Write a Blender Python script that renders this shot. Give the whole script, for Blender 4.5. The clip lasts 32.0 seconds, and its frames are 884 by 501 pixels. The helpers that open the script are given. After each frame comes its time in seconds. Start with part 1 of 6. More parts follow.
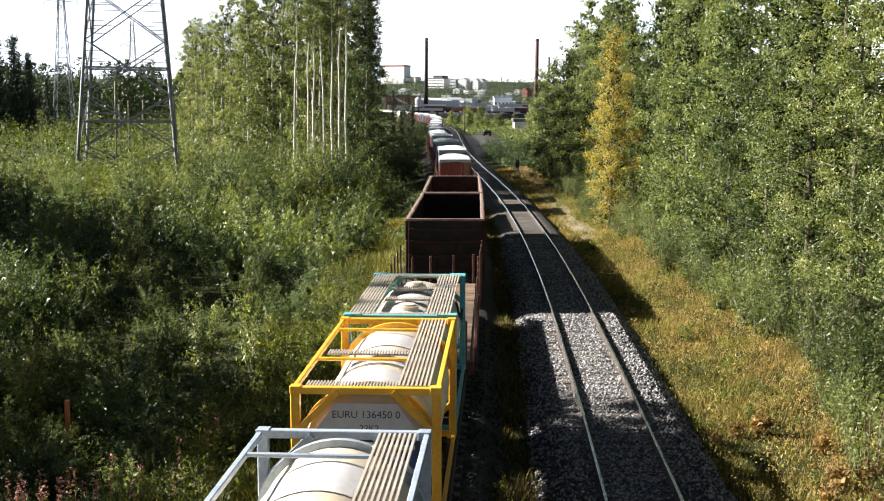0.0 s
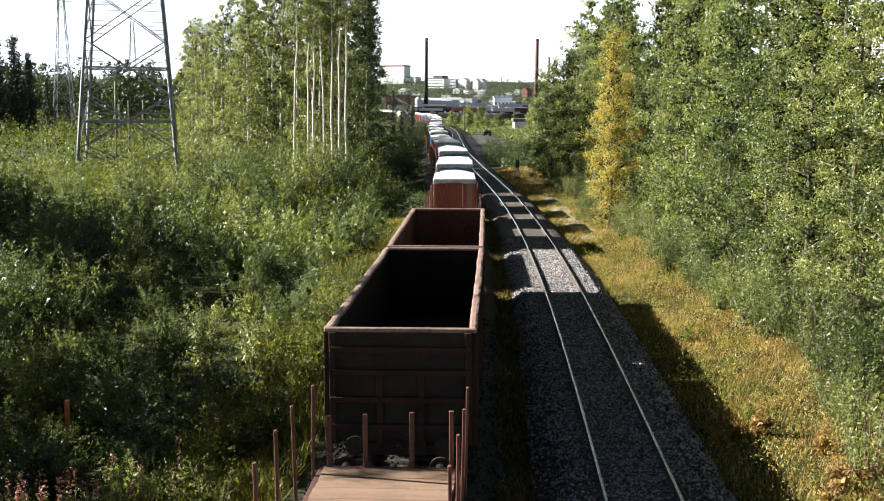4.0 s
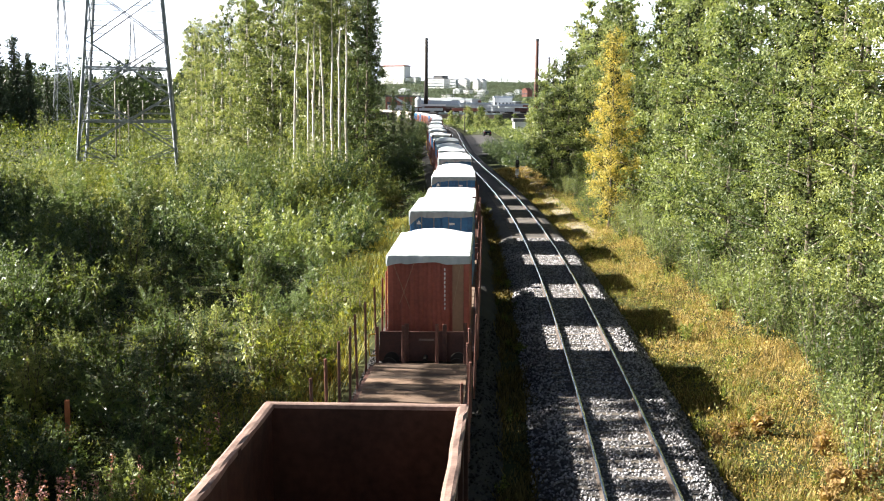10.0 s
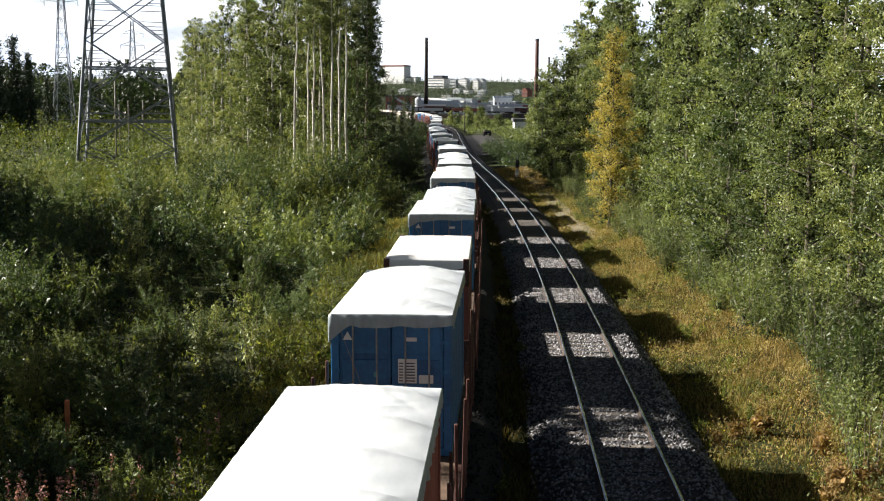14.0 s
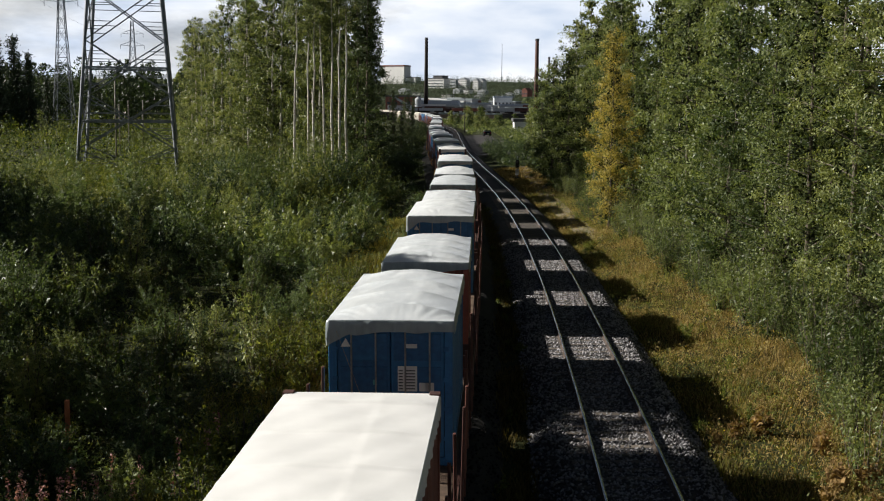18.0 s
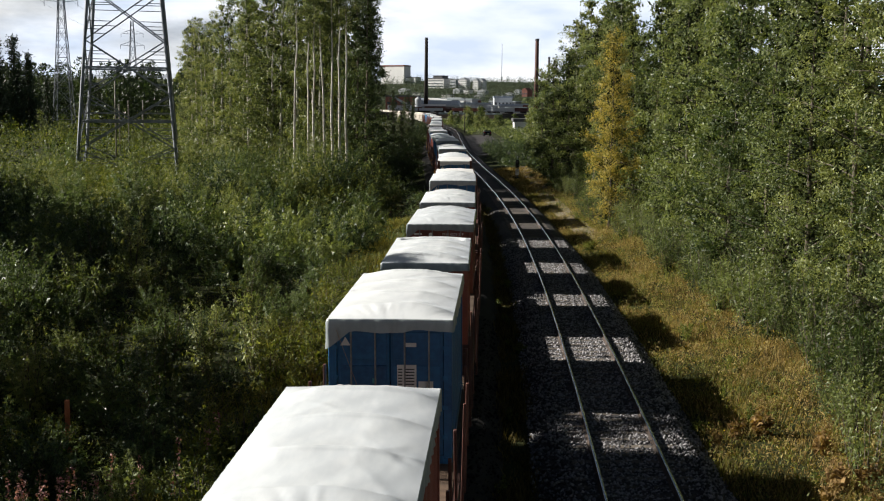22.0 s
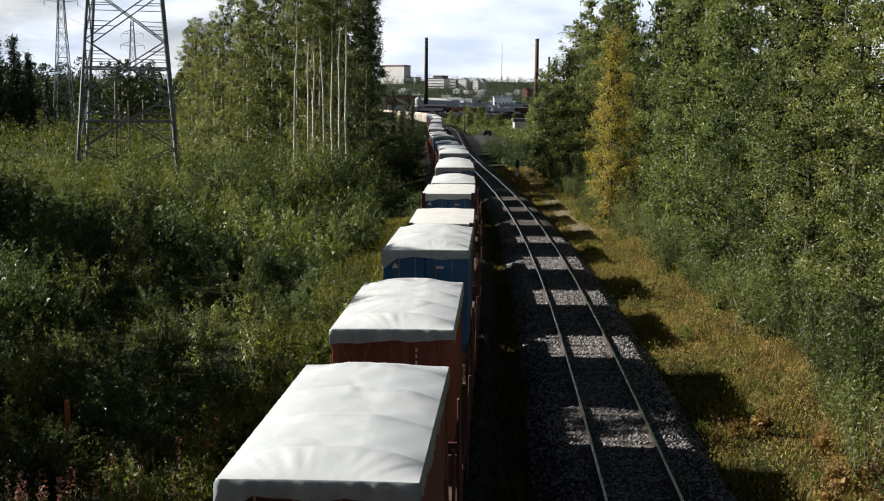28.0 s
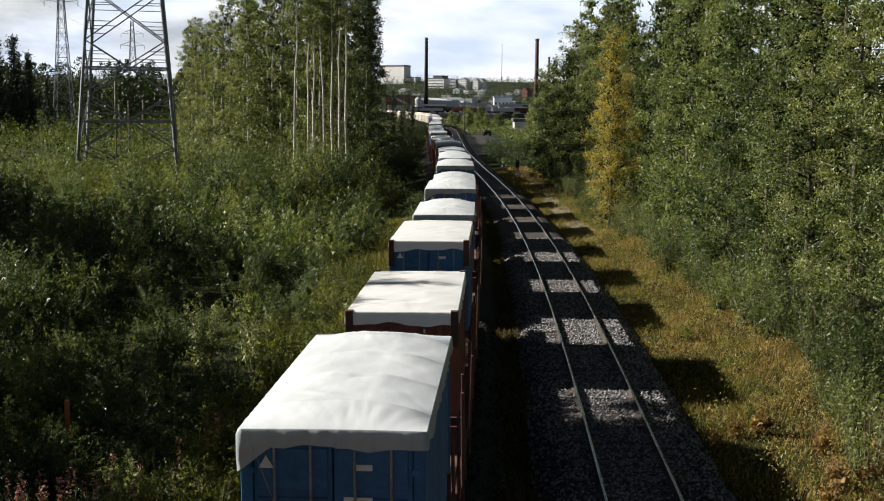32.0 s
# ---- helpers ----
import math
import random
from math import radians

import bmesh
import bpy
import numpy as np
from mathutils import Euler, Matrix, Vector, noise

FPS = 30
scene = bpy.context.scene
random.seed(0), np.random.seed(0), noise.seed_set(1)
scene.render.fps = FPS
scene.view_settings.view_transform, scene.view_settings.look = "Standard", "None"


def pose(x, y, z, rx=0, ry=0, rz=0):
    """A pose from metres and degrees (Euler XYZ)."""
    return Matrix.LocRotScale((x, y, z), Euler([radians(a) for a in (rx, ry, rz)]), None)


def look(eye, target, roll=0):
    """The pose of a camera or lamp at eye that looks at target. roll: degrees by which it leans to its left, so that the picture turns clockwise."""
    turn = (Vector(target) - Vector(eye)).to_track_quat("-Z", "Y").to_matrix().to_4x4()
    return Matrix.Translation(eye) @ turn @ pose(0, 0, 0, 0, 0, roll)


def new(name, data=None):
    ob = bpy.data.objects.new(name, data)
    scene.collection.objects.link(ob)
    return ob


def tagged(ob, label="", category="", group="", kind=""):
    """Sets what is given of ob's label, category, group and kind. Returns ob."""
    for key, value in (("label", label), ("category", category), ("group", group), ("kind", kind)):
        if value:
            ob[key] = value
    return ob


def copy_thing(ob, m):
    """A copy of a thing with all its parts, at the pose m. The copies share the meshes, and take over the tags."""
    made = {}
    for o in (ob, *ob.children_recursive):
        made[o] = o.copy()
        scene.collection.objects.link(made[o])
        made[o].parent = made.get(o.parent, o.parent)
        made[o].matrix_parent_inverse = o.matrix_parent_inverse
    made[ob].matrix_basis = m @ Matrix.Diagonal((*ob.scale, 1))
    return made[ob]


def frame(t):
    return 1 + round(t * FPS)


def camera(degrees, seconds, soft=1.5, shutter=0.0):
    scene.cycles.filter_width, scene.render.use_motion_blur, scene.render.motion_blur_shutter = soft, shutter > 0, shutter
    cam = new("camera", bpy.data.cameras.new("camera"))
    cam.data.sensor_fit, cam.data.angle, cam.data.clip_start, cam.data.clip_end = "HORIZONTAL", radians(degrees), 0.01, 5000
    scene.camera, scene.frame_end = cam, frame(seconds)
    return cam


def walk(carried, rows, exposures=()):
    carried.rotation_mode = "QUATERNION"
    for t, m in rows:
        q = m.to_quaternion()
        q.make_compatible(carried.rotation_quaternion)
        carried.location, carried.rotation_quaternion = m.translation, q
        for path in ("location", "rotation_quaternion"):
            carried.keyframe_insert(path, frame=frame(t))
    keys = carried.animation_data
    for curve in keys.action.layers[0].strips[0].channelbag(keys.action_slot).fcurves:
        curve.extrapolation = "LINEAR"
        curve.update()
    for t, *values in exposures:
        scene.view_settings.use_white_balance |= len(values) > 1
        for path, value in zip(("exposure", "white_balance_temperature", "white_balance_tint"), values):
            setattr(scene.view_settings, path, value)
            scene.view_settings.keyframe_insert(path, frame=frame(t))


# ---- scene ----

# The plan: y runs away from the bridge, x to the right, z = 0 at the rail heads under the bridge.
EYE = (0.0, 0.0, 8.33)
PITCH, ROLL = 7.21, -0.63
GRADE, CANT, LEAN = 0.00334, 0.032, 0.012
cam = camera(42.1, 32.0, soft=1.1)
CAM_POSE = pose(*EYE, 90 - PITCH, 0, 0) @ pose(0, 0, 0, 0, 0, -ROLL)
walk(cam, [(0, CAM_POSE), (32, CAM_POSE)], exposures=[(0, 1.98), (3.5, 2.07), (6, 2.56), (10, 2.62), (12, 2.28), (14, 1.5), (17, 0.7), (18, 0.7), (19, 0.56), (20, 0.7), (23, 0.88), (32, 0.84)])

# ---- world and sun ----
SUN_EL, SUN_FROM = 28.0, 168.0  # degrees; the sun stands to the left of the line, a little ahead of the bridge
world = bpy.data.worlds.new("sky")
scene.world = world
world.use_nodes = True
wn, wl = world.node_tree.nodes, world.node_tree.links
wn.clear()
w_out, w_bg, w_sky = wn.new("ShaderNodeOutputWorld"), wn.new("ShaderNodeBackground"), wn.new("ShaderNodeTexSky")
w_sky.sky_type, w_sky.sun_disc = "NISHITA", False
w_sky.sun_elevation, w_sky.sun_rotation = radians(SUN_EL), radians(282)
w_sky.air_density, w_sky.dust_density = 1.0, 1.5
w_bg.inputs["Strength"].default_value = 0.05
w_co, w_map = wn.new("ShaderNodeTexCoord"), wn.new("ShaderNodeMapping")
w_map.inputs["Scale"].default_value = (1.0, 1.0, 3.2)
w_map.inputs["Location"].default_value = (0.35, 0.1, 0.0)
w_no, w_ra, w_mix = wn.new("ShaderNodeTexNoise"), wn.new("ShaderNodeValToRGB"), wn.new("ShaderNodeMixRGB")
w_no.inputs["Scale"].default_value, w_no.inputs["Detail"].default_value, w_no.inputs["Roughness"].default_value = 3.0, 8.0, 0.55
w_ra.color_ramp.elements[0].position, w_ra.color_ramp.elements[1].position = 0.3, 0.52
w_cl = wn.new("ShaderNodeValToRGB")
w_cl.color_ramp.elements[0].color, w_cl.color_ramp.elements[1].color = (7.8, 9.0, 11.0, 1), (14.0, 14.1, 14.2, 1)
w_cl.color_ramp.elements[0].position, w_cl.color_ramp.elements[1].position = 0.35, 0.65
w_no2 = wn.new("ShaderNodeTexNoise")
w_no2.inputs["Scale"].default_value, w_no2.inputs["Detail"].default_value = 7.0, 6.0
wl.new(w_co.outputs["Generated"], w_map.inputs["Vector"])
wl.new(w_map.outputs["Vector"], w_no.inputs["Vector"])
wl.new(w_map.outputs["Vector"], w_no2.inputs["Vector"])
wl.new(w_no.outputs["Fac"], w_ra.inputs["Fac"])
wl.new(w_no2.outputs["Fac"], w_cl.inputs["Fac"])
# clouds thin out towards the zenith
w_sep, w_el, w_mul = wn.new("ShaderNodeSeparateXYZ"), wn.new("ShaderNodeMapRange"), wn.new("ShaderNodeMath")
w_el.inputs["From Min"].default_value, w_el.inputs["From Max"].default_value = 0.1, 0.21
w_el.inputs["To Min"].default_value, w_el.inputs["To Max"].default_value = 1.0, 0.0
w_mul.operation = "MULTIPLY"
wl.new(w_co.outputs["Generated"], w_sep.inputs[0])
wl.new(w_sep.outputs["Z"], w_el.inputs["Value"])
wl.new(w_ra.outputs["Color"], w_mul.inputs[0])
wl.new(w_el.outputs["Result"], w_mul.inputs[1])
wl.new(w_mul.outputs[0], w_mix.inputs["Fac"])
w_deep = wn.new("ShaderNodeMixRGB")
w_deep.blend_type = "MULTIPLY"
w_deep.inputs["Fac"].default_value, w_deep.inputs["Color2"].default_value = 1.0, (0.24, 0.24, 0.24, 1)
wl.new(w_sky.outputs["Color"], w_deep.inputs["Color1"])
wl.new(w_deep.outputs["Color"], w_mix.inputs["Color1"])
wl.new(w_cl.outputs["Color"], w_mix.inputs["Color2"])
wl.new(w_mix.outputs["Color"], w_bg.inputs["Color"])
wl.new(w_bg.outputs["Background"], w_out.inputs["Surface"])
sun_data = bpy.data.lights.new("sun", "SUN")
sun_data.energy, sun_data.angle, sun_data.color = 5.0, radians(0.6), (1.0, 0.95, 0.86)
sun = new("sun", sun_data)
a, e = radians(SUN_FROM), radians(SUN_EL)
SUN_DIR = Vector((math.cos(a) * math.cos(e), math.sin(a) * math.cos(e), math.sin(e)))
sun.matrix_world = look(SUN_DIR * 100, (0, 0, 0))


# ---- materials ----
def make_mat(name, dark, light, rough=0.7, metal=0.0, scale=4.0, bump=0.15, fine=40.0, streak=(1, 1, 1), rand=0.0, island=0.0, spec=0.5, thin=0.0, third=None, third_at=0.62):
    """A surface that varies between two colours at two scales, with a fine relief."""
    m = bpy.data.materials.new(name)
    m.use_nodes = True
    n, l = m.node_tree.nodes, m.node_tree.links
    bsdf = n["Principled BSDF"]
    co, mp = n.new("ShaderNodeTexCoord"), n.new("ShaderNodeMapping")
    mp.inputs["Scale"].default_value = streak
    l.new(co.outputs["Object"], mp.inputs["Vector"])
    big, small = n.new("ShaderNodeTexNoise"), n.new("ShaderNodeTexNoise")
    big.inputs["Scale"].default_value, big.inputs["Detail"].default_value = scale, 6
    small.inputs["Scale"].default_value, small.inputs["Detail"].default_value = fine, 4
    for tex in (big, small):
        l.new(mp.outputs["Vector"], tex.inputs["Vector"])
    add = n.new("ShaderNodeMath")
    add.operation = "MULTIPLY_ADD"
    add.inputs[1].default_value = 0.45
    l.new(small.outputs["Fac"], add.inputs[0])
    mul = n.new("ShaderNodeMath")
    mul.operation = "MULTIPLY"
    mul.inputs[1].default_value = 0.6
    l.new(big.outputs["Fac"], mul.inputs[0])
    l.new(mul.outputs[0], add.inputs[2])
    fac = add.outputs[0]
    for amount, kind in ((rand, "ShaderNodeObjectInfo"), (island, "ShaderNodeNewGeometry")):
        if amount:
            info, ma = n.new(kind), n.new("ShaderNodeMath")
            ma.operation = "MULTIPLY_ADD"
            ma.inputs[1].default_value = amount
            l.new(info.outputs["Random" if kind == "ShaderNodeObjectInfo" else "Random Per Island"], ma.inputs[0])
            off = n.new("ShaderNodeMath")
            off.operation = "SUBTRACT"
            off.inputs[1].default_value = amount / 2
            l.new(fac, off.inputs[0])
            l.new(off.outputs[0], ma.inputs[2])
            fac = ma.outputs[0]
    ramp = n.new("ShaderNodeValToRGB")
    ramp.color_ramp.elements[0].position, ramp.color_ramp.elements[1].position = 0.32, 0.72
    ramp.color_ramp.elements[0].color, ramp.color_ramp.elements[1].color = (*dark, 1), (*light, 1)
    if third:
        el = ramp.color_ramp.elements.new(third_at)
        el.color = (*third, 1)
    l.new(fac, ramp.inputs["Fac"])
    l.new(ramp.outputs["Color"], bsdf.inputs["Base Color"])
    bsdf.inputs["Roughness"].default_value, bsdf.inputs["Metallic"].default_value = rough, metal
    bsdf.inputs["Specular IOR Level"].default_value = spec
    if bump:
        bp = n.new("ShaderNodeBump")
        bp.inputs["Strength"].default_value, bp.inputs["Distance"].default_value = bump, 0.02
        l.new(small.outputs["Fac"], bp.inputs["Height"])
        l.new(bp.outputs["Normal"], bsdf.inputs["Normal"])
    if thin:
        tr, mx = n.new("ShaderNodeBsdfTranslucent"), n.new("ShaderNodeMixShader")
        mx.inputs["Fac"].default_value = thin
        warm = n.new("ShaderNodeMixRGB")
        warm.blend_type = "MULTIPLY"
        warm.inputs["Fac"].default_value, warm.inputs["Color2"].default_value = 1.0, (1.3, 1.25, 0.6, 1)
        l.new(ramp.outputs["Color"], warm.inputs["Color1"])
        l.new(warm.outputs["Color"], tr.inputs["Color"])
        l.new(bsdf.outputs["BSDF"], mx.inputs[1])
        l.new(tr.outputs["BSDF"], mx.inputs[2])
        l.new(mx.outputs["Shader"], n["Material Output"].inputs["Surface"])
    return m


M = {
    "soil": make_mat("soil_and_moss", (0.014, 0.019, 0.007), (0.05, 0.055, 0.02), 0.95, scale=0.35, fine=6, bump=0.6, spec=0.1),
    "ballast": make_mat("ballast_bed", (0.018, 0.017, 0.018), (0.085, 0.08, 0.082), 0.85, scale=1.5, fine=22, bump=1.0, spec=0.2),
    "stone": make_mat("ballast_stone", (0.035, 0.034, 0.037), (0.34, 0.33, 0.345), 0.75, scale=0.6, fine=30, bump=0.3, island=0.7),
    # left track's ballast: dirt and the train's shadow put into one dark tone
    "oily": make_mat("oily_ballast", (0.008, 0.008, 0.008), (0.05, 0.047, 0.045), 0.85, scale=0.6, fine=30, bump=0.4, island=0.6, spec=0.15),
    "gravel": make_mat("gravel_track", (0.12, 0.1, 0.07), (0.27, 0.23, 0.16), 0.95, scale=0.8, fine=14, bump=0.6),
    "concrete": make_mat("weathered_concrete", (0.2, 0.19, 0.17), (0.36, 0.35, 0.32), 0.9, scale=0.5, fine=12, bump=0.2),
    "asphalt": make_mat("asphalt", (0.045, 0.045, 0.048), (0.11, 0.11, 0.11), 0.9, scale=0.5, fine=20, bump=0.3, spec=0.2),
    "rail": make_mat("rail_steel", (0.03, 0.022, 0.018), (0.075, 0.052, 0.04), 0.75, 0.2, scale=2, fine=30),
    "railhead": make_mat("rail_head_steel", (0.66, 0.66, 0.68), (0.85, 0.85, 0.86), 0.22, 1.0, scale=3, fine=40, bump=0.03),
    "sleeper": make_mat("sleeper_wood", (0.05, 0.042, 0.036), (0.16, 0.135, 0.11), 0.9, scale=2, fine=25, bump=0.5, rand=0.4),
    "leaf_birch": make_mat("birch_leaf", (0.045, 0.07, 0.018), (0.25, 0.28, 0.1), 0.44, scale=0.25, fine=1.5, bump=0, island=0.5, rand=0.55, spec=0.35, thin=0.36),
    "leaf_alder": make_mat("alder_leaf", (0.034, 0.057, 0.015), (0.2, 0.24, 0.088), 0.44, scale=0.25, fine=1.5, bump=0, island=0.5, rand=0.55, spec=0.4, thin=0.4),
    # leaf_dark: own dark green, plus grove shade put in for plants by the line
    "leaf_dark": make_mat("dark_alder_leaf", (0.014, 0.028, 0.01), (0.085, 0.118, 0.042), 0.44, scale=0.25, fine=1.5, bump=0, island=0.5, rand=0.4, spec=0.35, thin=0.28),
    "leaf_dock": make_mat("rusty_dock_leaf", (0.1, 0.06, 0.02), (0.28, 0.18, 0.07), 0.7, scale=0.6, fine=3, bump=0, island=0.6, rand=0.3, spec=0.2, thin=0.25),
    "leaf_gold": make_mat("yellowing_birch_leaf", (0.15, 0.15, 0.035), (0.5, 0.4, 0.11), 0.5, scale=0.4, fine=2, bump=0, island=0.6, spec=0.35, thin=0.45),
    "leaf_willow": make_mat("willow_leaf", (0.018, 0.038, 0.013), (0.135, 0.185, 0.07), 0.44, scale=0.3, fine=1.5, bump=0, island=0.5, rand=0.5, spec=0.35, thin=0.32),
    "leaf_weed": make_mat("tall_weed_leaf", (0.033, 0.057, 0.011), (0.22, 0.24, 0.047), 0.55, scale=0.2, fine=1.0, bump=0, island=0.45, rand=0.3, spec=0.3, thin=0.35),
    "leaf_spruce": make_mat("dark_spruce_needles", (0.008, 0.02, 0.008), (0.03, 0.055, 0.018), 0.6, scale=0.3, fine=2, bump=0, island=0.5, rand=0.2, thin=0.1),
    # hill foliage, its base colour paled to stand for haze
    "leaf_haze": make_mat("distant_foliage", (0.03, 0.045, 0.034), (0.1, 0.13, 0.085), 0.8, scale=0.02, fine=0.2, bump=0, island=0.6, spec=0.2, thin=0.15),
    "grass": make_mat("dry_grass", (0.12, 0.085, 0.025), (0.48, 0.395, 0.165), 0.7, scale=0.25, fine=1.2, bump=0, island=0.5, spec=0.3, thin=0.3, third=(0.34, 0.225, 0.075), third_at=0.5),
    "grass_brown": make_mat("brown_grass", (0.035, 0.03, 0.012), (0.19, 0.145, 0.045), 0.8, scale=0.25, fine=1.2, bump=0, island=0.5, spec=0.2, thin=0.2),
    "grass_green": make_mat("green_grass", (0.055, 0.068, 0.015), (0.28, 0.255, 0.055), 0.65, scale=0.25, fine=1.2, bump=0, island=0.5, spec=0.3, thin=0.35),
    "flower_yellow": make_mat("yellow_flower", (0.5, 0.32, 0.02), (0.75, 0.52, 0.04), 0.6, scale=3, fine=10, bump=0, island=0.4, thin=0.2),
    "flower_pink": make_mat("fireweed_flower", (0.26, 0.1, 0.1), (0.48, 0.26, 0.24), 0.6, scale=3, fine=10, bump=0, island=0.5, thin=0.2),
    "bark_birch": make_mat("birch_bark", (0.07, 0.06, 0.05), (0.58, 0.55, 0.49), 0.8, scale=1.2, fine=6, bump=0.3, streak=(1, 1, 3), third=(0.42, 0.39, 0.34), third_at=0.5),
    # twigs: near-black green that paints the shade between leaves
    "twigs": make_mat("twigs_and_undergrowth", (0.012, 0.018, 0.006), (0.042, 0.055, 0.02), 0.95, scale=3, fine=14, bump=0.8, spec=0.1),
    "bark": make_mat("grey_brown_bark", (0.05, 0.04, 0.03), (0.16, 0.13, 0.1), 0.9, scale=3, fine=14, bump=0.6, streak=(1, 1, 0.3)),
    "galvanised": make_mat("galvanised_steel", (0.1, 0.11, 0.13), (0.27, 0.29, 0.32), 0.6, 0.4, scale=0.8, fine=9, bump=0.05),
    "wood_pole": make_mat("weathered_pole_wood", (0.12, 0.105, 0.09), (0.3, 0.27, 0.23), 0.9, scale=2, fine=20, bump=0.3, streak=(1, 1, 0.1)),
    "wagon": make_mat("oxide_red_wagon_paint", (0.035, 0.013, 0.01), (0.1, 0.035, 0.024), 0.7, scale=1.2, fine=12, bump=0.15, rand=0.2),
    "wagon_dark": make_mat("sooty_steel", (0.01, 0.009, 0.009), (0.042, 0.034, 0.029), 0.8, scale=2, fine=20, bump=0.2, spec=0.2),
    "stake": make_mat("stake_steel", (0.05, 0.017, 0.013), (0.15, 0.055, 0.036), 0.6, scale=1, fine=10, bump=0.1, rand=0.3),
    "plank": make_mat("deck_plank", (0.055, 0.034, 0.022), (0.18, 0.112, 0.072), 0.85, scale=1.1, fine=14, bump=0.4, streak=(0.7, 3, 1), rand=0.35),
    "gondola_out": make_mat("gondola_outside", (0.014, 0.008, 0.007), (0.055, 0.026, 0.019), 0.8, scale=1.0, fine=10, bump=0.2, spec=0.2),
    "gondola_in": make_mat("gondola_inside_rust", (0.02, 0.011, 0.008), (0.075, 0.038, 0.025), 0.8, scale=0.8, fine=7, bump=0.3, spec=0.2),
    "gondola_dark": make_mat("coal_dusted_inside", (0.004, 0.0033, 0.0033), (0.018, 0.012, 0.011), 0.85, scale=0.8, fine=7, bump=0.3, spec=0.12),
    "rim": make_mat("worn_rim_steel", (0.1, 0.06, 0.05), (0.28, 0.19, 0.155), 0.6, scale=3, fine=14, bump=0.15),
    "red": make_mat("container_red", (0.2, 0.045, 0.03), (0.36, 0.09, 0.055), 0.6, scale=0.9, fine=9, bump=0.06, rand=0.25),
    "red_brown": make_mat("container_red_brown", (0.13, 0.035, 0.025), (0.24, 0.07, 0.045), 0.6, scale=0.9, fine=9, bump=0.06, rand=0.2),
    "tan": make_mat("container_faded_tan", (0.2, 0.11, 0.06), (0.3, 0.17, 0.1), 0.6, scale=0.9, fine=9, bump=0.06),
    "blue": make_mat("container_blue", (0.008, 0.074, 0.19), (0.022, 0.165, 0.37), 0.45, scale=0.9, fine=9, bump=0.06, rand=0.2),
    "rod": make_mat("lock_rod_steel", (0.14, 0.15, 0.16), (0.36, 0.36, 0.35), 0.5, 0.5, scale=3, fine=20),
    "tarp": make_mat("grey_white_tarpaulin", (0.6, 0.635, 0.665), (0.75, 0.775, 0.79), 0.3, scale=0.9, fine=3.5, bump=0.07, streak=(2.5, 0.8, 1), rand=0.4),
    "strap_blue": make_mat("blue_strap", (0.04, 0.08, 0.3), (0.08, 0.16, 0.45), 0.7, scale=3, fine=30, bump=0.1),
    "strap_orange": make_mat("orange_strap", (0.45, 0.13, 0.05), (0.6, 0.22, 0.1), 0.7, scale=3, fine=30, bump=0.1),
    "rope": make_mat("lashing_rope", (0.28, 0.22, 0.14), (0.42, 0.34, 0.22), 0.9, scale=5, fine=60, bump=0.2),
    "tarp_white": make_mat("white_tarpaulin", (0.74, 0.74, 0.73), (0.83, 0.83, 0.82), 0.42, scale=0.7, fine=3, bump=0.05),
    # tarp_flap: the tarpaulin's cloth darkened for skirts that hang out of the sun
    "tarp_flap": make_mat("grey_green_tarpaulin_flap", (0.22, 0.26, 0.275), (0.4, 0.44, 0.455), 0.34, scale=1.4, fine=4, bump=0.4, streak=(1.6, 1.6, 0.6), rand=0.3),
    "label": make_mat("white_label", (0.62, 0.62, 0.6), (0.78, 0.78, 0.76), 0.5, scale=4, fine=30, bump=0),
    "ink": make_mat("dark_lettering", (0.03, 0.03, 0.035), (0.06, 0.06, 0.065), 0.6, scale=4, fine=30, bump=0),
    "yellow": make_mat("yellow_frame_paint", (0.6, 0.29, 0.012), (0.78, 0.43, 0.03), 0.45, scale=1.5, fine=12, bump=0.05),
    "teal": make_mat("teal_frame_paint", (0.05, 0.26, 0.3), (0.12, 0.42, 0.46), 0.45, scale=1.5, fine=12, bump=0.05),
    "greyblue": make_mat("grey_blue_frame_paint", (0.2, 0.25, 0.32), (0.36, 0.41, 0.48), 0.45, scale=1.5, fine=12, bump=0.05),
    "navy": make_mat("navy_panel_paint", (0.02, 0.035, 0.1), (0.04, 0.07, 0.17), 0.5, scale=1.5, fine=12, bump=0.05),
    "tank": make_mat("cream_tank_cladding", (0.5, 0.43, 0.32), (0.68, 0.6, 0.48), 0.4, scale=0.8, fine=6, bump=0.04),
    "tank_patch": make_mat("insulation_sheet", (0.46, 0.45, 0.46), (0.6, 0.59, 0.6), 0.42, scale=1, fine=8, bump=0.08),
    "grating": make_mat("aluminium_walkway", (0.3, 0.26, 0.22), (0.52, 0.47, 0.41), 0.5, 0.2, scale=2, fine=20, bump=0.1),
    "white_wall": make_mat("white_plaster", (0.6, 0.6, 0.6), (0.76, 0.76, 0.75), 0.8, scale=0.1, fine=1, bump=0),
    "grey_wall": make_mat("grey_panel_wall", (0.3, 0.32, 0.35), (0.46, 0.48, 0.5), 0.8, scale=0.1, fine=1, bump=0),
    "brick": make_mat("red_brick_wall", (0.13, 0.05, 0.038), (0.24, 0.1, 0.075), 0.85, scale=0.2, fine=2, bump=0),
    "dark_roof": make_mat("dark_roofing", (0.05, 0.05, 0.055), (0.12, 0.12, 0.125), 0.8, scale=0.1, fine=1, bump=0),
    "pane": make_mat("dark_window_glass", (0.03, 0.04, 0.05), (0.08, 0.1, 0.12), 0.1, scale=0.5, fine=2, bump=0),
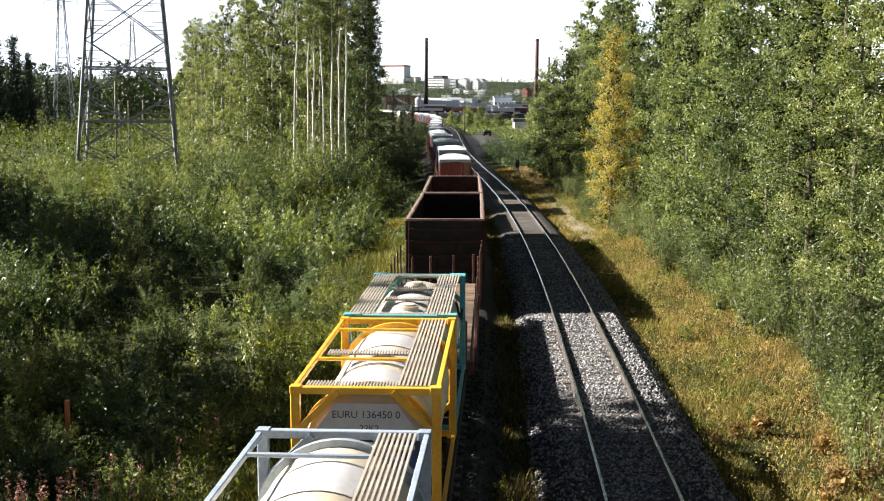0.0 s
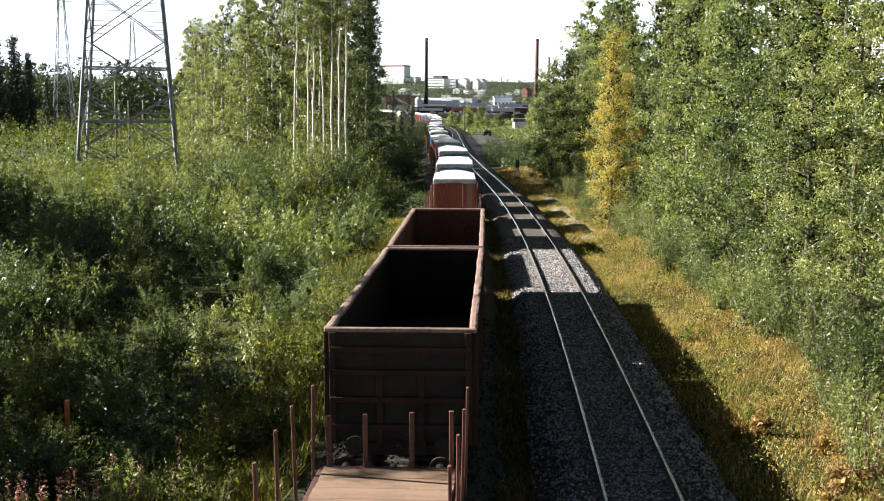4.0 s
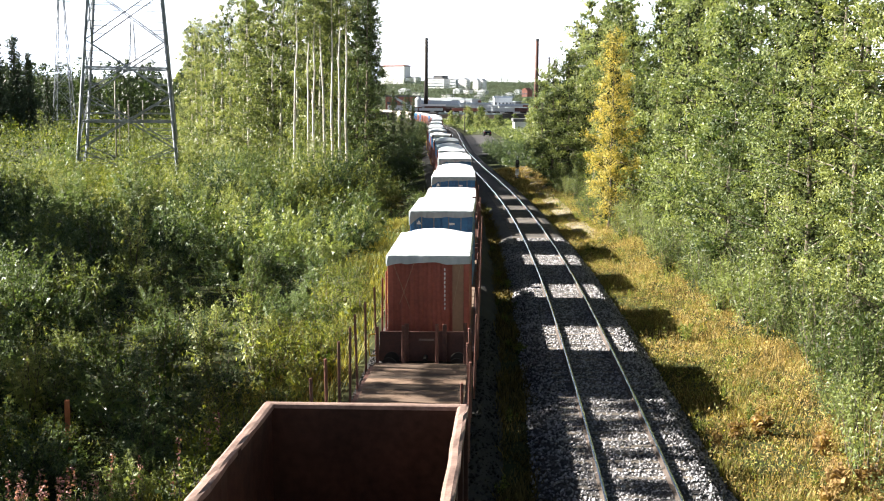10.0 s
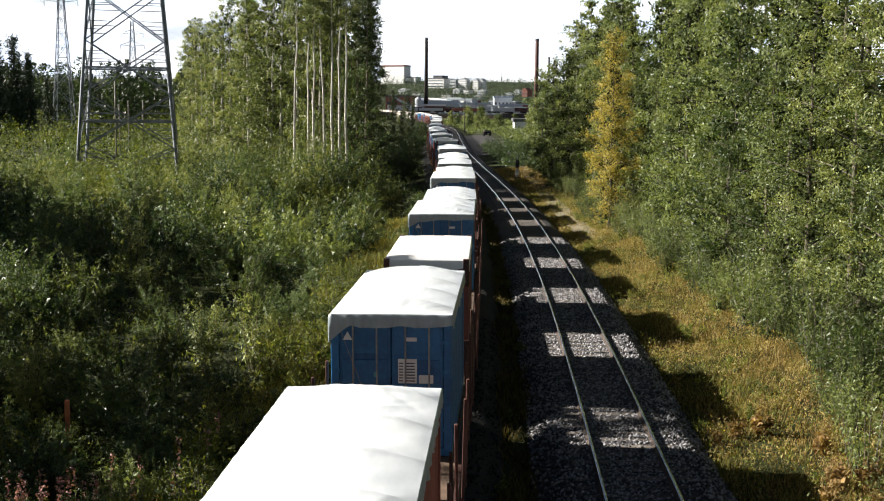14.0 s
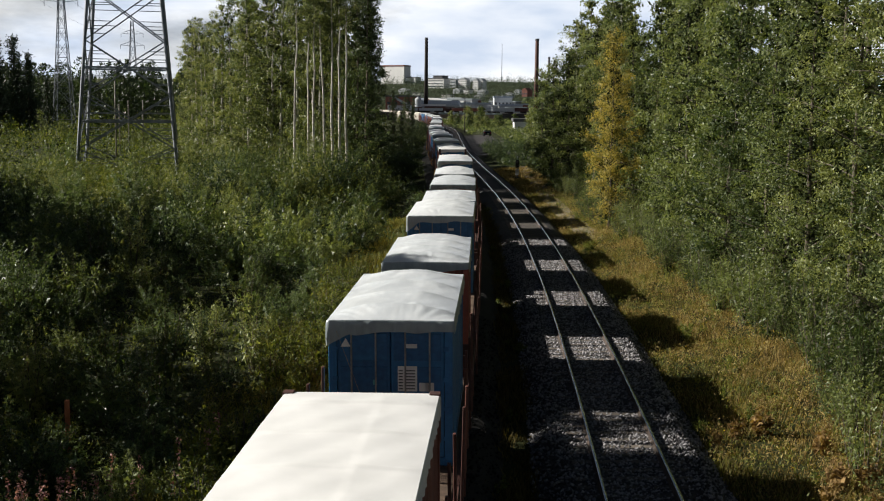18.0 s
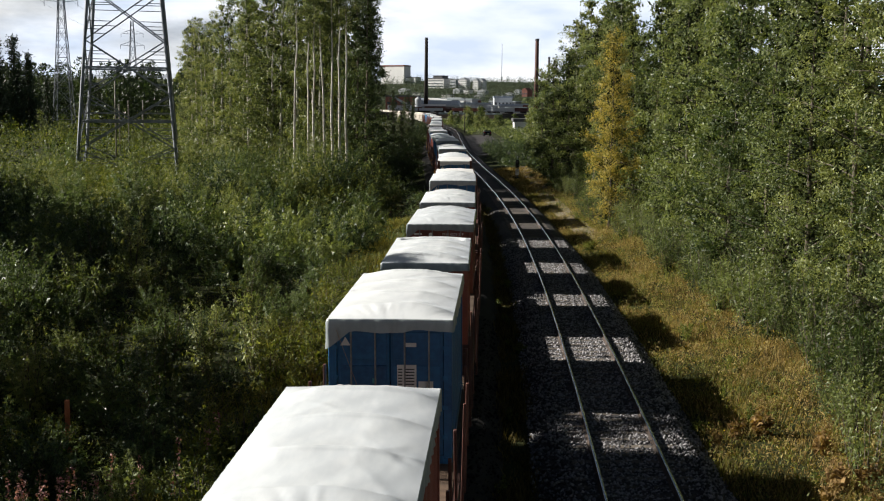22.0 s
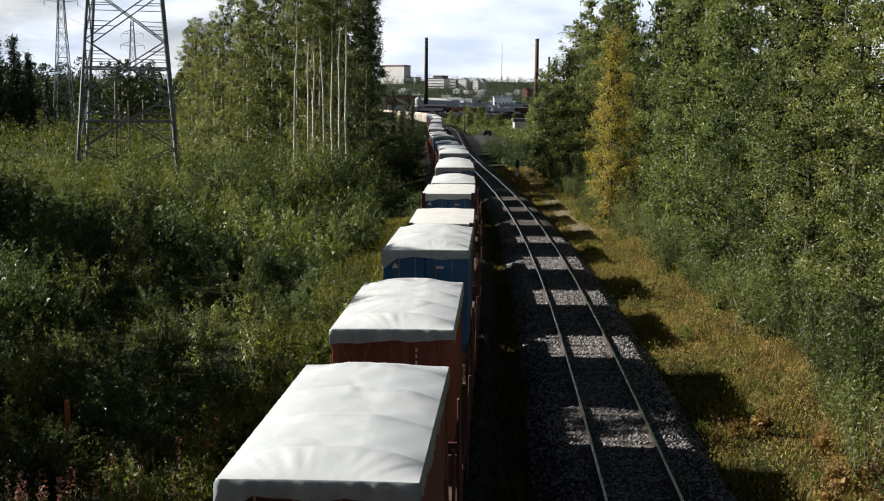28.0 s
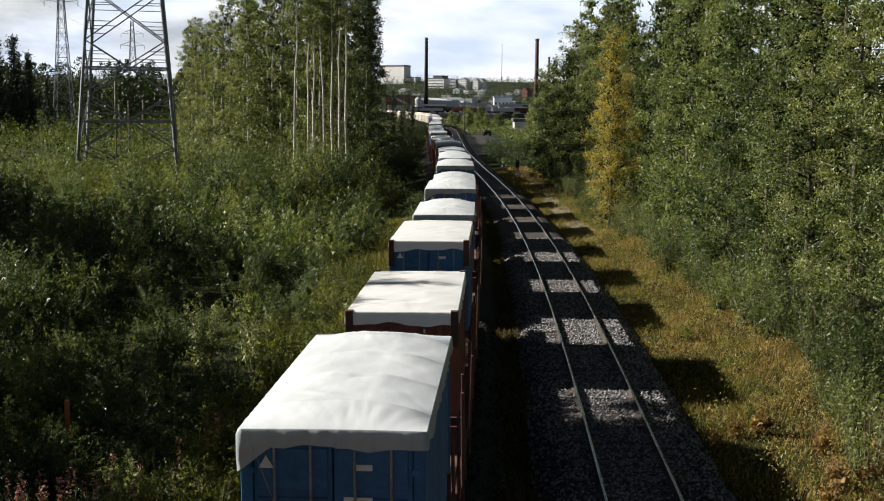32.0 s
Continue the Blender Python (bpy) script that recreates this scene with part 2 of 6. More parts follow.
    "black": make_mat("black_car_paint", (0.008, 0.008, 0.01), (0.016, 0.016, 0.018), 0.25, scale=1, fine=5, bump=0),
    "rubber": make_mat("rubber", (0.012, 0.012, 0.012), (0.03, 0.03, 0.03), 0.85, scale=3, fine=20, bump=0.1),
    "lamp_red": make_mat("red_glass", (0.2, 0.01, 0.01), (0.35, 0.02, 0.02), 0.2, scale=3, fine=20, bump=0),
    "beige": make_mat("beige_wagon_paint", (0.27, 0.25, 0.21), (0.44, 0.4, 0.34), 0.6, scale=0.6, fine=5, bump=0.05, rand=0.6),
}


# ---- mesh helpers ----
def box(bm, x0, x1, y0, y1, z0, z1):
    v = [bm.verts.new((x, y, z)) for z in (z0, z1) for y in (y0, y1) for x in (x0, x1)]
    for q in ((0, 2, 3, 1), (4, 5, 7, 6), (0, 1, 5, 4), (2, 6, 7, 3), (0, 4, 6, 2), (1, 3, 7, 5)):
        bm.faces.new([v[i] for i in q])
    return v


def bar(bm, p, q, r, sides=6, r2=None, flat=None):
    """A round bar from p to q; flat: a flat bar of that second half-width."""
    p, q = Vector(p), Vector(q)
    d = (q - p).normalized()
    u = d.cross(Vector((0, 0, 1)) if abs(d.z) < 0.9 else Vector((0, 1, 0))).normalized()
    w = d.cross(u)
    r2 = r if r2 is None else r2
    rings = []
    for c, rad in ((p, r), (q, r2)):
        ring = []
        for i in range(sides):
            t = 2 * math.pi * (i + 0.5) / sides
            ring.append(bm.verts.new(c + u * (rad * math.cos(t)) + w * ((flat or rad) * math.sin(t))))
        rings.append(ring)
    for i in range(sides):
        j = (i + 1) % sides
        bm.faces.new((rings[0][i], rings[0][j], rings[1][j], rings[1][i]))
    bm.faces.new(rings[0][::-1])
    bm.faces.new(rings[1])


def soften(bm, width=0.01, segments=1):
    bmesh.ops.bevel(bm, geom=bm.edges[:], offset=width, segments=segments, affect="EDGES", profile=0.6)


def finish(name, bm, material, smooth=False):
    me = bpy.data.meshes.new(name)
    bmesh.ops.recalc_face_normals(bm, faces=bm.faces[:])
    bm.to_mesh(me)
    bm.free()
    me.materials.append(material)
    if smooth:
        me.polygons.foreach_set("use_smooth", [True] * len(me.polygons))
    return me


def part(name, bm, material, parent, label="", smooth=False):
    ob = new(name, finish(name, bm, material, smooth))
    ob.parent = parent
    if label:
        ob["label"] = label
    return ob


def box_part(name, dims, material, parent, label="", bevel=0.008):
    bm = bmesh.new()
    box(bm, *dims)
    if bevel:
        soften(bm, bevel)
    return part(name, bm, material, parent, label)


def thing(name, label, category, group="", m=None):
    ob = new(name)
    ob.empty_display_size = 0.2
    tagged(ob, label, category, group)
    if m is not None:
        ob.matrix_basis = m
    return ob


def np_mesh(name, verts, faces, material, smooth=False, inner=None, first=0):
    """verts (n, 3), faces (m, k) as arrays."""
    me = bpy.data.meshes.new(name)
    k = faces.shape[1]
    me.vertices.add(len(verts))
    me.vertices.foreach_set("co", np.ascontiguousarray(verts, dtype=np.float32).ravel())
    me.loops.add(faces.size)
    me.loops.foreach_set("vertex_index", np.ascontiguousarray(faces, dtype=np.int32).ravel())
    me.polygons.add(len(faces))
    me.polygons.foreach_set("loop_start", np.arange(0, faces.size, k, dtype=np.int32))
    if smooth:
        me.polygons.foreach_set("use_smooth", np.ones(len(faces), dtype=bool))
    me.update(calc_edges=True)
    me.materials.append(material)
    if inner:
        # the faces from first on take the dark tone that paints inner shade
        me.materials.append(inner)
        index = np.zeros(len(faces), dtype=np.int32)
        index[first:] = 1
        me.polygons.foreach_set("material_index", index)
    return me


# ---- the line of the two tracks ----
def curve_table(knots):
    ys = np.array([k[0] for k in knots], float)
    xs = np.array([k[1] for k in knots], float)
    m = np.gradient(xs, ys)
    Y = np.arange(ys[0], ys[-1], 0.5)
    i = np.clip(np.searchsorted(ys, Y, side="right") - 1, 0, len(ys) - 2)
    h = ys[i + 1] - ys[i]
    t = (Y - ys[i]) / h
    X = (2 * t**3 - 3 * t**2 + 1) * xs[i] + (t**3 - 2 * t**2 + t) * h * m[i] + (-2 * t**3 + 3 * t**2) * xs[i + 1] + (t**3 - t**2) * h * m[i + 1]
    return Y, X


LEFT = curve_table([(-240, -28.0), (-140, -15.9), (-60, -7.3), (-40, -5.4), (-20, -3.73), (0, -2.306), (20, -1.12), (40, -0.19), (60, 0.465), (80, 0.83), (100, 0.885), (120, 0.6), (150, -0.3), (190, -1.2), (250, -1.6), (340, -2.0), (420, -5.2), (500, -12.5), (600, -25), (720, -44), (900, -80)])
RIGHT = curve_table([(-60, -1.6), (-40, 0.3), (-20, 1.7), (0, 3.02), (20, 4.17), (40, 5.08), (60, 5.67), (80, 5.89), (100, 5.75), (120, 5.28), (150, 4.35), (190, 3.4), (250, 3.1), (340, 2.7), (420, -0.4), (500, -7.6), (600, -20), (720, -39), (900, -75)])


def line_x(table, y):
    return np.interp(y, table[0], table[1])


def rail_z(y):
    return GRADE * np.clip(y, -200, 320)


S_OF = np.concatenate([[0], np.cumsum(np.hypot(np.diff(LEFT[0]), np.diff(LEFT[1])))])
S_OF -= np.interp(0, LEFT[0], S_OF)


def on_line(s):
    """The point of the left track at the distance s along it."""
    y = float(np.interp(s, S_OF, LEFT[0]))
    return Vector((float(line_x(LEFT, y)), y, float(rail_z(y))))


def travelled(t):
    return 5.86 * t - 0.339 * t * t / 32 - 0.247 * t**3 / 1024


def ride(s_mid, wheelbase):
    """The pose of a vehicle whose middle stands at s_mid; its y axis points away from the bridge."""
    p, q = on_line(s_mid - wheelbase / 2), on_line(s_mid + wheelbase / 2)
    d = q - p
    return Matrix.Translation((p + q) / 2 + Vector((0.06, 0, 0))) @ pose(0, 0, 0, math.degrees(math.atan2(d.z, d.y)), 0, -math.degrees(math.atan2(d.x, d.y))) @ pose(0, 0, 0, 0, -math.degrees(LEAN), 0)


def bump_noise(x, y):
    return np.sin(x * 0.31 + 1.3) * np.cos(y * 0.23) * 0.5 + np.sin(x * 0.11 - y * 0.07) * 0.6 + np.sin(x * 0.83 + y * 0.57) * 0.2


def ground_z(x, y):
    """The lie of the land: a low formation under the tracks, rough land on both sides, a wooded rise far off."""
    x, y = np.asarray(x, float), np.asarray(y, float)
    base = rail_z(y)
    xl, xr = line_x(LEFT, y), line_x(RIGHT, y)
    left = np.clip((xl - 2.6 - x) / 3.0, 0, 1)
    right = np.clip((x - xr - 2.4) / 5.0, 0, 1)
    z = base - 0.62 - left * 0.9 + right * 0.35
    z = z + bump_noise(x, y) * (0.12 * np.clip((xl - 3 - x) / 4, 0, 1) + 0.12 * np.clip((x - xr - 3) / 4, 0, 1))
    z = z + 6.0 * np.clip((y - 620) / 500, 0, 1) + 42 * np.clip((y - 1050) / 900, 0, 1) ** 1.2
    return z


# ---- ground ----
def build_ground():
    xs = np.unique(np.concatenate([np.linspace(-2600, -200, 17), np.linspace(-200, -60, 20), np.linspace(-60, -12, 40), np.linspace(-12, 16, 57), np.linspace(16, 60, 25), np.linspace(60, 200, 20), np.linspace(200, 2600, 17)]))
    ys = np.unique(np.concatenate([np.linspace(-300, -40, 12), np.linspace(-40, 140, 73), np.linspace(140, 400, 70), np.linspace(400, 1000, 40), np.linspace(1000, 4200, 40)]))
    X, Y = np.meshgrid(xs, ys)
    Z = ground_z(X, Y)
    n, k = len(xs), len(ys)
    idx = np.arange(n * k).reshape(k, n)
    faces = np.stack([idx[:-1, :-1], idx[:-1, 1:], idx[1:, 1:], idx[1:, :-1]], -1).reshape(-1, 4)
    tagged(new("ground", np_mesh("ground", np.stack([X, Y, Z], -1).reshape(-1, 3), faces, M["soil"], True)), "dark mossy soil under weeds and scrub", "ground", kind="structure")


def strip(name, table, offsets, y0, y1, step, material, label, category):
    """A long body that follows a track: offsets are (across, height over the rail head)."""
    ys = np.arange(y0, y1 + step / 2, step)
    xs, zs = line_x(table, ys), rail_z(ys)
    sl = np.gradient(xs, ys)
    nx, ny = 1 / np.hypot(1, sl), -sl / np.hypot(1, sl)
    V = np.stack([np.stack([xs + o * nx, ys + o * ny, zs + h + (o * CANT if abs(o) < 1.9 else 0)], -1) for o, h in offsets], 1)
    k = len(offsets)
    idx = np.arange(len(ys) * k).reshape(len(ys), k)
    faces = np.stack([idx[:-1, :-1], idx[:-1, 1:], idx[1:, 1:], idx[1:, :-1]], -1).reshape(-1, 4)
    return tagged(new(name, np_mesh(name, V.reshape(-1, 3), faces, material)), label, category, kind="structure")


def build_tracks():
    for table, name in ((LEFT, "left"), (RIGHT, "right")):
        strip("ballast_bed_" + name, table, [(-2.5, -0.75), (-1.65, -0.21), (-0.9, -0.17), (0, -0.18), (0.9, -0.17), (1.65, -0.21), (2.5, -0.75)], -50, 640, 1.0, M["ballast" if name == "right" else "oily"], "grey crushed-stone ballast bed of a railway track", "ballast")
        for side in (-1, 1):
            c = side * 0.797
            track = strip("rail_" + name + ("_a" if side < 0 else "_b"), table, [(c - 0.07, -0.17), (c - 0.065, -0.15), (c - 0.012, -0.13), (c - 0.012, -0.045), (c - 0.036, -0.03), (c - 0.036, -0.004), (c + 0.036, -0.004), (c + 0.036, -0.03), (c + 0.012, -0.045), (c + 0.012, -0.13), (c + 0.065, -0.15), (c + 0.07, -0.17)], -50, 640, 1.0, M["rail"], "rusty steel rail with a shiny head", "rail")
            head = strip("rail_head", table, [(c - 0.034, -0.004), (c - 0.03, 0.0), (c + 0.03, 0.0), (c + 0.034, -0.004)], -50, 640, 1.0, M["railhead"], "", "")
            head.parent = track
            for key in ("label", "category", "kind"):
                if key in head:
                    del head[key]


def leaf_quads(rng, centres, length, width, up=0.4, three=False, facing=None):
    """Small pointed leaves, one quad (or triangle) each, at the centres."""
    n = len(centres)
    u = rng.normal(size=(n, 3))
    u /= np.linalg.norm(u, axis=1)[:, None] + 1e-9
    nrm = rng.normal(size=(n, 3)) * (1 - up)
    nrm[:, 2] += up * 1.6
    if facing is not None:
        nrm = nrm * 0.45 + facing
    v = np.cross(nrm, u)
    v /= np.linalg.norm(v, axis=1)[:, None] + 1e-9
    s = rng.uniform(0.65, 1.35, (n, 1))
    a, b = u * length * s / 2, v * width * s / 2
    if three:
        return np.stack([centres - a + b * 0.55, centres - a * 0.8 - b * 0.6, centres + a], 1).reshape(-1, 3), np.arange(3 * n).reshape(n, 3)
    V = np.stack([centres - a, centres + b - a * 0.15, centres + a, centres - b - a * 0.15], 1).reshape(-1, 3)
    return V, np.arange(4 * n).reshape(n, 4)


def tube(rng, pts, radii, sides=6):
    """A bent tapering tube through pts, as arrays."""
    V, F = [], []
    pts = [np.array(p, float) for p in pts]
    for i, (p, r) in enumerate(zip(pts, radii)):
        d = pts[min(i + 1, len(pts) - 1)] - pts[max(i - 1, 0)]
        d /= np.linalg.norm(d) + 1e-9
        u = np.cross(d, (0.3, 0.9, 0.1))
        u /= np.linalg.norm(u) + 1e-9
        w = np.cross(d, u)
        for k in range(sides):
            t = 2 * math.pi * k / sides
            V.append(p + (u * math.cos(t) + w * math.sin(t)) * r)
    for i in range(len(pts) - 1):
        for k in range(sides):
            F.append((i * sides + k, i * sides + (k + 1) % sides, (i + 1) * sides + (k + 1) % sides, (i + 1) * sides + k))
    return np.array(V), np.array(F)


def make_tree(seed, height, radius, bare, leaves, leaf, bark, foliage, kind="birch", limbs=34, trunk_r=0.13):
    """A tree at the origin: a trunk with limbs, and a crown of leaves on twigs round the limbs."""
    rng = np.random.default_rng(seed)
    lean = rng.normal(0, 0.03, 2)
    n = 9
    trunk = [np.array([lean[0] * height * (i / n) ** 1.5 + rng.normal(0, 0.04), lean[1] * height * (i / n) ** 1.5 + rng.normal(0, 0.04), height * i / n]) for i in range(n + 1)]
    V, F = tube(rng, trunk, [trunk_r * (1 - 0.93 * i / n) + (0.06 if i == 0 else 0) for i in range(n + 1)], 7)
    stem = np_mesh("trunk", V, F, bark, True)
    VV, FF, off = [], [], 0
    nodes, inner = [], []
    for i in range(limbs):
        f = bare + (0.97 - bare) * ((i + rng.uniform(0, 1)) / limbs)
        g = (f - bare) / (1 - bare)
        prof = (1 - g) ** 0.55 * (0.45 + 0.55 * min(1, g * 4 + 0.25)) if kind != "spruce" else (1 - g) * 1.05 + 0.04
        ln = radius * prof * rng.uniform(0.65, 1.2)
        az = i * 2.4 + rng.uniform(-0.6, 0.6)
        rise = rng.uniform(0.25, 0.9) if kind == "birch" else (rng.uniform(0.1, 0.5) if kind == "alder" else rng.uniform(-0.45, -0.1))
        k = f * n
        j = min(int(k), n - 1)
        p0 = trunk[j] + (trunk[j + 1] - trunk[j]) * (k - j)
        pts = []
        for q in (0, 0.35, 0.7, 1.0):
            droop = -0.22 * ln * q * q if kind == "birch" else 0
            pts.append(p0 + np.array([math.cos(az) * ln * q, math.sin(az) * ln * q, ln * q * rise + droop]))
        r0 = max(0.012, 0.3 * trunk_r * (1 - f) + 0.01)
        V, F = tube(rng, pts, [r0, r0 * 0.7, r0 * 0.45, 0.006], 3)
        VV.append(V)
        FF.append(F + off)
        off += len(V)
        m = max(3, int(ln * 3.2))
        for q in rng.uniform(0.03, 0.5, 24):
            inner.append(p0 + np.array([math.cos(az) * ln * q, math.sin(az) * ln * q, ln * q * rise]) + rng.normal(0, 0.2, 3))
        for q in rng.uniform(0.15, 1.05, m):
            nodes.append(p0 + np.array([math.cos(az) * ln * q, math.sin(az) * ln * q, ln * q * rise - (0.22 * ln * q * q if kind == "birch" else 0)]) + rng.normal(0, 0.16 * radius * 0.6, 3))
    nodes = np.array(nodes)
    pick = rng.integers(0, len(nodes), leaves)
    off = rng.normal(0, 1, (leaves, 3))
    size = rng.uniform(0.6, 1.4, len(nodes))[pick][:, None]
    c = nodes[pick] + off * np.array([0.21, 0.21, 0.17]) * size * (0.75 + leaf)
    axis = np.stack([np.interp(c[:, 2], [t[2] for t in trunk], [t[k] for t in trunk]) for k in (0, 1)], -1)
    away = np.concatenate([c[:, :2] - axis, np.full((leaves, 1), 0.4)], 1)
    away /= np.linalg.norm(away, axis=1)[:, None] + 1e-9
    V, F = leaf_quads(rng, c, leaf, leaf * 0.85, 0.12, True, 0.7 * off / (np.linalg.norm(off, axis=1)[:, None] + 1e-9) + 0.6 * away)
    # small dark pieces that paint the shade deep in the crown
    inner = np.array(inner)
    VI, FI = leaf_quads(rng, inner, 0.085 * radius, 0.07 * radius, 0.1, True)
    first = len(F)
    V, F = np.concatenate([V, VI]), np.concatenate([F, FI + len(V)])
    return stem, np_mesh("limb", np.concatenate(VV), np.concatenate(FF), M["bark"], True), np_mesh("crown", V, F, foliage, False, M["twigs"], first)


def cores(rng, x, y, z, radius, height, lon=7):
    """Dark cores that stand for the shade inside clumps: low lumpy domes, as triangles."""
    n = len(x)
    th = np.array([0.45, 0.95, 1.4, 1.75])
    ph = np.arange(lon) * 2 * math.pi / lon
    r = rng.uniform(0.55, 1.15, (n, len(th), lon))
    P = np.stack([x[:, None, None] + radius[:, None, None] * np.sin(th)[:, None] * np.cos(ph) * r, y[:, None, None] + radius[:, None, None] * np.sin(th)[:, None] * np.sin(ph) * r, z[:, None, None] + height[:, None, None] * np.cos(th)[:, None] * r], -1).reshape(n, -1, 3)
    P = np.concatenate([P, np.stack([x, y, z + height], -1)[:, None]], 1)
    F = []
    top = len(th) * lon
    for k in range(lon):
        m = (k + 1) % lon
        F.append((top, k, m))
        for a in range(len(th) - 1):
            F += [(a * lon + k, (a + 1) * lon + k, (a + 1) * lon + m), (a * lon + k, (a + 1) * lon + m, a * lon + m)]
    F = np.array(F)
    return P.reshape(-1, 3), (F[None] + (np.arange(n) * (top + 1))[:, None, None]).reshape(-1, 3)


def with_dark_cores(rng, V, F, x, y, radius, height):
    """Adds dark cores that paint the shade inside the clumps; gives the first core face too."""
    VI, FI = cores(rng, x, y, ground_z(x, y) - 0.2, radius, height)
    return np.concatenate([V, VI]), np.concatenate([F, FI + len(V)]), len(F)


def mounds(rng, x, y, radius, height, per, leaf):
    """Leaves over many rounded, ragged bushes: arrays of centres, radii and heights."""
    n = len(x)
    k = np.repeat(np.arange(n), per)
    m = len(k)
    az, u = rng.uniform(0, 6.283, m), rng.uniform(0.0, 1, m)
    d = np.stack([np.cos(az) * np.sqrt(1 - u * u), np.sin(az) * np.sqrt(1 - u * u), u], -1)
    lump = 1 + 0.22 * np.sin(az * 3 + k * 1.7) * np.sin(u * 6 + k) + 0.14 * np.sin(az * 7 + k * 2.3 + u * 9)
    r = rng.uniform(0.7, 1.04, m) ** 0.6 * lump
    P = np.stack([x[k] + d[:, 0] * r * radius[k], y[k] + d[:, 1] * r * radius[k], ground_z(x[k], y[k]) - 0.2 + d[:, 2] * r * height[k]], -1)
    # upright shoots break the outline
    P[:, 2] += np.where(rng.uniform(0, 1, m) < 0.12, rng.uniform(0, 0.35, m) * height[k], 0) * d[:, 2]
    s = (leaf if np.ndim(leaf) == 0 else leaf[k][:, None])
    V, F = leaf_quads(rng, P, s, s * 0.62, 0.2, True, d * 0.9)
    return V, F


def plant(name, meshes, m, label, category, group="", scale=1.0):
    ob = thing(name, label, category, group)
    for part_name, me in ((me.name.split(".")[0], me) for me in meshes):
        o = new(part_name, me)
        o.parent = ob
        if part_name in ("limb", "stem"):
            tagged(o, kind="stuff")
    ob.matrix_basis = m @ Matrix.Scale(scale, 4)
    return ob


def make_bush(seed, height, radius, leaves, leaf, foliage, narrow=0.6, shoots=15, core_size=1.0):
    """A bush of upright shoots with leaves along them."""
    rng = np.random.default_rng(seed)
    VV, FF, off, nodes = [], [], 0, []
    for i in range(shoots):
        az, out = rng.uniform(0, 6.28), radius * math.sqrt(rng.uniform(0, 1))
        h = height * rng.uniform(0.4, 1.1) * (1 - 0.35 * (out / radius) ** 2)
        x0, y0 = math.cos(az) * out * 0.35, math.sin(az) * out * 0.35
        pts = [np.array([x0 + (math.cos(az) * out - x0) * q**1.3, y0 + (math.sin(az) * out - y0) * q**1.3, h * q]) for q in (0, 0.4, 0.75, 1.0)]
        V, F = tube(rng, pts, [0.018, 0.013, 0.008, 0.003], 3)
        VV.append(V)
        FF.append(F + off)
        off += len(V)
        for q in rng.uniform(0.12, 1.0, 30):
            k = q * 3
            j = min(int(k), 2)
            nodes.append(pts[j] + (pts[j + 1] - pts[j]) * (k - j))
    nodes = np.array(nodes)
    c = nodes[rng.integers(0, len(nodes), leaves)] + rng.normal(0, 1, (leaves, 3)) * np.array([0.085, 0.085, 0.07]) * (0.5 + min(radius, 1.3) * 0.5)
    V, F = leaf_quads(rng, c, leaf, leaf * narrow, 0.15, True)
    # dark domes that paint the shade inside the bush
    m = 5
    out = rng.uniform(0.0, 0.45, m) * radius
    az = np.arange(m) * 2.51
    VI, FI = cores(rng, np.cos(az) * out, np.sin(az) * out, np.zeros(m), rng.uniform(0.16, 0.26, m) * radius * core_size, rng.uniform(0.25, 0.42, m) * height * core_size)
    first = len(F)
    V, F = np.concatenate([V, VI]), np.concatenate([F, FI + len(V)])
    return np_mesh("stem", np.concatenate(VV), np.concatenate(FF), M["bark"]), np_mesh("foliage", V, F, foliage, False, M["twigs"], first)


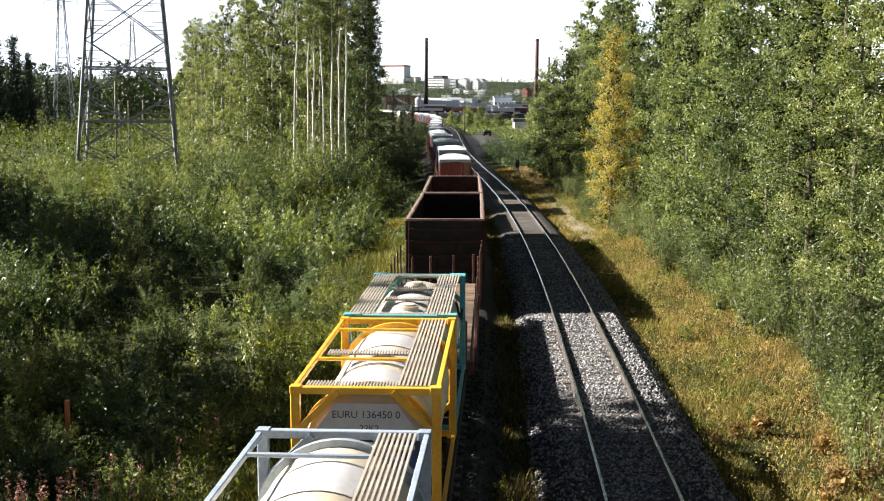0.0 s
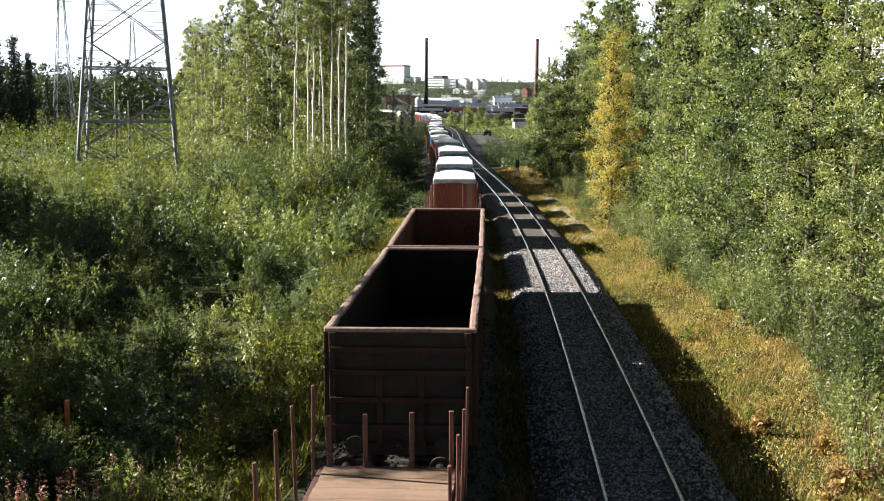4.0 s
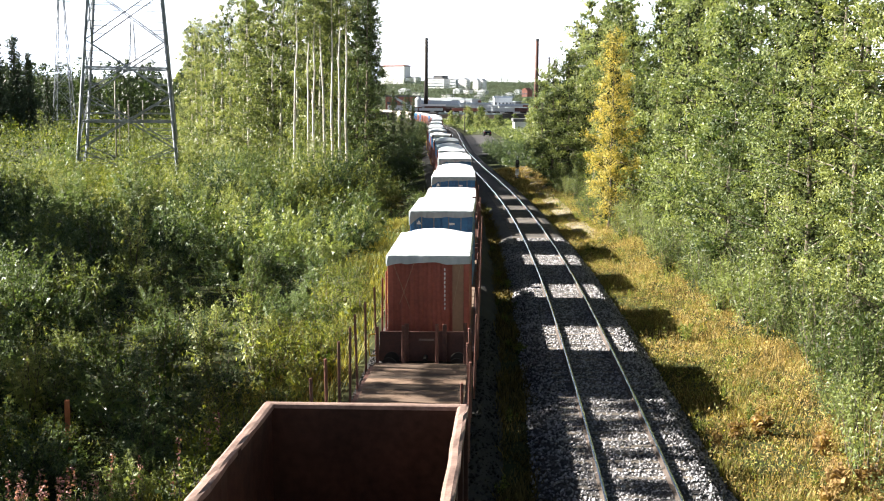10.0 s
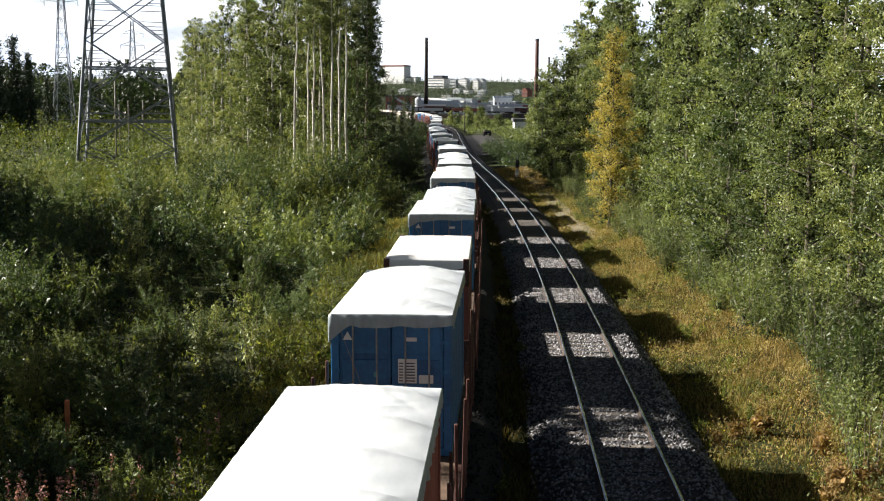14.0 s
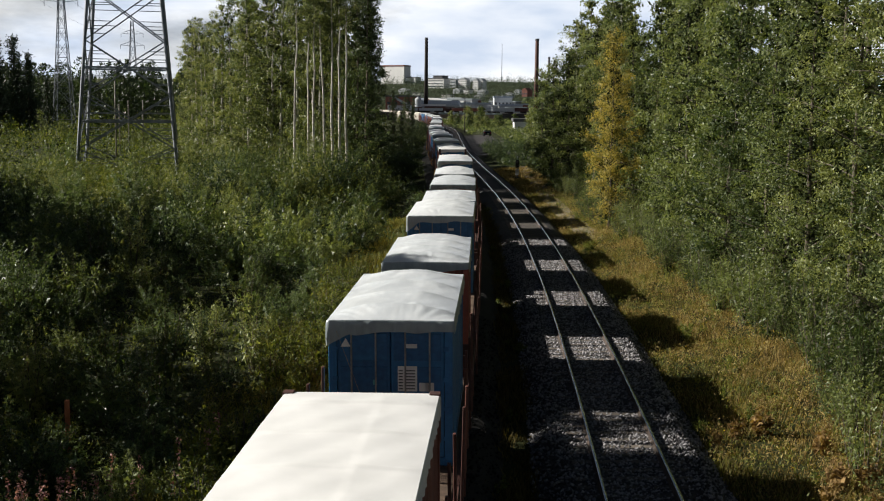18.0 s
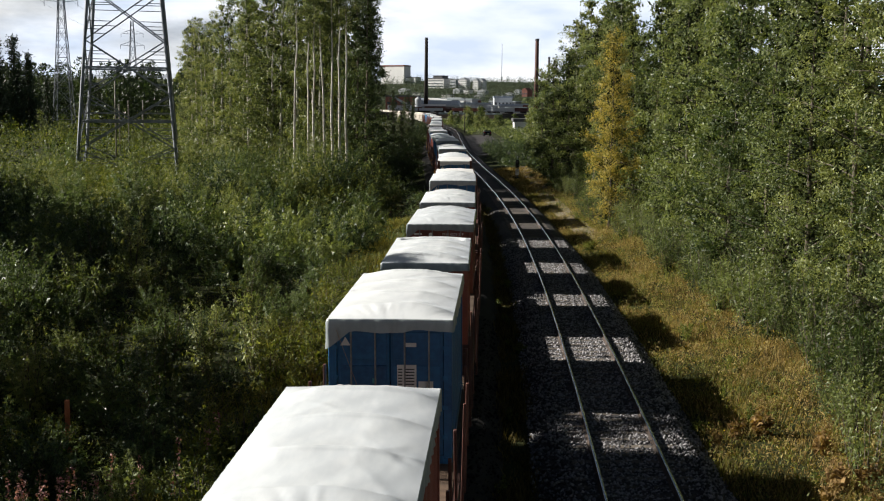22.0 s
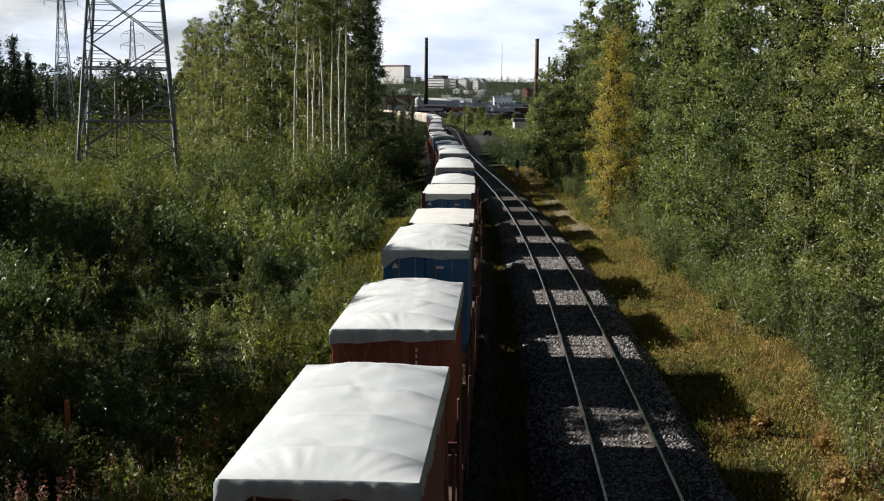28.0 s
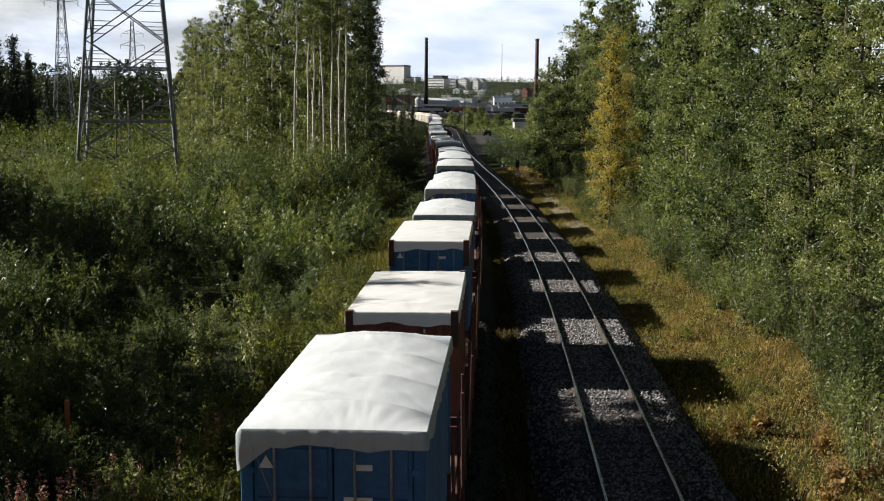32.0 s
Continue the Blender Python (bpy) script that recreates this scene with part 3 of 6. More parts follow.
def make_shrub(seed, height, radius, leaves, leaf, foliage, stems=20, twigs=9, upright=0.0, bare=0.3):
    """A spreading bush: stems fan out from the base, twigs stand off them, and leaves sit along the twigs."""
    rng = np.random.default_rng(seed)
    VV, FF, off, T0, T1 = [], [], 0, [], []
    for i in range(stems):
        az, out = i * 2.4 + rng.uniform(-0.5, 0.5), math.sqrt((i + rng.uniform(0.2, 1)) / stems)
        h = height * (1 - (0.55 - 0.35 * upright) * out**2) * rng.uniform(0.62, 1.12)
        r = radius * out * rng.uniform(0.8, 1.15)
        pts = [np.array([math.cos(az) * r * (0.12 + 0.88 * q**1.25), math.sin(az) * r * (0.12 + 0.88 * q**1.25), h * q]) + rng.normal(0, 0.05, 3) * (q > 0) for q in (0, 0.35, 0.7, 1.0)]
        V, F = tube(rng, pts, [0.022, 0.016, 0.01, 0.003], 3)
        VV.append(V)
        FF.append(F + off)
        off += len(V)
        for k in range(twigs):
            q = bare + (1 - bare) * (k + rng.uniform(0, 1)) / twigs
            j = min(int(q * 3), 2)
            p = pts[j] + (pts[j + 1] - pts[j]) * (q * 3 - j)
            d = rng.normal(0, 1, 3) + np.array([math.cos(az) * 0.5, math.sin(az) * 0.5, 0.5 + 1.6 * upright])
            T0.append(p)
            T1.append(d / np.linalg.norm(d) * rng.uniform(0.25, 0.6) * (1.15 - 0.7 * q) * (0.35 + 0.32 * radius))
        # the leading shoot
        T0.append(pts[2])
        T1.append((pts[3] - pts[2]) * 1.1)
    T0, T1 = np.array(T0), np.array(T1)
    k = rng.integers(0, len(T0), leaves)
    c = T0[k] + T1[k] * rng.uniform(0.05, 1.05, leaves)[:, None] + rng.normal(0, 0.32 * leaf + 0.025, (leaves, 3))
    away = np.concatenate([c[:, :2] / radius, 0.35 + c[:, 2:] / height], 1)
    V, F = leaf_quads(rng, c, leaf, leaf * 0.6, 0.25, True, 0.8 * away)
    # larger shaded leaves inside
    m = 60 + stems * 7
    ph, u = rng.uniform(0, 6.283, m), np.sqrt(rng.uniform(0, 1, m)) * 0.72 * radius
    ci = np.stack([np.cos(ph) * u, np.sin(ph) * u, height * 0.6 * (1 - 0.6 * (u / radius) ** 2) * rng.uniform(0.02, 1, m)], -1)
    VI, FI = leaf_quads(rng, ci, 0.16 + 0.1 * radius, 0.14 + 0.08 * radius, 0.2, True)
    return np_mesh("stem", np.concatenate(VV), np.concatenate(FF), M["bark"]), np_mesh("foliage", np.concatenate([V, VI]), np.concatenate([F, FI + len(V)]), foliage)


# ---- land and plants ----
NEAR_BIRCHES = [make_tree(11 + i, 16.0, 2.9, 0.05, 21000, 0.088, M["bark"], M["leaf_birch"], "birch", 40, 0.13) for i in range(2)]
NEAR_ALDERS = [make_tree(31 + i, 12.5, 3.1, 0.03, 21000, 0.088, M["bark"], M["leaf_alder"], "alder", 40, 0.12) for i in range(2)]
BIRCHES = [make_tree(11 + i, 16.0, 2.9, 0.05, 12500, 0.135, M["bark_birch"], M["leaf_birch"], "birch", 40, 0.13) for i in range(3)]
ALDERS = [make_tree(31 + i, 12.5, 3.1, 0.03, 12500, 0.135, M["bark"], M["leaf_alder"], "alder", 40, 0.12) for i in range(3)]
FAR_BIRCHES = [make_tree(51 + i, 20.0, 3.3, (0.05, 0.08, 0.3)[i], 9500, 0.18, M["bark_birch"], M["leaf_birch"], "birch", 30, (0.16, 0.16, 0.13)[i]) for i in range(3)]
FAR_ALDERS = [make_tree(61 + i, 14.0, 3.4, 0.03, 8500, 0.2, M["bark"], M["leaf_alder"], "alder", 26, 0.16) for i in range(2)]
TRUNK_BIRCHES = [make_tree(131 + i, 25.0, 2.3, 0.66, 3600, 0.18, M["bark_birch"], M["leaf_birch"], "birch", 22, 0.17) for i in range(2)]
PLAIN_TREES = [make_tree(141 + i, 17.0, 3.2, 0.05, 3600, 0.32, M["bark"], M["leaf_birch"], "birch", 22, 0.16) for i in range(2)]
HERBS = [make_bush(161 + i, 1.5, 0.9, 320, 0.2, M["leaf_weed"], 0.5, 8)[1:] for i in range(3)]
WOOD_BUSHES = [make_bush(151 + i, 2.6, 1.3, 2000, 0.115, M["leaf_alder"], 0.6, 20, 0.5) for i in range(2)]
SPRUCES = [make_tree(71 + i, 17.0, 3.6, 0.03, 9500, 0.32, M["bark"], M["leaf_spruce"], "spruce", 60, 0.17) for i in range(2)]
GOLDEN = [make_tree(81 + i, 14.0, 2.5, 0.04, 21000, 0.12, M["bark"], M["leaf_gold"], "birch", 60, 0.1) for i in range(2)]
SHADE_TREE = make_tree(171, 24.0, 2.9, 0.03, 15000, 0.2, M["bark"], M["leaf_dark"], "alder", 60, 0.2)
YOUNG = [make_tree(121 + i, 5.5, 2.3, 0.02, 2600, 0.3, M["bark"], M["leaf_birch"], "alder", 26, 0.07) for i in range(2)]
SHRUBS = [make_shrub(91 + i, 3.0, 1.75, 4200, 0.125, M[("leaf_willow", "leaf_willow", "leaf_alder")[i % 3]], 22, 10) for i in range(5)]
LOW_SHRUBS = [make_shrub(101 + i, 1.7, 1.25, 2000, 0.11, M["leaf_willow" if i else "leaf_weed"], 16, 8) for i in range(3)]
SHOOTS = [make_shrub(111 + i, 3.1, 0.85, 1500, 0.115, M["leaf_birch"], 9, 12, 1.0, 0.15) for i in range(3)]
WEEDS = [make_shrub(115 + i, 1.45, 0.85, 1100, 0.105, M["leaf_weed"], 20, 6, 1.0, 0.1) for i in range(4)]
MID_SHRUBS = [make_shrub(181 + i, 3.3, 2.1, 2400, 0.165, M[("leaf_willow", "leaf_birch", "leaf_weed", "leaf_alder")[i]], 20, 8, 0.3)[1] for i in range(4)]
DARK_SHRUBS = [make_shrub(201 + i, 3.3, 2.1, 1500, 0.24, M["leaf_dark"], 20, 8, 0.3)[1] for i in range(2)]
DOCKS = [make_shrub(205 + i, 1.0, 0.3, 260, 0.07, M["leaf_dock"], 7, 7, 1.0, 0.1) for i in range(2)]
TALL_SHRUBS = [make_shrub(191 + i, 6.2, 3.0, 5200, 0.2, M[("leaf_willow", "leaf_birch")[i]], 30, 10, 0.3)[1] for i in range(2)]


def thick(x, y):
    """How tall the scrub stands, 0 to 1: clumps with hollows between them."""
    return 0.5 + 0.5 * math.sin(0.62 * x + 1.2 * math.sin(0.31 * y)) * math.cos(0.4 * y + 0.9 * math.sin(0.37 * x))


def spot(x, y, turn=0.0, sink=0.1, tilt=0.0):
    return pose(x, y, float(ground_z(x, y)) - sink, tilt, 0, turn)


def build_right_wood():
    rng = np.random.default_rng(5)
    y = 23.0
    i = 0
    while y < 128:
        x = 14.6 + rng.uniform(-0.7, 1.2) + (2.2 if y < 30 else 0)
        mesh, what = ((BIRCHES[i % 3] if y > 56 else NEAR_BIRCHES[i % 2]), "birch") if rng.uniform() < 0.4 else ((ALDERS[i % 3] if y > 56 else NEAR_ALDERS[i % 2]), "alder")
        h = {"birch": 1.08, "alder": 1.2}[what] * rng.uniform(0.88, 1.12)
        plant(what + "_tree", mesh, spot(x, y, rng.uniform(0, 360)), "leafy green %s at the edge of the wood beside the track" % what, "tree", "trees along the verge", h)
        y += rng.uniform(2.6, 4.0)
        i += 1
    for row, (x0, step) in enumerate(((19.0, 4.3),)):
        y = 22.0
        while y < 150:
            x = x0 + rng.uniform(-1.2, 1.2)
            mesh, what = ((PLAIN_TREES[i % 2] if y > 62 else FAR_BIRCHES[i % 2]), "birch") if rng.uniform() < 0.7 else (PLAIN_TREES[(i + 1) % 2], "alder")
            plant(what + "_tree", mesh, spot(x, y, rng.uniform(0, 360)), "tall green %s within the wood" % what, "tree", "trees of the wood", rng.uniform(1.15, 1.35))
            y += step * rng.uniform(0.8, 1.3)
            i += 1
    plant("birch_tree", GOLDEN[0], spot(11.7, 80, 30), "slender birch with yellowing autumn leaves", "tree", "trees along the verge", 1.0)
    plant("birch_tree", GOLDEN[1], spot(12.6, 83.5, 200), "slender birch with yellowing autumn leaves", "tree", "trees along the verge", 0.8)
    for x, y, h, mesh in ((12.6, 116, 1.0, FAR_ALDERS[0]), (12.0, 126, 0.95, FAR_ALDERS[1]), (12.7, 134, 1.0, FAR_ALDERS[0]), (16.5, 128, 1.2, FAR_ALDERS[1]), (12.6, 146, 0.92, FAR_ALDERS[0]), (17, 150, 1.1, FAR_ALDERS[1]), (14.5, 158, 0.85, FAR_ALDERS[1]), (18, 165, 1.0, FAR_ALDERS[0])):
        plant("alder_tree", mesh, spot(x, y, rng.uniform(0, 360)), "dense dark green alder where the wood ends", "tree", "trees along the verge", h)
    for k in range(26):
        y = 23 + 40 * rng.uniform()
        plant("alder_bush", WOOD_BUSHES[k % 2], spot(14 + rng.uniform(-0.6, 1.6), y, rng.uniform(0, 360)), "leafy green alder bush at the edge of the wood", "bush", "bushes along the wood", rng.uniform(0.8, 1.3))
    y = 23.0
    while y < 120:
        x = float(np.interp(y, [23, 32, 44, 60], [10.6, 11.4, 12.6, 12.3])) + rng.uniform(-0.7, 1.0) + 0.4 * math.sin(y * 0.2)
        plant("alder_bush", WOOD_BUSHES[i % 2], spot(x, y, rng.uniform(0, 360)), "leafy green alder bush at the edge of the wood", "bush", "bushes along the wood", rng.uniform(0.7, 1.25))
        y += rng.uniform(1.3, 2.2)
        i += 1


def build_left_scrub():
    rng = np.random.default_rng(6)
    y = 19.0
    i = 0
    while y < 64:
        edge = float(line_x(LEFT, y))
        x = edge - 4.0 - rng.uniform(0, 0.8)
        while x > -0.41 * y - 4.0:
            off, t, tall = edge - x, rng.uniform(), thick(x, y)
            px, py = x + rng.uniform(-0.5, 0.5), y + rng.uniform(-0.9, 0.9)
            grow = 1 + (y - 19) / 130
            if off < 6.4:
                mesh, name, label, kind = WEEDS[i % 4], "weed_clump", "clump of tall green weeds beside the track", "weeds"
                s, step = rng.uniform(0.75, 1.25), 1.15
            elif t < 0.17:
                mesh, name, label, kind = SHOOTS[i % 3], "birch_sapling", "upright birch sapling with light green leaves", "sapling"
                s, step = rng.uniform(0.75, 1.3) * (0.8 + 0.4 * tall), 1.3
            elif t < 0.3 + 0.25 * (1 - tall):
                mesh, name, label, kind = LOW_SHRUBS[i % 3], "willow_bush", "low green willow bush in dense scrub", "bush"
                s, step = rng.uniform(0.75, 1.25), 1.6
            else:
                mesh, name, label, kind = SHRUBS[i % 5], "willow_bush", "large grey-green willow bush in the scrub", "bush"
                s, step = rng.uniform(0.6, 0.9) * (0.62 + 0.6 * tall), 2.15
            # a hollow behind the tall bushes
            if 37 < y < 57 and -14 < x < -7 and mesh not in SHOOTS:
                s *= 0.62
            plant(name, mesh, spot(px, py, rng.uniform(0, 360)), label, kind, "scrub beside the railway", s)
            i += 1
            x -= step * rng.uniform(0.8, 1.2) * grow
        y += 1.9 * (1 + (y - 19) / 75)
    # the willow thicket between the near bushes and the grove
    y = 64.0
    n = 0
    while y < 134:
        x = float(line_x(LEFT, y)) - 6.4 - rng.uniform(0, 1.2)
        while x > -0.405 * y - 3.5:
            tall = thick(x * 0.7, y * 0.5)
            if rng.uniform() < 0.94:
                which = (0, 0, 3, 1)[int(rng.integers(0, 4))] if y < 92 else (1, 2, 0, 1, 2)[int(rng.integers(0, 5))]
                ob = new("willow_bush" if which in (0, 3) else "birch_bush", MID_SHRUBS[which])
                tagged(ob, "dense rounded willow bush in the thicket" if which in (0, 3) else "light green birch bush in the thicket", "bush", "bushes of the thicket")
                ob.matrix_basis = spot(x + rng.uniform(-0.7, 0.7), y + rng.uniform(-1.2, 1.2), rng.uniform(0, 360), 0.2) @ Matrix.Scale(rng.uniform(0.7, 1.05) * (0.6 + 0.75 * tall) * float(np.interp(y, [64, 80, 105], [1.05, 1.25, 1.4])), 4)
                n += 1
            x -= 3.0 * rng.uniform(0.8, 1.25)
        y += 3.3 * (1 + (y - 64) / 120)
    # bushes close to the far line, the grove's shade put into their leaf colour
    y = 138.0
    while y < 400:
        ob = tagged(new("willow_bush", DARK_SHRUBS[n % 2]), "willow bush close to the line, its green darkened for shade", "bush", "bushes close to the line")
        ob.matrix_basis = spot(float(line_x(LEFT, y)) - rng.uniform(3.8, 6.0), y, rng.uniform(0, 360), 0.2) @ Matrix.Scale(rng.uniform(0.7, 1.3), 4)
        y += rng.uniform(3.0, 5.5)
        n += 1
    # the tall bushes that stand before the birch trunks
    for k in range(32):
        py = rng.uniform(86, 105)
        px = -7.6 - 0.09 * (104 - py) - rng.uniform(0, 1) * (11.5 + 0.25 * (104 - py))
        ob = tagged(new("tall_bush", TALL_SHRUBS[0 if k % 3 else 1]), "tall rounded bush before the birch trunks", "bush", "bushes before the grove")
        ob.matrix_basis = spot(px, py, rng.uniform(0, 360), 0.2) @ Matrix.Scale(rng.uniform(0.85, 1.15) * (0.75 + 0.25 * (py - 86) / 19), 4)
    # sunlit bushes at the open side
    for px, py, s in ((-17.2, 46.5, 1.25), (-18.6, 49.5, 1.35), (-16.4, 50.5, 1.15), (-20.2, 53, 1.4), (-18.4, 54, 1.2)):
        plant("willow_bush", SHRUBS[i % 5], spot(px, py, rng.uniform(0, 360)), "tall grey-green willow bush in full sun", "bush", "scrub beside the railway", s)
        i += 1
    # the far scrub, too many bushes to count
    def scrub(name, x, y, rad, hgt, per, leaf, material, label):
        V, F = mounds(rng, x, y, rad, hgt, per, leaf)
        # dark cores put the shade between the leaves into colour
        V, F, first = with_dark_cores(rng, V, F, x, y, rad * 0.3, hgt * 0.25)
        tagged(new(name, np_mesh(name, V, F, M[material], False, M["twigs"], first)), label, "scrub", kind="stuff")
    n = 900
    yy = 17 + 48 * rng.uniform(0, 1, n)
    xx = line_x(LEFT, yy) - 4.0 - rng.uniform(0, 1, n) * (0.4 * yy)
    rad = rng.uniform(0.35, 0.8, n)
    scrub("ground_weeds", xx, yy, rad, rng.uniform(0.3, 0.8, n), 84, 0.13, "leaf_weed", "low green weeds under the willow bushes")
    n = 1100
    yy = 82 + 100 * rng.uniform(0, 1, n)
    xx = line_x(LEFT, yy) - 5.5 - rng.uniform(0, 1, n) * (0.42 * yy + 4)
    rad = rng.uniform(0.7, 1.5, n)
    scrub("weed_thicket", xx, yy, rad, rad * rng.uniform(0.4, 0.8, n), 90, 0.09 + yy * 0.001, "leaf_weed", "yellow-green tall weeds among the willow scrub")
    n = 820
    yy = 170 + 200 * rng.uniform(0, 1, n)
    xx = line_x(LEFT, yy) - 16 - rng.uniform(0, 1, n) * (0.42 * yy)
    rad = rng.uniform(1.5, 4.0, n)
    scrub("far_scrub", xx, yy, rad, rng.uniform(0.6, 1.1, n) * (1.5 + (yy - 100) / 45), 84, 0.12 + yy * 0.0016, "leaf_weed", "light green scrub over the far clearing")
    n = 380
    yy = 62 + 288 * rng.uniform(0, 1, n) ** 1.4
    xx = line_x(LEFT, yy) - 2.7 - 11 * rng.uniform(0, 1, n) ** 1.3
    rad = rng.uniform(0.6, 1.3, n)
    scrub("scrub_along_line", xx, yy, rad, rad * rng.uniform(0.6, 1.1, n) + 0.06 * np.clip(line_x(LEFT, yy) - 5 - xx, 0, 8), 120, 0.1 + yy * 0.0014, "leaf_willow", "low green scrub beside the railway")
    n = 95
    yy = rng.uniform(103, 138, n)
    xx = -rng.uniform(0.16, 0.41, n) * yy
    scrub("scrub_before_pylon", xx, yy, rng.uniform(1.2, 2.0, n), rng.uniform(2.6, 4.6, n), 420, 0.19, "leaf_weed", "tall yellow-green scrub round the pylon's feet")
    n = 130
    yy = 100 + 72 * rng.uniform(0, 1, n)
    xx = np.interp(yy, [104, 110, 172], [-7.5, -9.5, -38.5]) - rng.uniform(-1, 5, n)
    rad = rng.uniform(1.3, 2.4, n)
    scrub("scrub_before_grove", xx, yy, rad, rng.uniform(3.4, 6.0, n) + 2.2 * np.clip((132 - yy) / 20, 0, 1), 420, 0.22, "leaf_birch", "tall light green bushes before the birch grove")


def build_left_grove():
    rng = np.random.default_rng(7)
    i = 0
    # the lit edge of the grove runs back from the line towards the clearing
    def edge_x(y):
        return float(np.interp(y, [104, 110, 172, 230, 300], [-7.5, -9.5, -38.5, -40, -40]))
    spots = [(edge_x(y) + rng.uniform(-0.8, 0.8), y) for y in np.arange(117, 176, 3.4)]
    spots += [(edge_x(y) + 3.2 + rng.uniform(-0.8, 0.8), y) for y in np.arange(120, 178, 4.0)]
    for k in range(26):
        y = 118 + 140 * rng.uniform() ** 1.3
        spots.append((edge_x(y) + 5 + rng.uniform() * max(1.0, float(line_x(LEFT, y)) - 7.5 - edge_x(y) - 5), y))
    for x, y in spots:
        if x > float(line_x(LEFT, y)) - (8.2 if y < 125 else 13.5):
            continue
        dark = x > float(line_x(LEFT, y)) - (10.5 if y < 125 else 17)
        inside = x > edge_x(y) + 4.5
        mesh = FAR_ALDERS[i % 2] if dark and i % 2 else (PLAIN_TREES[i % 2] if inside and not dark else FAR_BIRCHES[i % 2])
        s = rng.uniform(0.92, 1.08) * (1.45 if mesh in FAR_ALDERS else 1.3 if mesh in PLAIN_TREES else 1.0) * (1.22 if y < 152 else 1.0)
        plant("alder_tree" if mesh in FAR_ALDERS else "birch_tree", mesh, spot(x, y, rng.uniform(0, 360)), "tall green tree in the grove beside the line", "tree", "grove beside the line", s)
        i += 1
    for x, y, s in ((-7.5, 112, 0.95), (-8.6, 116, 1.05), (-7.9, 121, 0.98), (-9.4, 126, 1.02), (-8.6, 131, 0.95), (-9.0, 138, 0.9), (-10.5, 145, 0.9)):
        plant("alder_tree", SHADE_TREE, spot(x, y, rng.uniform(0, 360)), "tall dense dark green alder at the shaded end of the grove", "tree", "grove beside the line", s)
    for px, y in ((-14.0, 108), (-12.2, 108.5), (-11.1, 109), (-10.4, 108), (-9.8, 109.5), (-9.3, 110.5), (-13.2, 113)):
        plant("birch_tree", TRUNK_BIRCHES[i % 2], spot(px, y, rng.uniform(0, 360)), "tall birch with a bare white trunk", "tree", "grove beside the line", rng.uniform(0.9, 1.05))
        i += 1
    for x, y, s in ((-87, 250, 0.55), (-84, 256, 0.45), (-52, 200, 0.4)):
        plant("alder_tree", FAR_ALDERS[i % 2], spot(x, y), "small rounded tree in the open scrub", "tree", "", s)
        i += 1
    for x, y, s in ((-104, 290, 1.25), (-107.5, 292, 1.5), (-111, 288, 1.45), (-115, 294, 1.55), (-119, 290, 1.4), (-123, 292, 1.5), (-101.5, 296, 0.9)):
        plant("spruce_tree", SPRUCES[i % 2], spot(x, y), "dark spruce at the edge of the clearing", "tree", "spruces by the clearing", s)
        i += 1
    # unseen trees added beside the bridge, whose shade falls over the line and scrub
    for x, y, s in ((-15.6, 29.6, 0.96), (-16.2, 31.4, 1.0), (-16.8, 33.2, 1.02), (-17.2, 35.0, 1.06), (-17.9, 37.0, 1.1), (-19.2, 39.2, 0.9), (-14.4, 24.5, 0.78), (-14.4, 27.2, 0.82), (-19.6, 42.3, 0.62), (-20.4, 44.8, 0.7), (-26.6, 55.5, 0.82), (-27.8, 58.5, 0.88)):
        plant("alder_tree", FAR_ALDERS[i % 2], spot(x, y, 50 * y), "dense alder out of view beside the bridge", "tree", "trees beside the bridge", s)
        i += 1
    # a belt of unseen young trees, added along the open side to shade the scrub
    y = 57.0
    while y < 112:
        plant("young_alder", YOUNG[i % 2], spot(-0.405 * y - (6.0 if y > 88 else 8.0) - rng.uniform(0, 1.5), y, rng.uniform(0, 360)), "dense young alder out of view, there to shade the scrub", "tree", "young trees beside the scrub", rng.choice((1.1, 1.4, 1.7, 2.1) if y > 88 else (1.6, 2.1, 2.8)))
        y += rng.uniform(2.6, 4.8)
        i += 1
    # the tall inner row, whose shade lies over the line
    y = 148.0
    while y < 305:
        mesh = PLAIN_TREES[i % 2] if i % 3 else FAR_ALDERS[i % 2]
        plant("birch_tree" if i % 3 else "alder_tree", mesh, spot(float(line_x(LEFT, y)) - rng.uniform(14.5, 17.5) - 0.03 * (y - 148), y, rng.uniform(0, 360)), "tall leafy tree inside the grove", "tree", "grove beside the line", rng.uniform(1.05, 1.3))
        y += rng.uniform(3.4, 5.2)
        i += 1
    for y in (176, 190, 204, 220, 236, 258, 284, 306, 330):
        x = float(line_x(LEFT, y)) - rng.uniform(5.3, 7.5)
        plant("alder_tree", SHADE_TREE, spot(x, y, rng.uniform(0, 360)), "dark green alder close to the line", "tree", "grove beside the line", rng.uniform(0.34, 0.5))
        i += 1
    # the far edge of the clearing: crowns side by side, some pointed
    n = 130000
    k = rng.integers(0, 260, n)
    cx, cy, ch, cr = (rng.uniform(lo, hi, 260) for lo, hi in ((-195, -40), (330, 400), (13, 22), (2.6, 4.8)))
    f = rng.uniform(0.03, 1, n)
    wide = cr[k] * np.sqrt(np.clip(1 - f ** np.where(k % 3, 3.0, 1.2), 0.02, 1))
    az, out = rng.uniform(0, 6.283, n), np.sqrt(rng.uniform(0.1, 1, n))
    P = np.stack([cx[k] + np.cos(az) * out * wide, cy[k] + np.sin(az) * out * wide, ground_z(cx[k], cy[k]) + f * ch[k]], -1)
    V, F = leaf_quads(rng, P, 0.95, 0.75, 0.2, True)
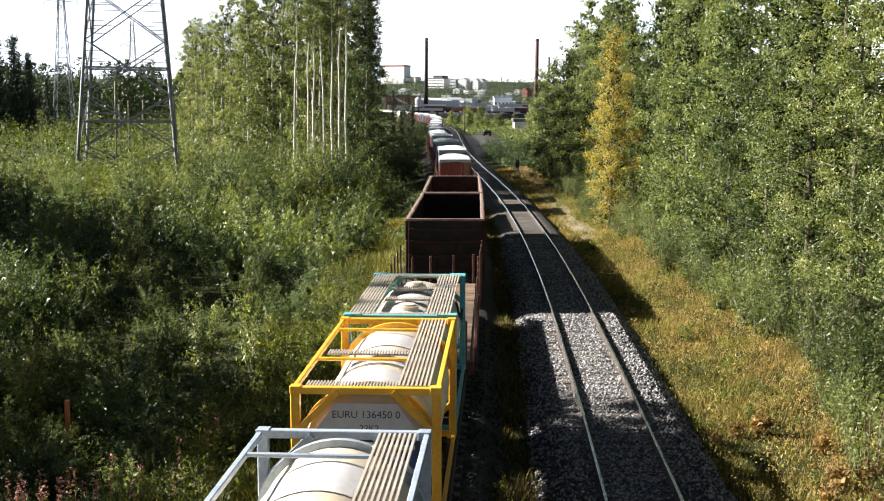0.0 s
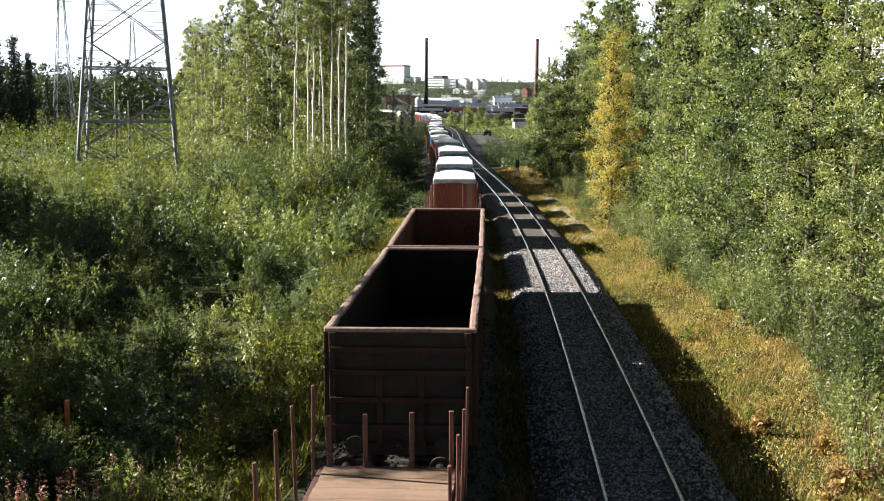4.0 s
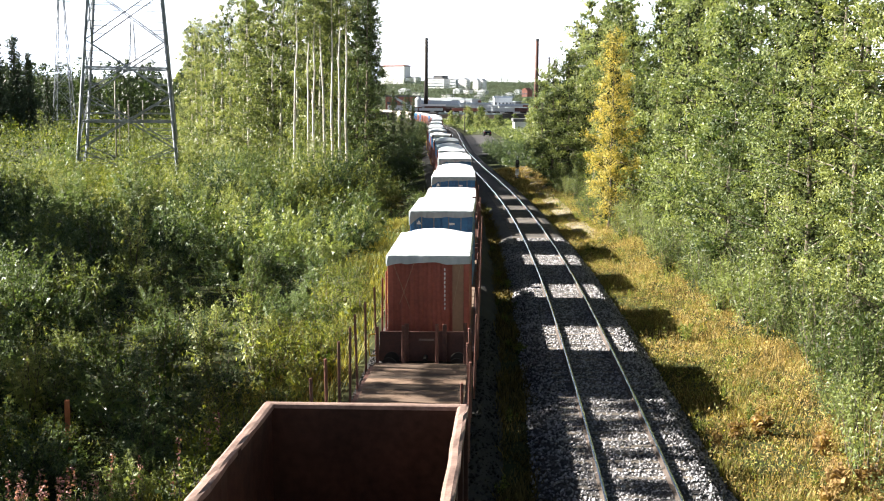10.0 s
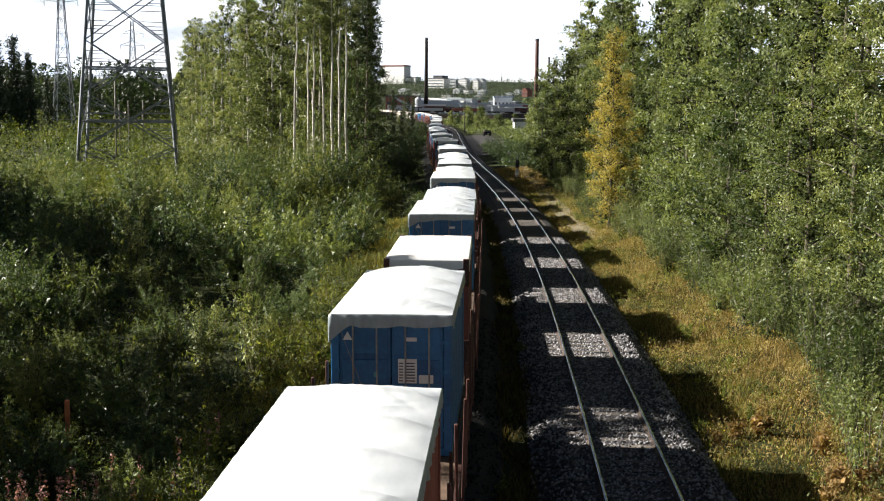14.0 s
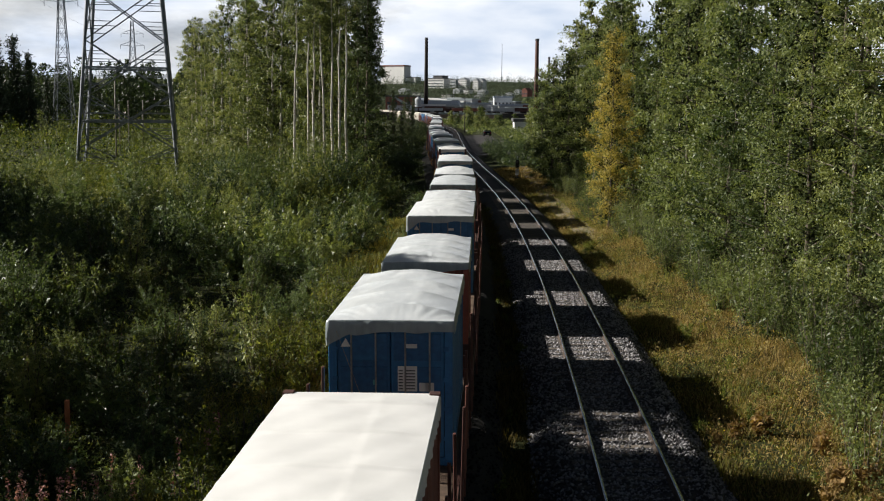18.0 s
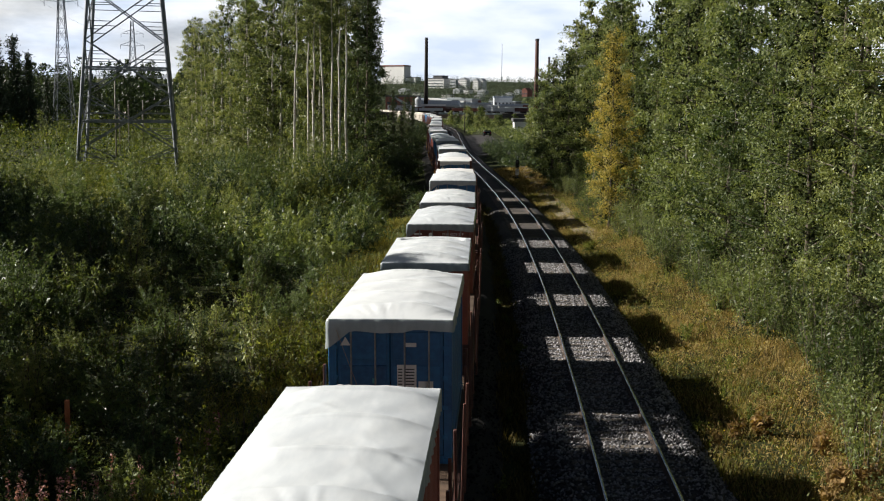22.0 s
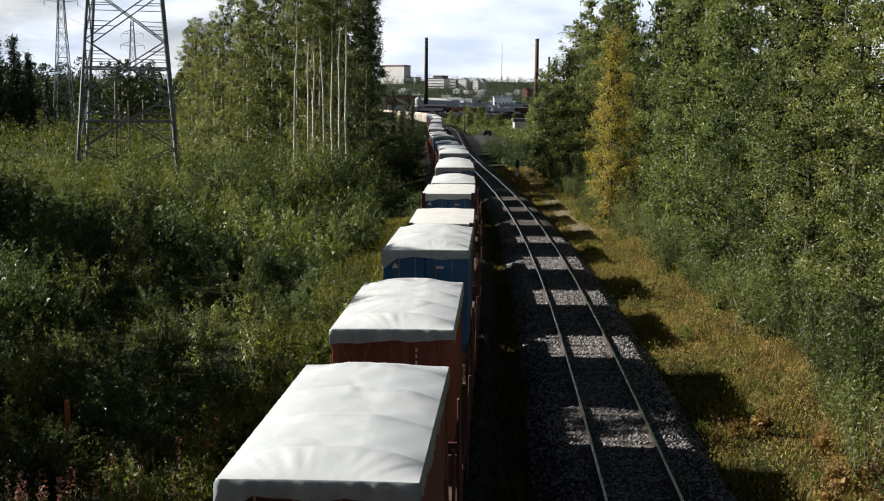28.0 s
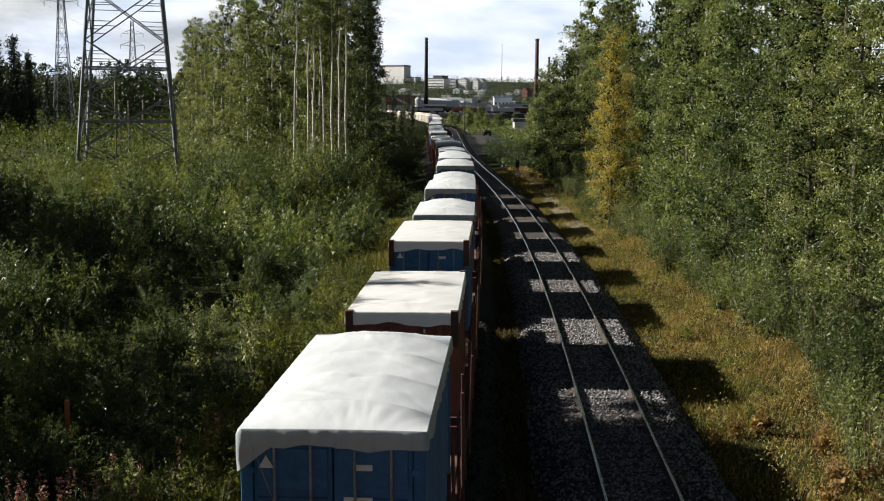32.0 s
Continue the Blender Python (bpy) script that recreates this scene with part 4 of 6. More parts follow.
    tagged(new("far_wood", np_mesh("far_wood", V, F, M["leaf_dark"])), "dark mixed wood beyond the clearing", "wood", kind="stuff")


def build_verge():
    rng = np.random.default_rng(8)
    def blades(name, n, x0f, x1f, y0, y1, h0, h1, material, label, bias=1.0, w=0.02, patch=0):
        yy = y0 + (y1 - y0) * rng.uniform(0, 1, n) ** bias
        xx = x0f(yy) + (x1f(yy) - x0f(yy)) * rng.uniform(0, 1, n)
        keep = rng.uniform(0, 1, n) < 0.55 + 0.45 * np.sin(xx * 1.7 + np.sin(yy * 0.9)) * np.cos(yy * 0.8)
        if patch:
            keep &= patch * np.sin(xx * 0.85 + 1.4 * np.sin(yy * 0.37)) * np.cos(yy * 0.42 + 0.5 * np.sin(xx * 0.9)) + rng.normal(0, 0.22, n) > -0.12
        xx, yy = xx[keep], yy[keep]
        m = len(xx)
        zz = ground_z(xx, yy) - 0.03
        h = rng.uniform(h0, h1, m) * (0.8 + 0.35 * np.sin(xx * 0.9) * np.sin(yy * 0.6) + 0.3 * np.sin(xx * 3.1 + yy) * np.sin(yy * 2.3 - xx))
        az = rng.uniform(0, 6.28, m)
        lean = rng.uniform(0.2, 1.1, m) * h
        b = np.stack([np.cos(az + 1.57), np.sin(az + 1.57), 0 * az], -1) * w * rng.uniform(0.7, 1.5, m)[:, None]
        p = np.stack([xx, yy, zz], -1)
        tip = p + np.stack([np.cos(az) * lean, np.sin(az) * lean, h], -1)
        V = np.stack([p - b, p + b, tip], 1).reshape(-1, 3)
        tagged(new(name, np_mesh(name, V, np.arange(3 * m).reshape(m, 3), material)), label, "grass", kind="stuff")
    R = lambda o: (lambda y: line_x(RIGHT, y) + o)
    blades("dry_grass", 190000, R(2.3), lambda y: 12.8 + 0 * y, 18, 120, 0.08, 0.36, M["grass"], "dry yellow grass on the sunny verge", 1.5, 0.013, 1)
    blades("brown_verge_grass", 60000, R(2.3), lambda y: 12.8 + 0 * y, 18, 90, 0.1, 0.45, M["grass_brown"], "faded brown grass on the verge", 1.5, 0.012)
    blades("verge_grass", 150000, R(2.2), lambda y: 13.2 + 0 * y, 18, 130, 0.08, 0.36, M["grass_green"], "green grass and herbs on the verge", 1.4, 0.013, -1)
    # brown grass whose dark tone also holds the train's shade
    blades("middle_grass", 30000, lambda y: line_x(LEFT, y) + 2.15, lambda y: line_x(LEFT, y) + 3.2, 16, 100, 0.1, 0.42, M["grass_brown"], "strip of brown grass between the two tracks", 1.4, 0.02)
    blades("left_grass", 50000, lambda y: line_x(LEFT, y) - 6.5, lambda y: line_x(LEFT, y) - 2.6, 17, 90, 0.2, 0.8, M["grass_green"], "tall grass below the track", 1.3, 0.025)
    blades("far_grass", 16000, R(2.4), lambda y: 12.0 + 0 * y, 112, 152, 0.15, 0.5, M["grass"], "rough dry grass along the far verge", 1.0, 0.05)
    n = 190
    yy = rng.uniform(112, 228, n)
    xx = np.where(yy < 152, 12.0 + rng.uniform(0, 4, n), line_x(RIGHT, yy) + 4.2 + rng.uniform(0, 1, n) * (13 - line_x(RIGHT, yy)))
    V, F = mounds(rng, xx, yy, rng.uniform(0.7, 1.6, n), rng.uniform(0.8, 2.6, n), 170, 0.27)
    tagged(new("far_bushes", np_mesh("far_bushes", V, F, M["leaf_willow"])), "low green bushes along the far gravel track", "bushes", kind="stuff")
    for name, n, mat, r0, r1 in (("verge_herbs", 1100, "leaf_weed", 0.15, 0.6), ("straw_tussocks", 1500, "grass", 0.14, 0.42), ("brown_tussocks", 900, "grass_brown", 0.15, 0.45)):
        yy = 17 + 95 * rng.uniform(0, 1, n) ** 1.4
        xx = line_x(RIGHT, yy) + 2.35 + rng.uniform(0, 1, n) * (12.8 - line_x(RIGHT, yy) - 2.35)
        rad = rng.uniform(r0, r1, n)
        V, F = mounds(rng, xx, yy, rad, rad * rng.uniform(0.6, 1.5, n) + 0.24, 46, 0.08)
        tagged(new(name, np_mesh(name, V, F, M[mat])), "tufts of grass and small herbs on the verge", "herbs", kind="stuff")
    # yellow flowers
    n = 230
    yy = 18 + 70 * rng.uniform(0, 1, n) ** 1.3
    xx = line_x(RIGHT, yy) + 2.6 + rng.uniform(0, 1, n) * (12.5 - line_x(RIGHT, yy) - 2.6)
    V, F = leaf_quads(rng, np.stack([xx, yy, ground_z(xx, yy) + rng.uniform(0.2, 0.6, n)], -1), 0.045, 0.045, 0.6)
    tagged(new("yellow_flowers", np_mesh("yellow_flowers", V, F, M["flower_yellow"])), "small yellow wild flowers in the verge grass", "flowers", kind="stuff")
    for k in range(66):
        y = 18 + 80 * rng.uniform() ** 1.3
        if k % 3 == 0:
            x, s = float(line_x(LEFT, y)) + rng.uniform(2.3, 3.1), rng.uniform(0.18, 0.42)
        else:
            x, s = float(line_x(RIGHT, y)) + rng.uniform(2.4, 7.0), rng.uniform(0.2, 0.65)
        plant("herb_clump", HERBS[k % 3], spot(x, y, rng.uniform(0, 360), 0.05), "low green herbs at the edge of the ballast", "herbs", "herbs along the ballast", s)
    for k in range(8):
        x, y = rng.uniform(7.2, 10.2), rng.uniform(23.5, 31)
        plant("dock_plant", DOCKS[k % 2][1:], spot(x, y, rng.uniform(0, 360), 0.03), "rust-brown dock gone to seed on the verge", "plant", "docks on the verge", rng.uniform(0.7, 1.3))
    ob = thing("marker_post", "short faded orange marker post in the weeds", "post", "", spot(-10.4, 31.2))
    box_part("post", (-0.07, 0.07, -0.03, 0.03, 0, 1.6), M["strap_orange"], ob)
    # fireweed by the bridge
    for k in range(36):
        x, y = (rng.uniform(-10.4, -7.6), rng.uniform(22.4, 25.6)) if k < 27 else (rng.uniform(-9.5, -4.5), rng.uniform(24.5, 31))
        h = rng.uniform(1.3, 2.0)
        ob = thing("fireweed", "fireweed with a faded pink flower spike", "flower", "fireweed by the bridge", spot(x, y, rng.uniform(0, 360)))
        bm = bmesh.new()
        bar(bm, (0, 0, 0), (rng.normal(0, 0.05), rng.normal(0, 0.05), h), 0.008, 4, 0.003)
        part("stem", bm, M["grass_green"], ob)
        q = rng.uniform(0, 1, 34)
        V, F = leaf_quads(rng, np.stack([rng.normal(0, 0.035, 34), rng.normal(0, 0.035, 34), h * (0.66 + 0.36 * q)], -1), 0.06, 0.05)
        o = new("flower_spike", np_mesh("flower_spike", V, F, M["flower_pink"]))
        o.parent = ob
        tagged(o, kind="stuff")
        V, F = leaf_quads(rng, np.stack([rng.normal(0, 0.09, 60), rng.normal(0, 0.09, 60), h * rng.uniform(0.1, 0.66, 60)], -1), 0.14, 0.03)
        o = new("leaves", np_mesh("leaves", V, F, M["leaf_weed"]))
        o.parent = ob
        tagged(o, kind="stuff")


def build_stones():
    """Loose ballast on the open track, and sleepers under its rails."""
    rng = np.random.default_rng(9)
    def stones(name, table, n, y0, y1, half, bias, size, material):
        yy = y0 + (y1 - y0) * rng.uniform(0, 1, n) ** bias
        o = rng.uniform(-half, half, n)
        xx = line_x(table, yy) + o
        zz = rail_z(yy) - 0.19 - 0.6 * np.clip(np.abs(o) - 1.65, 0, 2) + np.where(np.abs(o) < 1.75, o * CANT, 0)
        c = np.stack([xx, yy, zz + 0.012], -1)
        s = size * rng.uniform(0.6, 1.5, (n, 1, 1))
        d = np.array([[1, 0, 0], [-0.5, 0.87, 0], [-0.5, -0.87, 0], [0.1, 0.1, 0.8], [-0.1, 0, -0.6]], float)
        ang = rng.uniform(0, 6.28, n)
        ca, sa = np.cos(ang), np.sin(ang)
        R = np.zeros((n, 3, 3))
        R[:, 0, 0], R[:, 0, 1], R[:, 1, 0], R[:, 1, 1], R[:, 2, 2] = ca, -sa, sa, ca, 1
        P = np.einsum("nij,kj->nki", R, d) * (1 + rng.normal(0, 0.25, (n, 5, 3))) * s + c[:, None, :]
        f = np.array([[0, 1, 3], [1, 2, 3], [2, 0, 3], [1, 0, 4], [2, 1, 4], [0, 2, 4]])
        F = (np.arange(n)[:, None, None] * 5 + f[None]).reshape(-1, 3)
        tagged(new(name, np_mesh(name, P.reshape(-1, 3), F, material)), "grey crushed ballast stones between the sleepers", "stones", kind="stuff")
    stones("ballast_stones", RIGHT, 36000, 16, 72, 2.3, 1.25, 0.044, M["stone"])
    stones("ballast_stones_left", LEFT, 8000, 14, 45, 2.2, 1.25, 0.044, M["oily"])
    bm = bmesh.new()
    box(bm, -1.35, 1.35, -0.12, 0.12, -0.12, 0)
    soften(bm, 0.012)
    me = finish("sleeper", bm, M["sleeper"])
    for table, y1 in ((RIGHT, 110), (LEFT, 60)):
        line = tagged(new("sleepers"), "worn grey wooden sleepers half sunk in ballast", "sleepers", kind="structure")
        y = 12.0
        while y < y1:
            x, sl = float(line_x(table, y)), float(line_x(table, y + 0.5) - line_x(table, y - 0.5))
            o = new("sleeper", me)
            o.parent = line
            o.matrix_basis = pose(x, y, float(rail_z(y)) - 0.168, 0, -math.degrees(CANT), -math.degrees(math.atan(sl)))
            y += 0.61


def lattice_tower(name, m, height, base, mid, label, arms, thick=0.12, levels=9, waist=0.55, zs=None, belts=()):
    """A four-legged lattice pylon: half-widths base at the foot, mid at the waist, 0.6 at the top."""
    ob = thing(name, label, "pylon", "power line pylons", m)
    def half(z):
        w = waist * height
        return base + (mid - base) * z / w if z < w else mid + (0.5 - mid) * (z - w) / (height - w)
    corners = ((-1, -1), (1, -1), (1, 1), (-1, 1))
    zs = zs or [height * (1 - (1 - i / levels) ** 1.15) for i in range(levels + 1)]
    for cx, cy in corners:
        V, F = tube(None, [(cx * half(z), cy * half(z), z) for z in zs], [thick] * len(zs), 4)
        o = new("leg", np_mesh("leg", V, F, M["galvanised"]))
        o.parent = ob
    for k in range(4):
        (ax, ay), (bx, by) = corners[k], corners[(k + 1) % 4]
        bm = bmesh.new()
        for i, (z0, z1) in enumerate(zip(zs, zs[1:])):
            a0, a1 = Vector((ax * half(z0), ay * half(z0), z0)), Vector((ax * half(z1), ay * half(z1), z1))
            b0, b1 = Vector((bx * half(z0), by * half(z0), z0)), Vector((bx * half(z1), by * half(z1), z1))
            bar(bm, a0, b1, thick * 0.5, 4)
            bar(bm, b0, a1, thick * 0.5, 4)
            if i in belts:
                bar(bm, a0.lerp(a1, 0.5), b0.lerp(b1, 0.5), thick * 0.75, 4)
            elif not belts and i % 2 == 0:
                bar(bm, a1, b1, thick * 0.55, 4)
            for q in (0.2, 0.35, 0.65, 0.8):
                p, r = a0.lerp(a1, q), b0.lerp(b1, q)
                bar(bm, p, a0.lerp(b1, q) if q < 0.5 else a1.lerp(b0, 1 - q), thick * 0.3, 4)
                bar(bm, r, b0.lerp(a1, q) if q < 0.5 else b1.lerp(a0, 1 - q), thick * 0.3, 4)
        part("bracing", bm, M["galvanised"], ob)
    for z, reach in arms:
        bm = bmesh.new()
        h = half(z)
        for s in (-1, 1):
            for y in (-h, h):
                bar(bm, (s * h, y, z), (s * reach, 0, z + 0.3), thick * 0.5, 4)
                bar(bm, (s * h, y, z + 1.6), (s * reach, 0, z + 0.3), thick * 0.5, 4)
            for q in (0.3, 0.6, 0.85):
                x = s * (h + (reach - h) * q)
                bar(bm, (x, 0, z + 0.3 * q), (x, 0, z + 1.6 - 1.3 * q), thick * 0.35, 4)
            bar(bm, (s * reach, 0, z + 0.3), (s * reach, 0, z - 1.2), 0.08, 6)
        part("crossarm", bm, M["galvanised"], ob)
    return ob


def build_pylons():
    lattice_tower("pylon", pose(-34.8, 128, -1.1, 0, 0, 12), 46, 5.35, 2.9, "galvanised steel lattice pylon standing in the scrub", ((32, 9), (39, 7)), 0.19, 9, 0.7, [0, 4.4, 10.2, 15.9, 21.6, 27, 32, 37, 42, 46], (1, 2))
    lattice_tower("pylon", spot(-98.4, 300, 6), 40, 2.6, 1.0, "slender grey lattice pylon beyond the clearing", ((34.2, 4.2),), 0.12, 11, 0.7)
    lattice_tower("pylon", spot(-121, 452, 6), 40, 2.6, 1.0, "distant grey lattice pylon above the wood", ((30.5, 4.5), (35, 4.2)), 0.12, 11, 0.7)
    for x, y, z in ((-50.5, 178, 15.5), (-52, 200, 12), (-60, 214, 11), (-57.5, 211, 12)):
        ob = thing("power_pole", "weathered wooden power pole in the clearing", "pole", "wooden poles", spot(x, y))
        bm = bmesh.new()
        bar(bm, (0, 0, 0), (0, 0, z * 0.8), 0.14, 8, 0.09)
        part("pole", bm, M["wood_pole"], ob, smooth=True)
    # conductors from pylon to pylon
    for i, (p, q, sag) in enumerate((((-110, 300, 35), (-43.6, 128, 30), 4), ((-97, 300, 35), (-27, 128, 30), 4), ((-126, 452, 36), (-105.2, 300, 35), 3), ((-117, 452, 36), (-96.8, 300, 35), 3))):
        bm = bmesh.new()
        pts = [Vector(p).lerp(Vector(q), k / 12) - Vector((0, 0, sag * 4 * (k / 12) * (1 - k / 12))) for k in range(13)]
        for u, v in zip(pts, pts[1:]):
            bar(bm, u, v, 0.03, 4)
        tagged(new("power_cable", finish("power_cable", bm, M["galvanised"])), "thin overhead power cable between pylons", "cable", "power cables")


def build_beside_track():
    # a street lamp and two bare poles in the wood
    for x, y, h, lamp in ((15.9, 118, 12.4, True), (17.6, 72, 12.6, False)):
        ob = thing("street_lamp" if lamp else "bare_pole", "wooden pole with a street lamp among the trees" if lamp else "bare grey wooden pole among the trees", "street lamp" if lamp else "pole", "", spot(x, y))
        bm = bmesh.new()
        bar(bm, (0, 0, 0), (0.15, 0, h), 0.14, 8, 0.1)
        part("pole", bm, M["wood_pole"], ob, smooth=True)
        if lamp:
            bm = bmesh.new()
            bar(bm, (0.1, 0, h - 0.5), (-1.6, 0, h), 0.03, 6)
            part("arm", bm, M["galvanised"], ob)
            bm = bmesh.new()
            box(bm, -2.3, -1.5, -0.15, 0.15, h - 0.08, h + 0.12)
            soften(bm, 0.05, 2)
            part("lamp_head", bm, M["label"], ob)
    # dwarf signal
    ob = thing("railway_signal", "small black railway signal on a grey post", "signal", "", pose(8.6, 133, float(ground_z(8.6, 133))))
    box_part("base", (-0.25, 0.25, -0.25, 0.25, 0, 0.25), M["ballast"], ob)
    bm = bmesh.new()
    bar(bm, (0, 0, 0.2), (0, 0, 2.7), 0.06, 8)
    part("post", bm, M["galvanised"], ob)
    box_part("lower_panel", (-0.2, 0.2, -0.1, 0.1, 0.5, 1.2), M["label"], ob)
    box_part("head", (-0.22, 0.22, -0.12, 0.12, 1.35, 2.25), M["black"], ob, bevel=0.04)
    for z in (1.6, 2.0):
        bm = bmesh.new()
        bar(bm, (0, -0.12, z), (0, -0.24, z), 0.1, 10)
        part("hood", bm, M["rubber"], ob)
    # gravel path along the verge, and the crossing road
    def ribbon(name, pts, width, material, label, category):
        V = []
        for i, (x, y) in enumerate(pts):
            d = Vector(pts[min(i + 1, len(pts) - 1)]) - Vector(pts[max(i - 1, 0)])
            d.normalize()
            for s in (-1, 0, 1):
                px, py = x + d.y * s * width / 2, y - d.x * s * width / 2
                V.append((px, py, float(ground_z(px, py)) + (0.12 if s == 0 else 0.07)))
        k = np.arange(len(pts) * 3).reshape(-1, 3)
        F = np.stack([k[:-1, :-1], k[:-1, 1:], k[1:, 1:], k[1:, :-1]], -1).reshape(-1, 4)
        tagged(new(name, np_mesh(name, np.array(V), F, material)), label, category, kind="structure")
    ribbon("path", [(10.2 + 0.5 * math.sin(y * 0.05), y) for y in range(74, 156, 4)], 1.5, M["gravel"], "pale gravel track along the verge", "path")
    ribbon("road", [(4.5 + i * 2.0, 250 + 0.25 * i * i * 0.2) for i in range(0, 16)], 7, M["asphalt"], "grey asphalt yard road at the crossing", "road")
    ribbon("yard", [(8.0 + 0.03 * i, 190 + i * 8) for i in range(0, 15)], 7.5, M["ballast"], "worn grey gravel yard beside the line", "yard")


def build_bridge():
    """The road bridge on whose parapet the view rests."""
    ob = tagged(new("bridge"), "concrete road bridge over the railway", "bridge", kind="structure")
    box_part("deck", (-60, 60, -11.5, -0.9, 5.9, 6.8), M["concrete"], ob, bevel=0.03)
    for y in (-11.4, -1.1):
        box_part("parapet", (-60, 60, y - 0.15, y + 0.15, 6.8, 7.75), M["concrete"], ob, bevel=0.02)
    for x in (-11.5, -0.9 + 10.5):
        box_part("pier", (x - 0.5, x + 0.5, -9.5, -3.0, -1.6, 5.9), M["concrete"], ob, bevel=0.05)
    for x0, x1 in ((-60, -22), (22, 60)):
        box_part("abutment", (x0, x1, -11.0, -1.6, -2.0, 5.9), M["concrete"], ob, bevel=0.05)


def build_car():
    ob = thing("car", "black estate car parked on the yard road", "car", "", pose(10.9, 288, float(ground_z(10.9, 288)) + 0.08, 0, 0, 4))
    bm = bmesh.new()
    prof = [(-2.2, 0.3), (2.2, 0.3), (2.25, 0.75), (1.0, 0.98), (0.45, 1.42), (-1.6, 1.46), (-2.15, 1.0), (-2.25, 0.7)]
    rings = []
    for x, inset in ((-0.88, 0), (0.88, 0)):
        rings.append([bm.verts.new((x * (0.86 if z > 1.1 else 1), y, z)) for y, z in prof])
    for i in range(len(prof)):
        j = (i + 1) % len(prof)
        bm.faces.new((rings[0][i], rings[0][j], rings[1][j], rings[1][i]))
    bm.faces.new(rings[0][::-1])
    bm.faces.new(rings[1])
    soften(bm, 0.06, 2)
    part("body", bm, M["black"], ob, smooth=True)
    box_part("rear_window", (-0.66, 0.66, -2.13, -1.75, 1.05, 1.38), M["pane"], ob, bevel=0.03)
    for s in (-1, 1):
        box_part("tail_light", (s * 0.72 - 0.1, s * 0.72 + 0.1, -2.27, -2.2, 0.72, 0.95), M["lamp_red"], ob)
        for y in (-1.35, 1.4):
            bm = bmesh.new()
            bar(bm, (s * 0.7, y, 0.31), (s * 0.9, y, 0.31), 0.31, 14)
            part("wheel", bm, M["rubber"], ob)
    box_part("number_plate", (-0.26, 0.26, -2.29, -2.26, 0.55, 0.66), M["label"], ob, bevel=0)


def build_town():
    rng = np.random.default_rng(10)
    def house(name, x, y, w, d, h, wall, roof, label, category="building", rows=0, cols=0, z=None, gable=0.0, group="buildings of the town"):
        z0 = float(ground_z(x, y)) - 0.5 if z is None else z
        ob = thing(name, label, category, group, pose(x, y, z0, 0, 0, -32 if y > 850 else 0))
        box_part("wall", (-w / 2, w / 2, 0, d, 0, h), wall, ob, bevel=0)
        if gable:
            bm = bmesh.new()
            a = [bm.verts.new(v) for v in ((-w / 2 - 0.3, -0.3, h), (w / 2 + 0.3, -0.3, h), (0, -0.3, h + gable), (-w / 2 - 0.3, d, h), (w / 2 + 0.3, d, h), (0, d, h + gable))]
            for q in ((0, 1, 2), (5, 4, 3), (0, 2, 5, 3), (1, 4, 5, 2), (0, 3, 4, 1)):
                bm.faces.new([a[i] for i in q])
            part("roof", bm, roof, ob)
        else:
            box_part("roof", (-w / 2 - 0.4, w / 2 + 0.4, -0.4, d + 0.4, h, h + max(0.9, 0.075 * h)), roof, ob, bevel=0)
        for r in range(rows):
            for c in range(cols):
                cx = -w / 2 + w * (c + 0.5) / cols
                zz = h * (r + 0.45) / (rows + 0.3)
                ww = w / cols * (0.5 if cols > 1 else 0.92)
                box_part("window", (cx - ww / 2, cx + ww / 2, -0.12, 0.1, zz, zz + h / (rows + 0.3) * 0.3), M["pane"], ob, bevel=0)
        return ob
    W, G, B, D = M["white_wall"], M["grey_wall"], M["brick"], M["dark_roof"]
    # on the hill
    house("hospital_block", -80, 1800, 44, 18, 28, W, B, "large white block with a red-brown roof on the hill", rows=0, cols=0, z=39)
    house("low_wing", -54, 1790, 24, 16, 14, W, D, "low white wing of the hill block", rows=1, cols=1, z=36)
    house("office_building", -12, 1500, 28, 16, 12, W, D, "white office building with dark window bands", rows=3, cols=1, z=30)
    house("office_building", -8, 1520, 14, 14, 4, D, D, "dark upper storey of an office building", rows=0, cols=0, z=42)
    house("office_building", 10, 1550, 14.5, 14, 10, G, D, "pale grey office building on the hill", rows=2, cols=1, z=32)
    house("apartment_house", 24, 1500, 12, 10, 14, W, G, "pale apartment house with a gabled roof", rows=5, cols=4, z=27, gable=3)
    house("apartment_house", 39.5, 1450, 8, 9, 15, W, G, "pale apartment house with a gabled roof", rows=5, cols=3, z=24, gable=3)
    house("apartment_house", 46, 1450, 7, 9, 15, W, G, "pale apartment house beside its twin", rows=5, cols=2, z=24, gable=3)
    for k, (x, y, w, z) in enumerate(((-30, 1250, 14, 19), (14, 1300, 12, 24), (25, 1280, 10, 24), (42, 1300, 13, 23), (60, 1250, 11, 18), (-48, 1350, 16, 24), (2, 1200, 15, 17), (34, 1180, 12, 16), (50, 1150, 14, 14), (72, 1300, 12, 20), (-18, 1150, 13, 14), (88, 1400, 10, 25))):
        house("town_house", x, y, w * 0.75, 8, 4.6, (W, G)[k % 2], (D, G)[k % 2], ("white", "grey")[k % 2] + " house among the trees of the slope", "house", 2, 4, gable=(0, 1.8)[k % 2], z=z - 3)
    house("church", 65.5, 940, 5, 9, 5, B, B, "red brick gabled building behind the yard", "building", 1, 3, z=16, gable=2)
    # sheds of the yard
    house("factory_hall", -24, 668, 19, 40, 12, B, D, "dark red brick factory hall behind the yard", "factory", 2, 5)
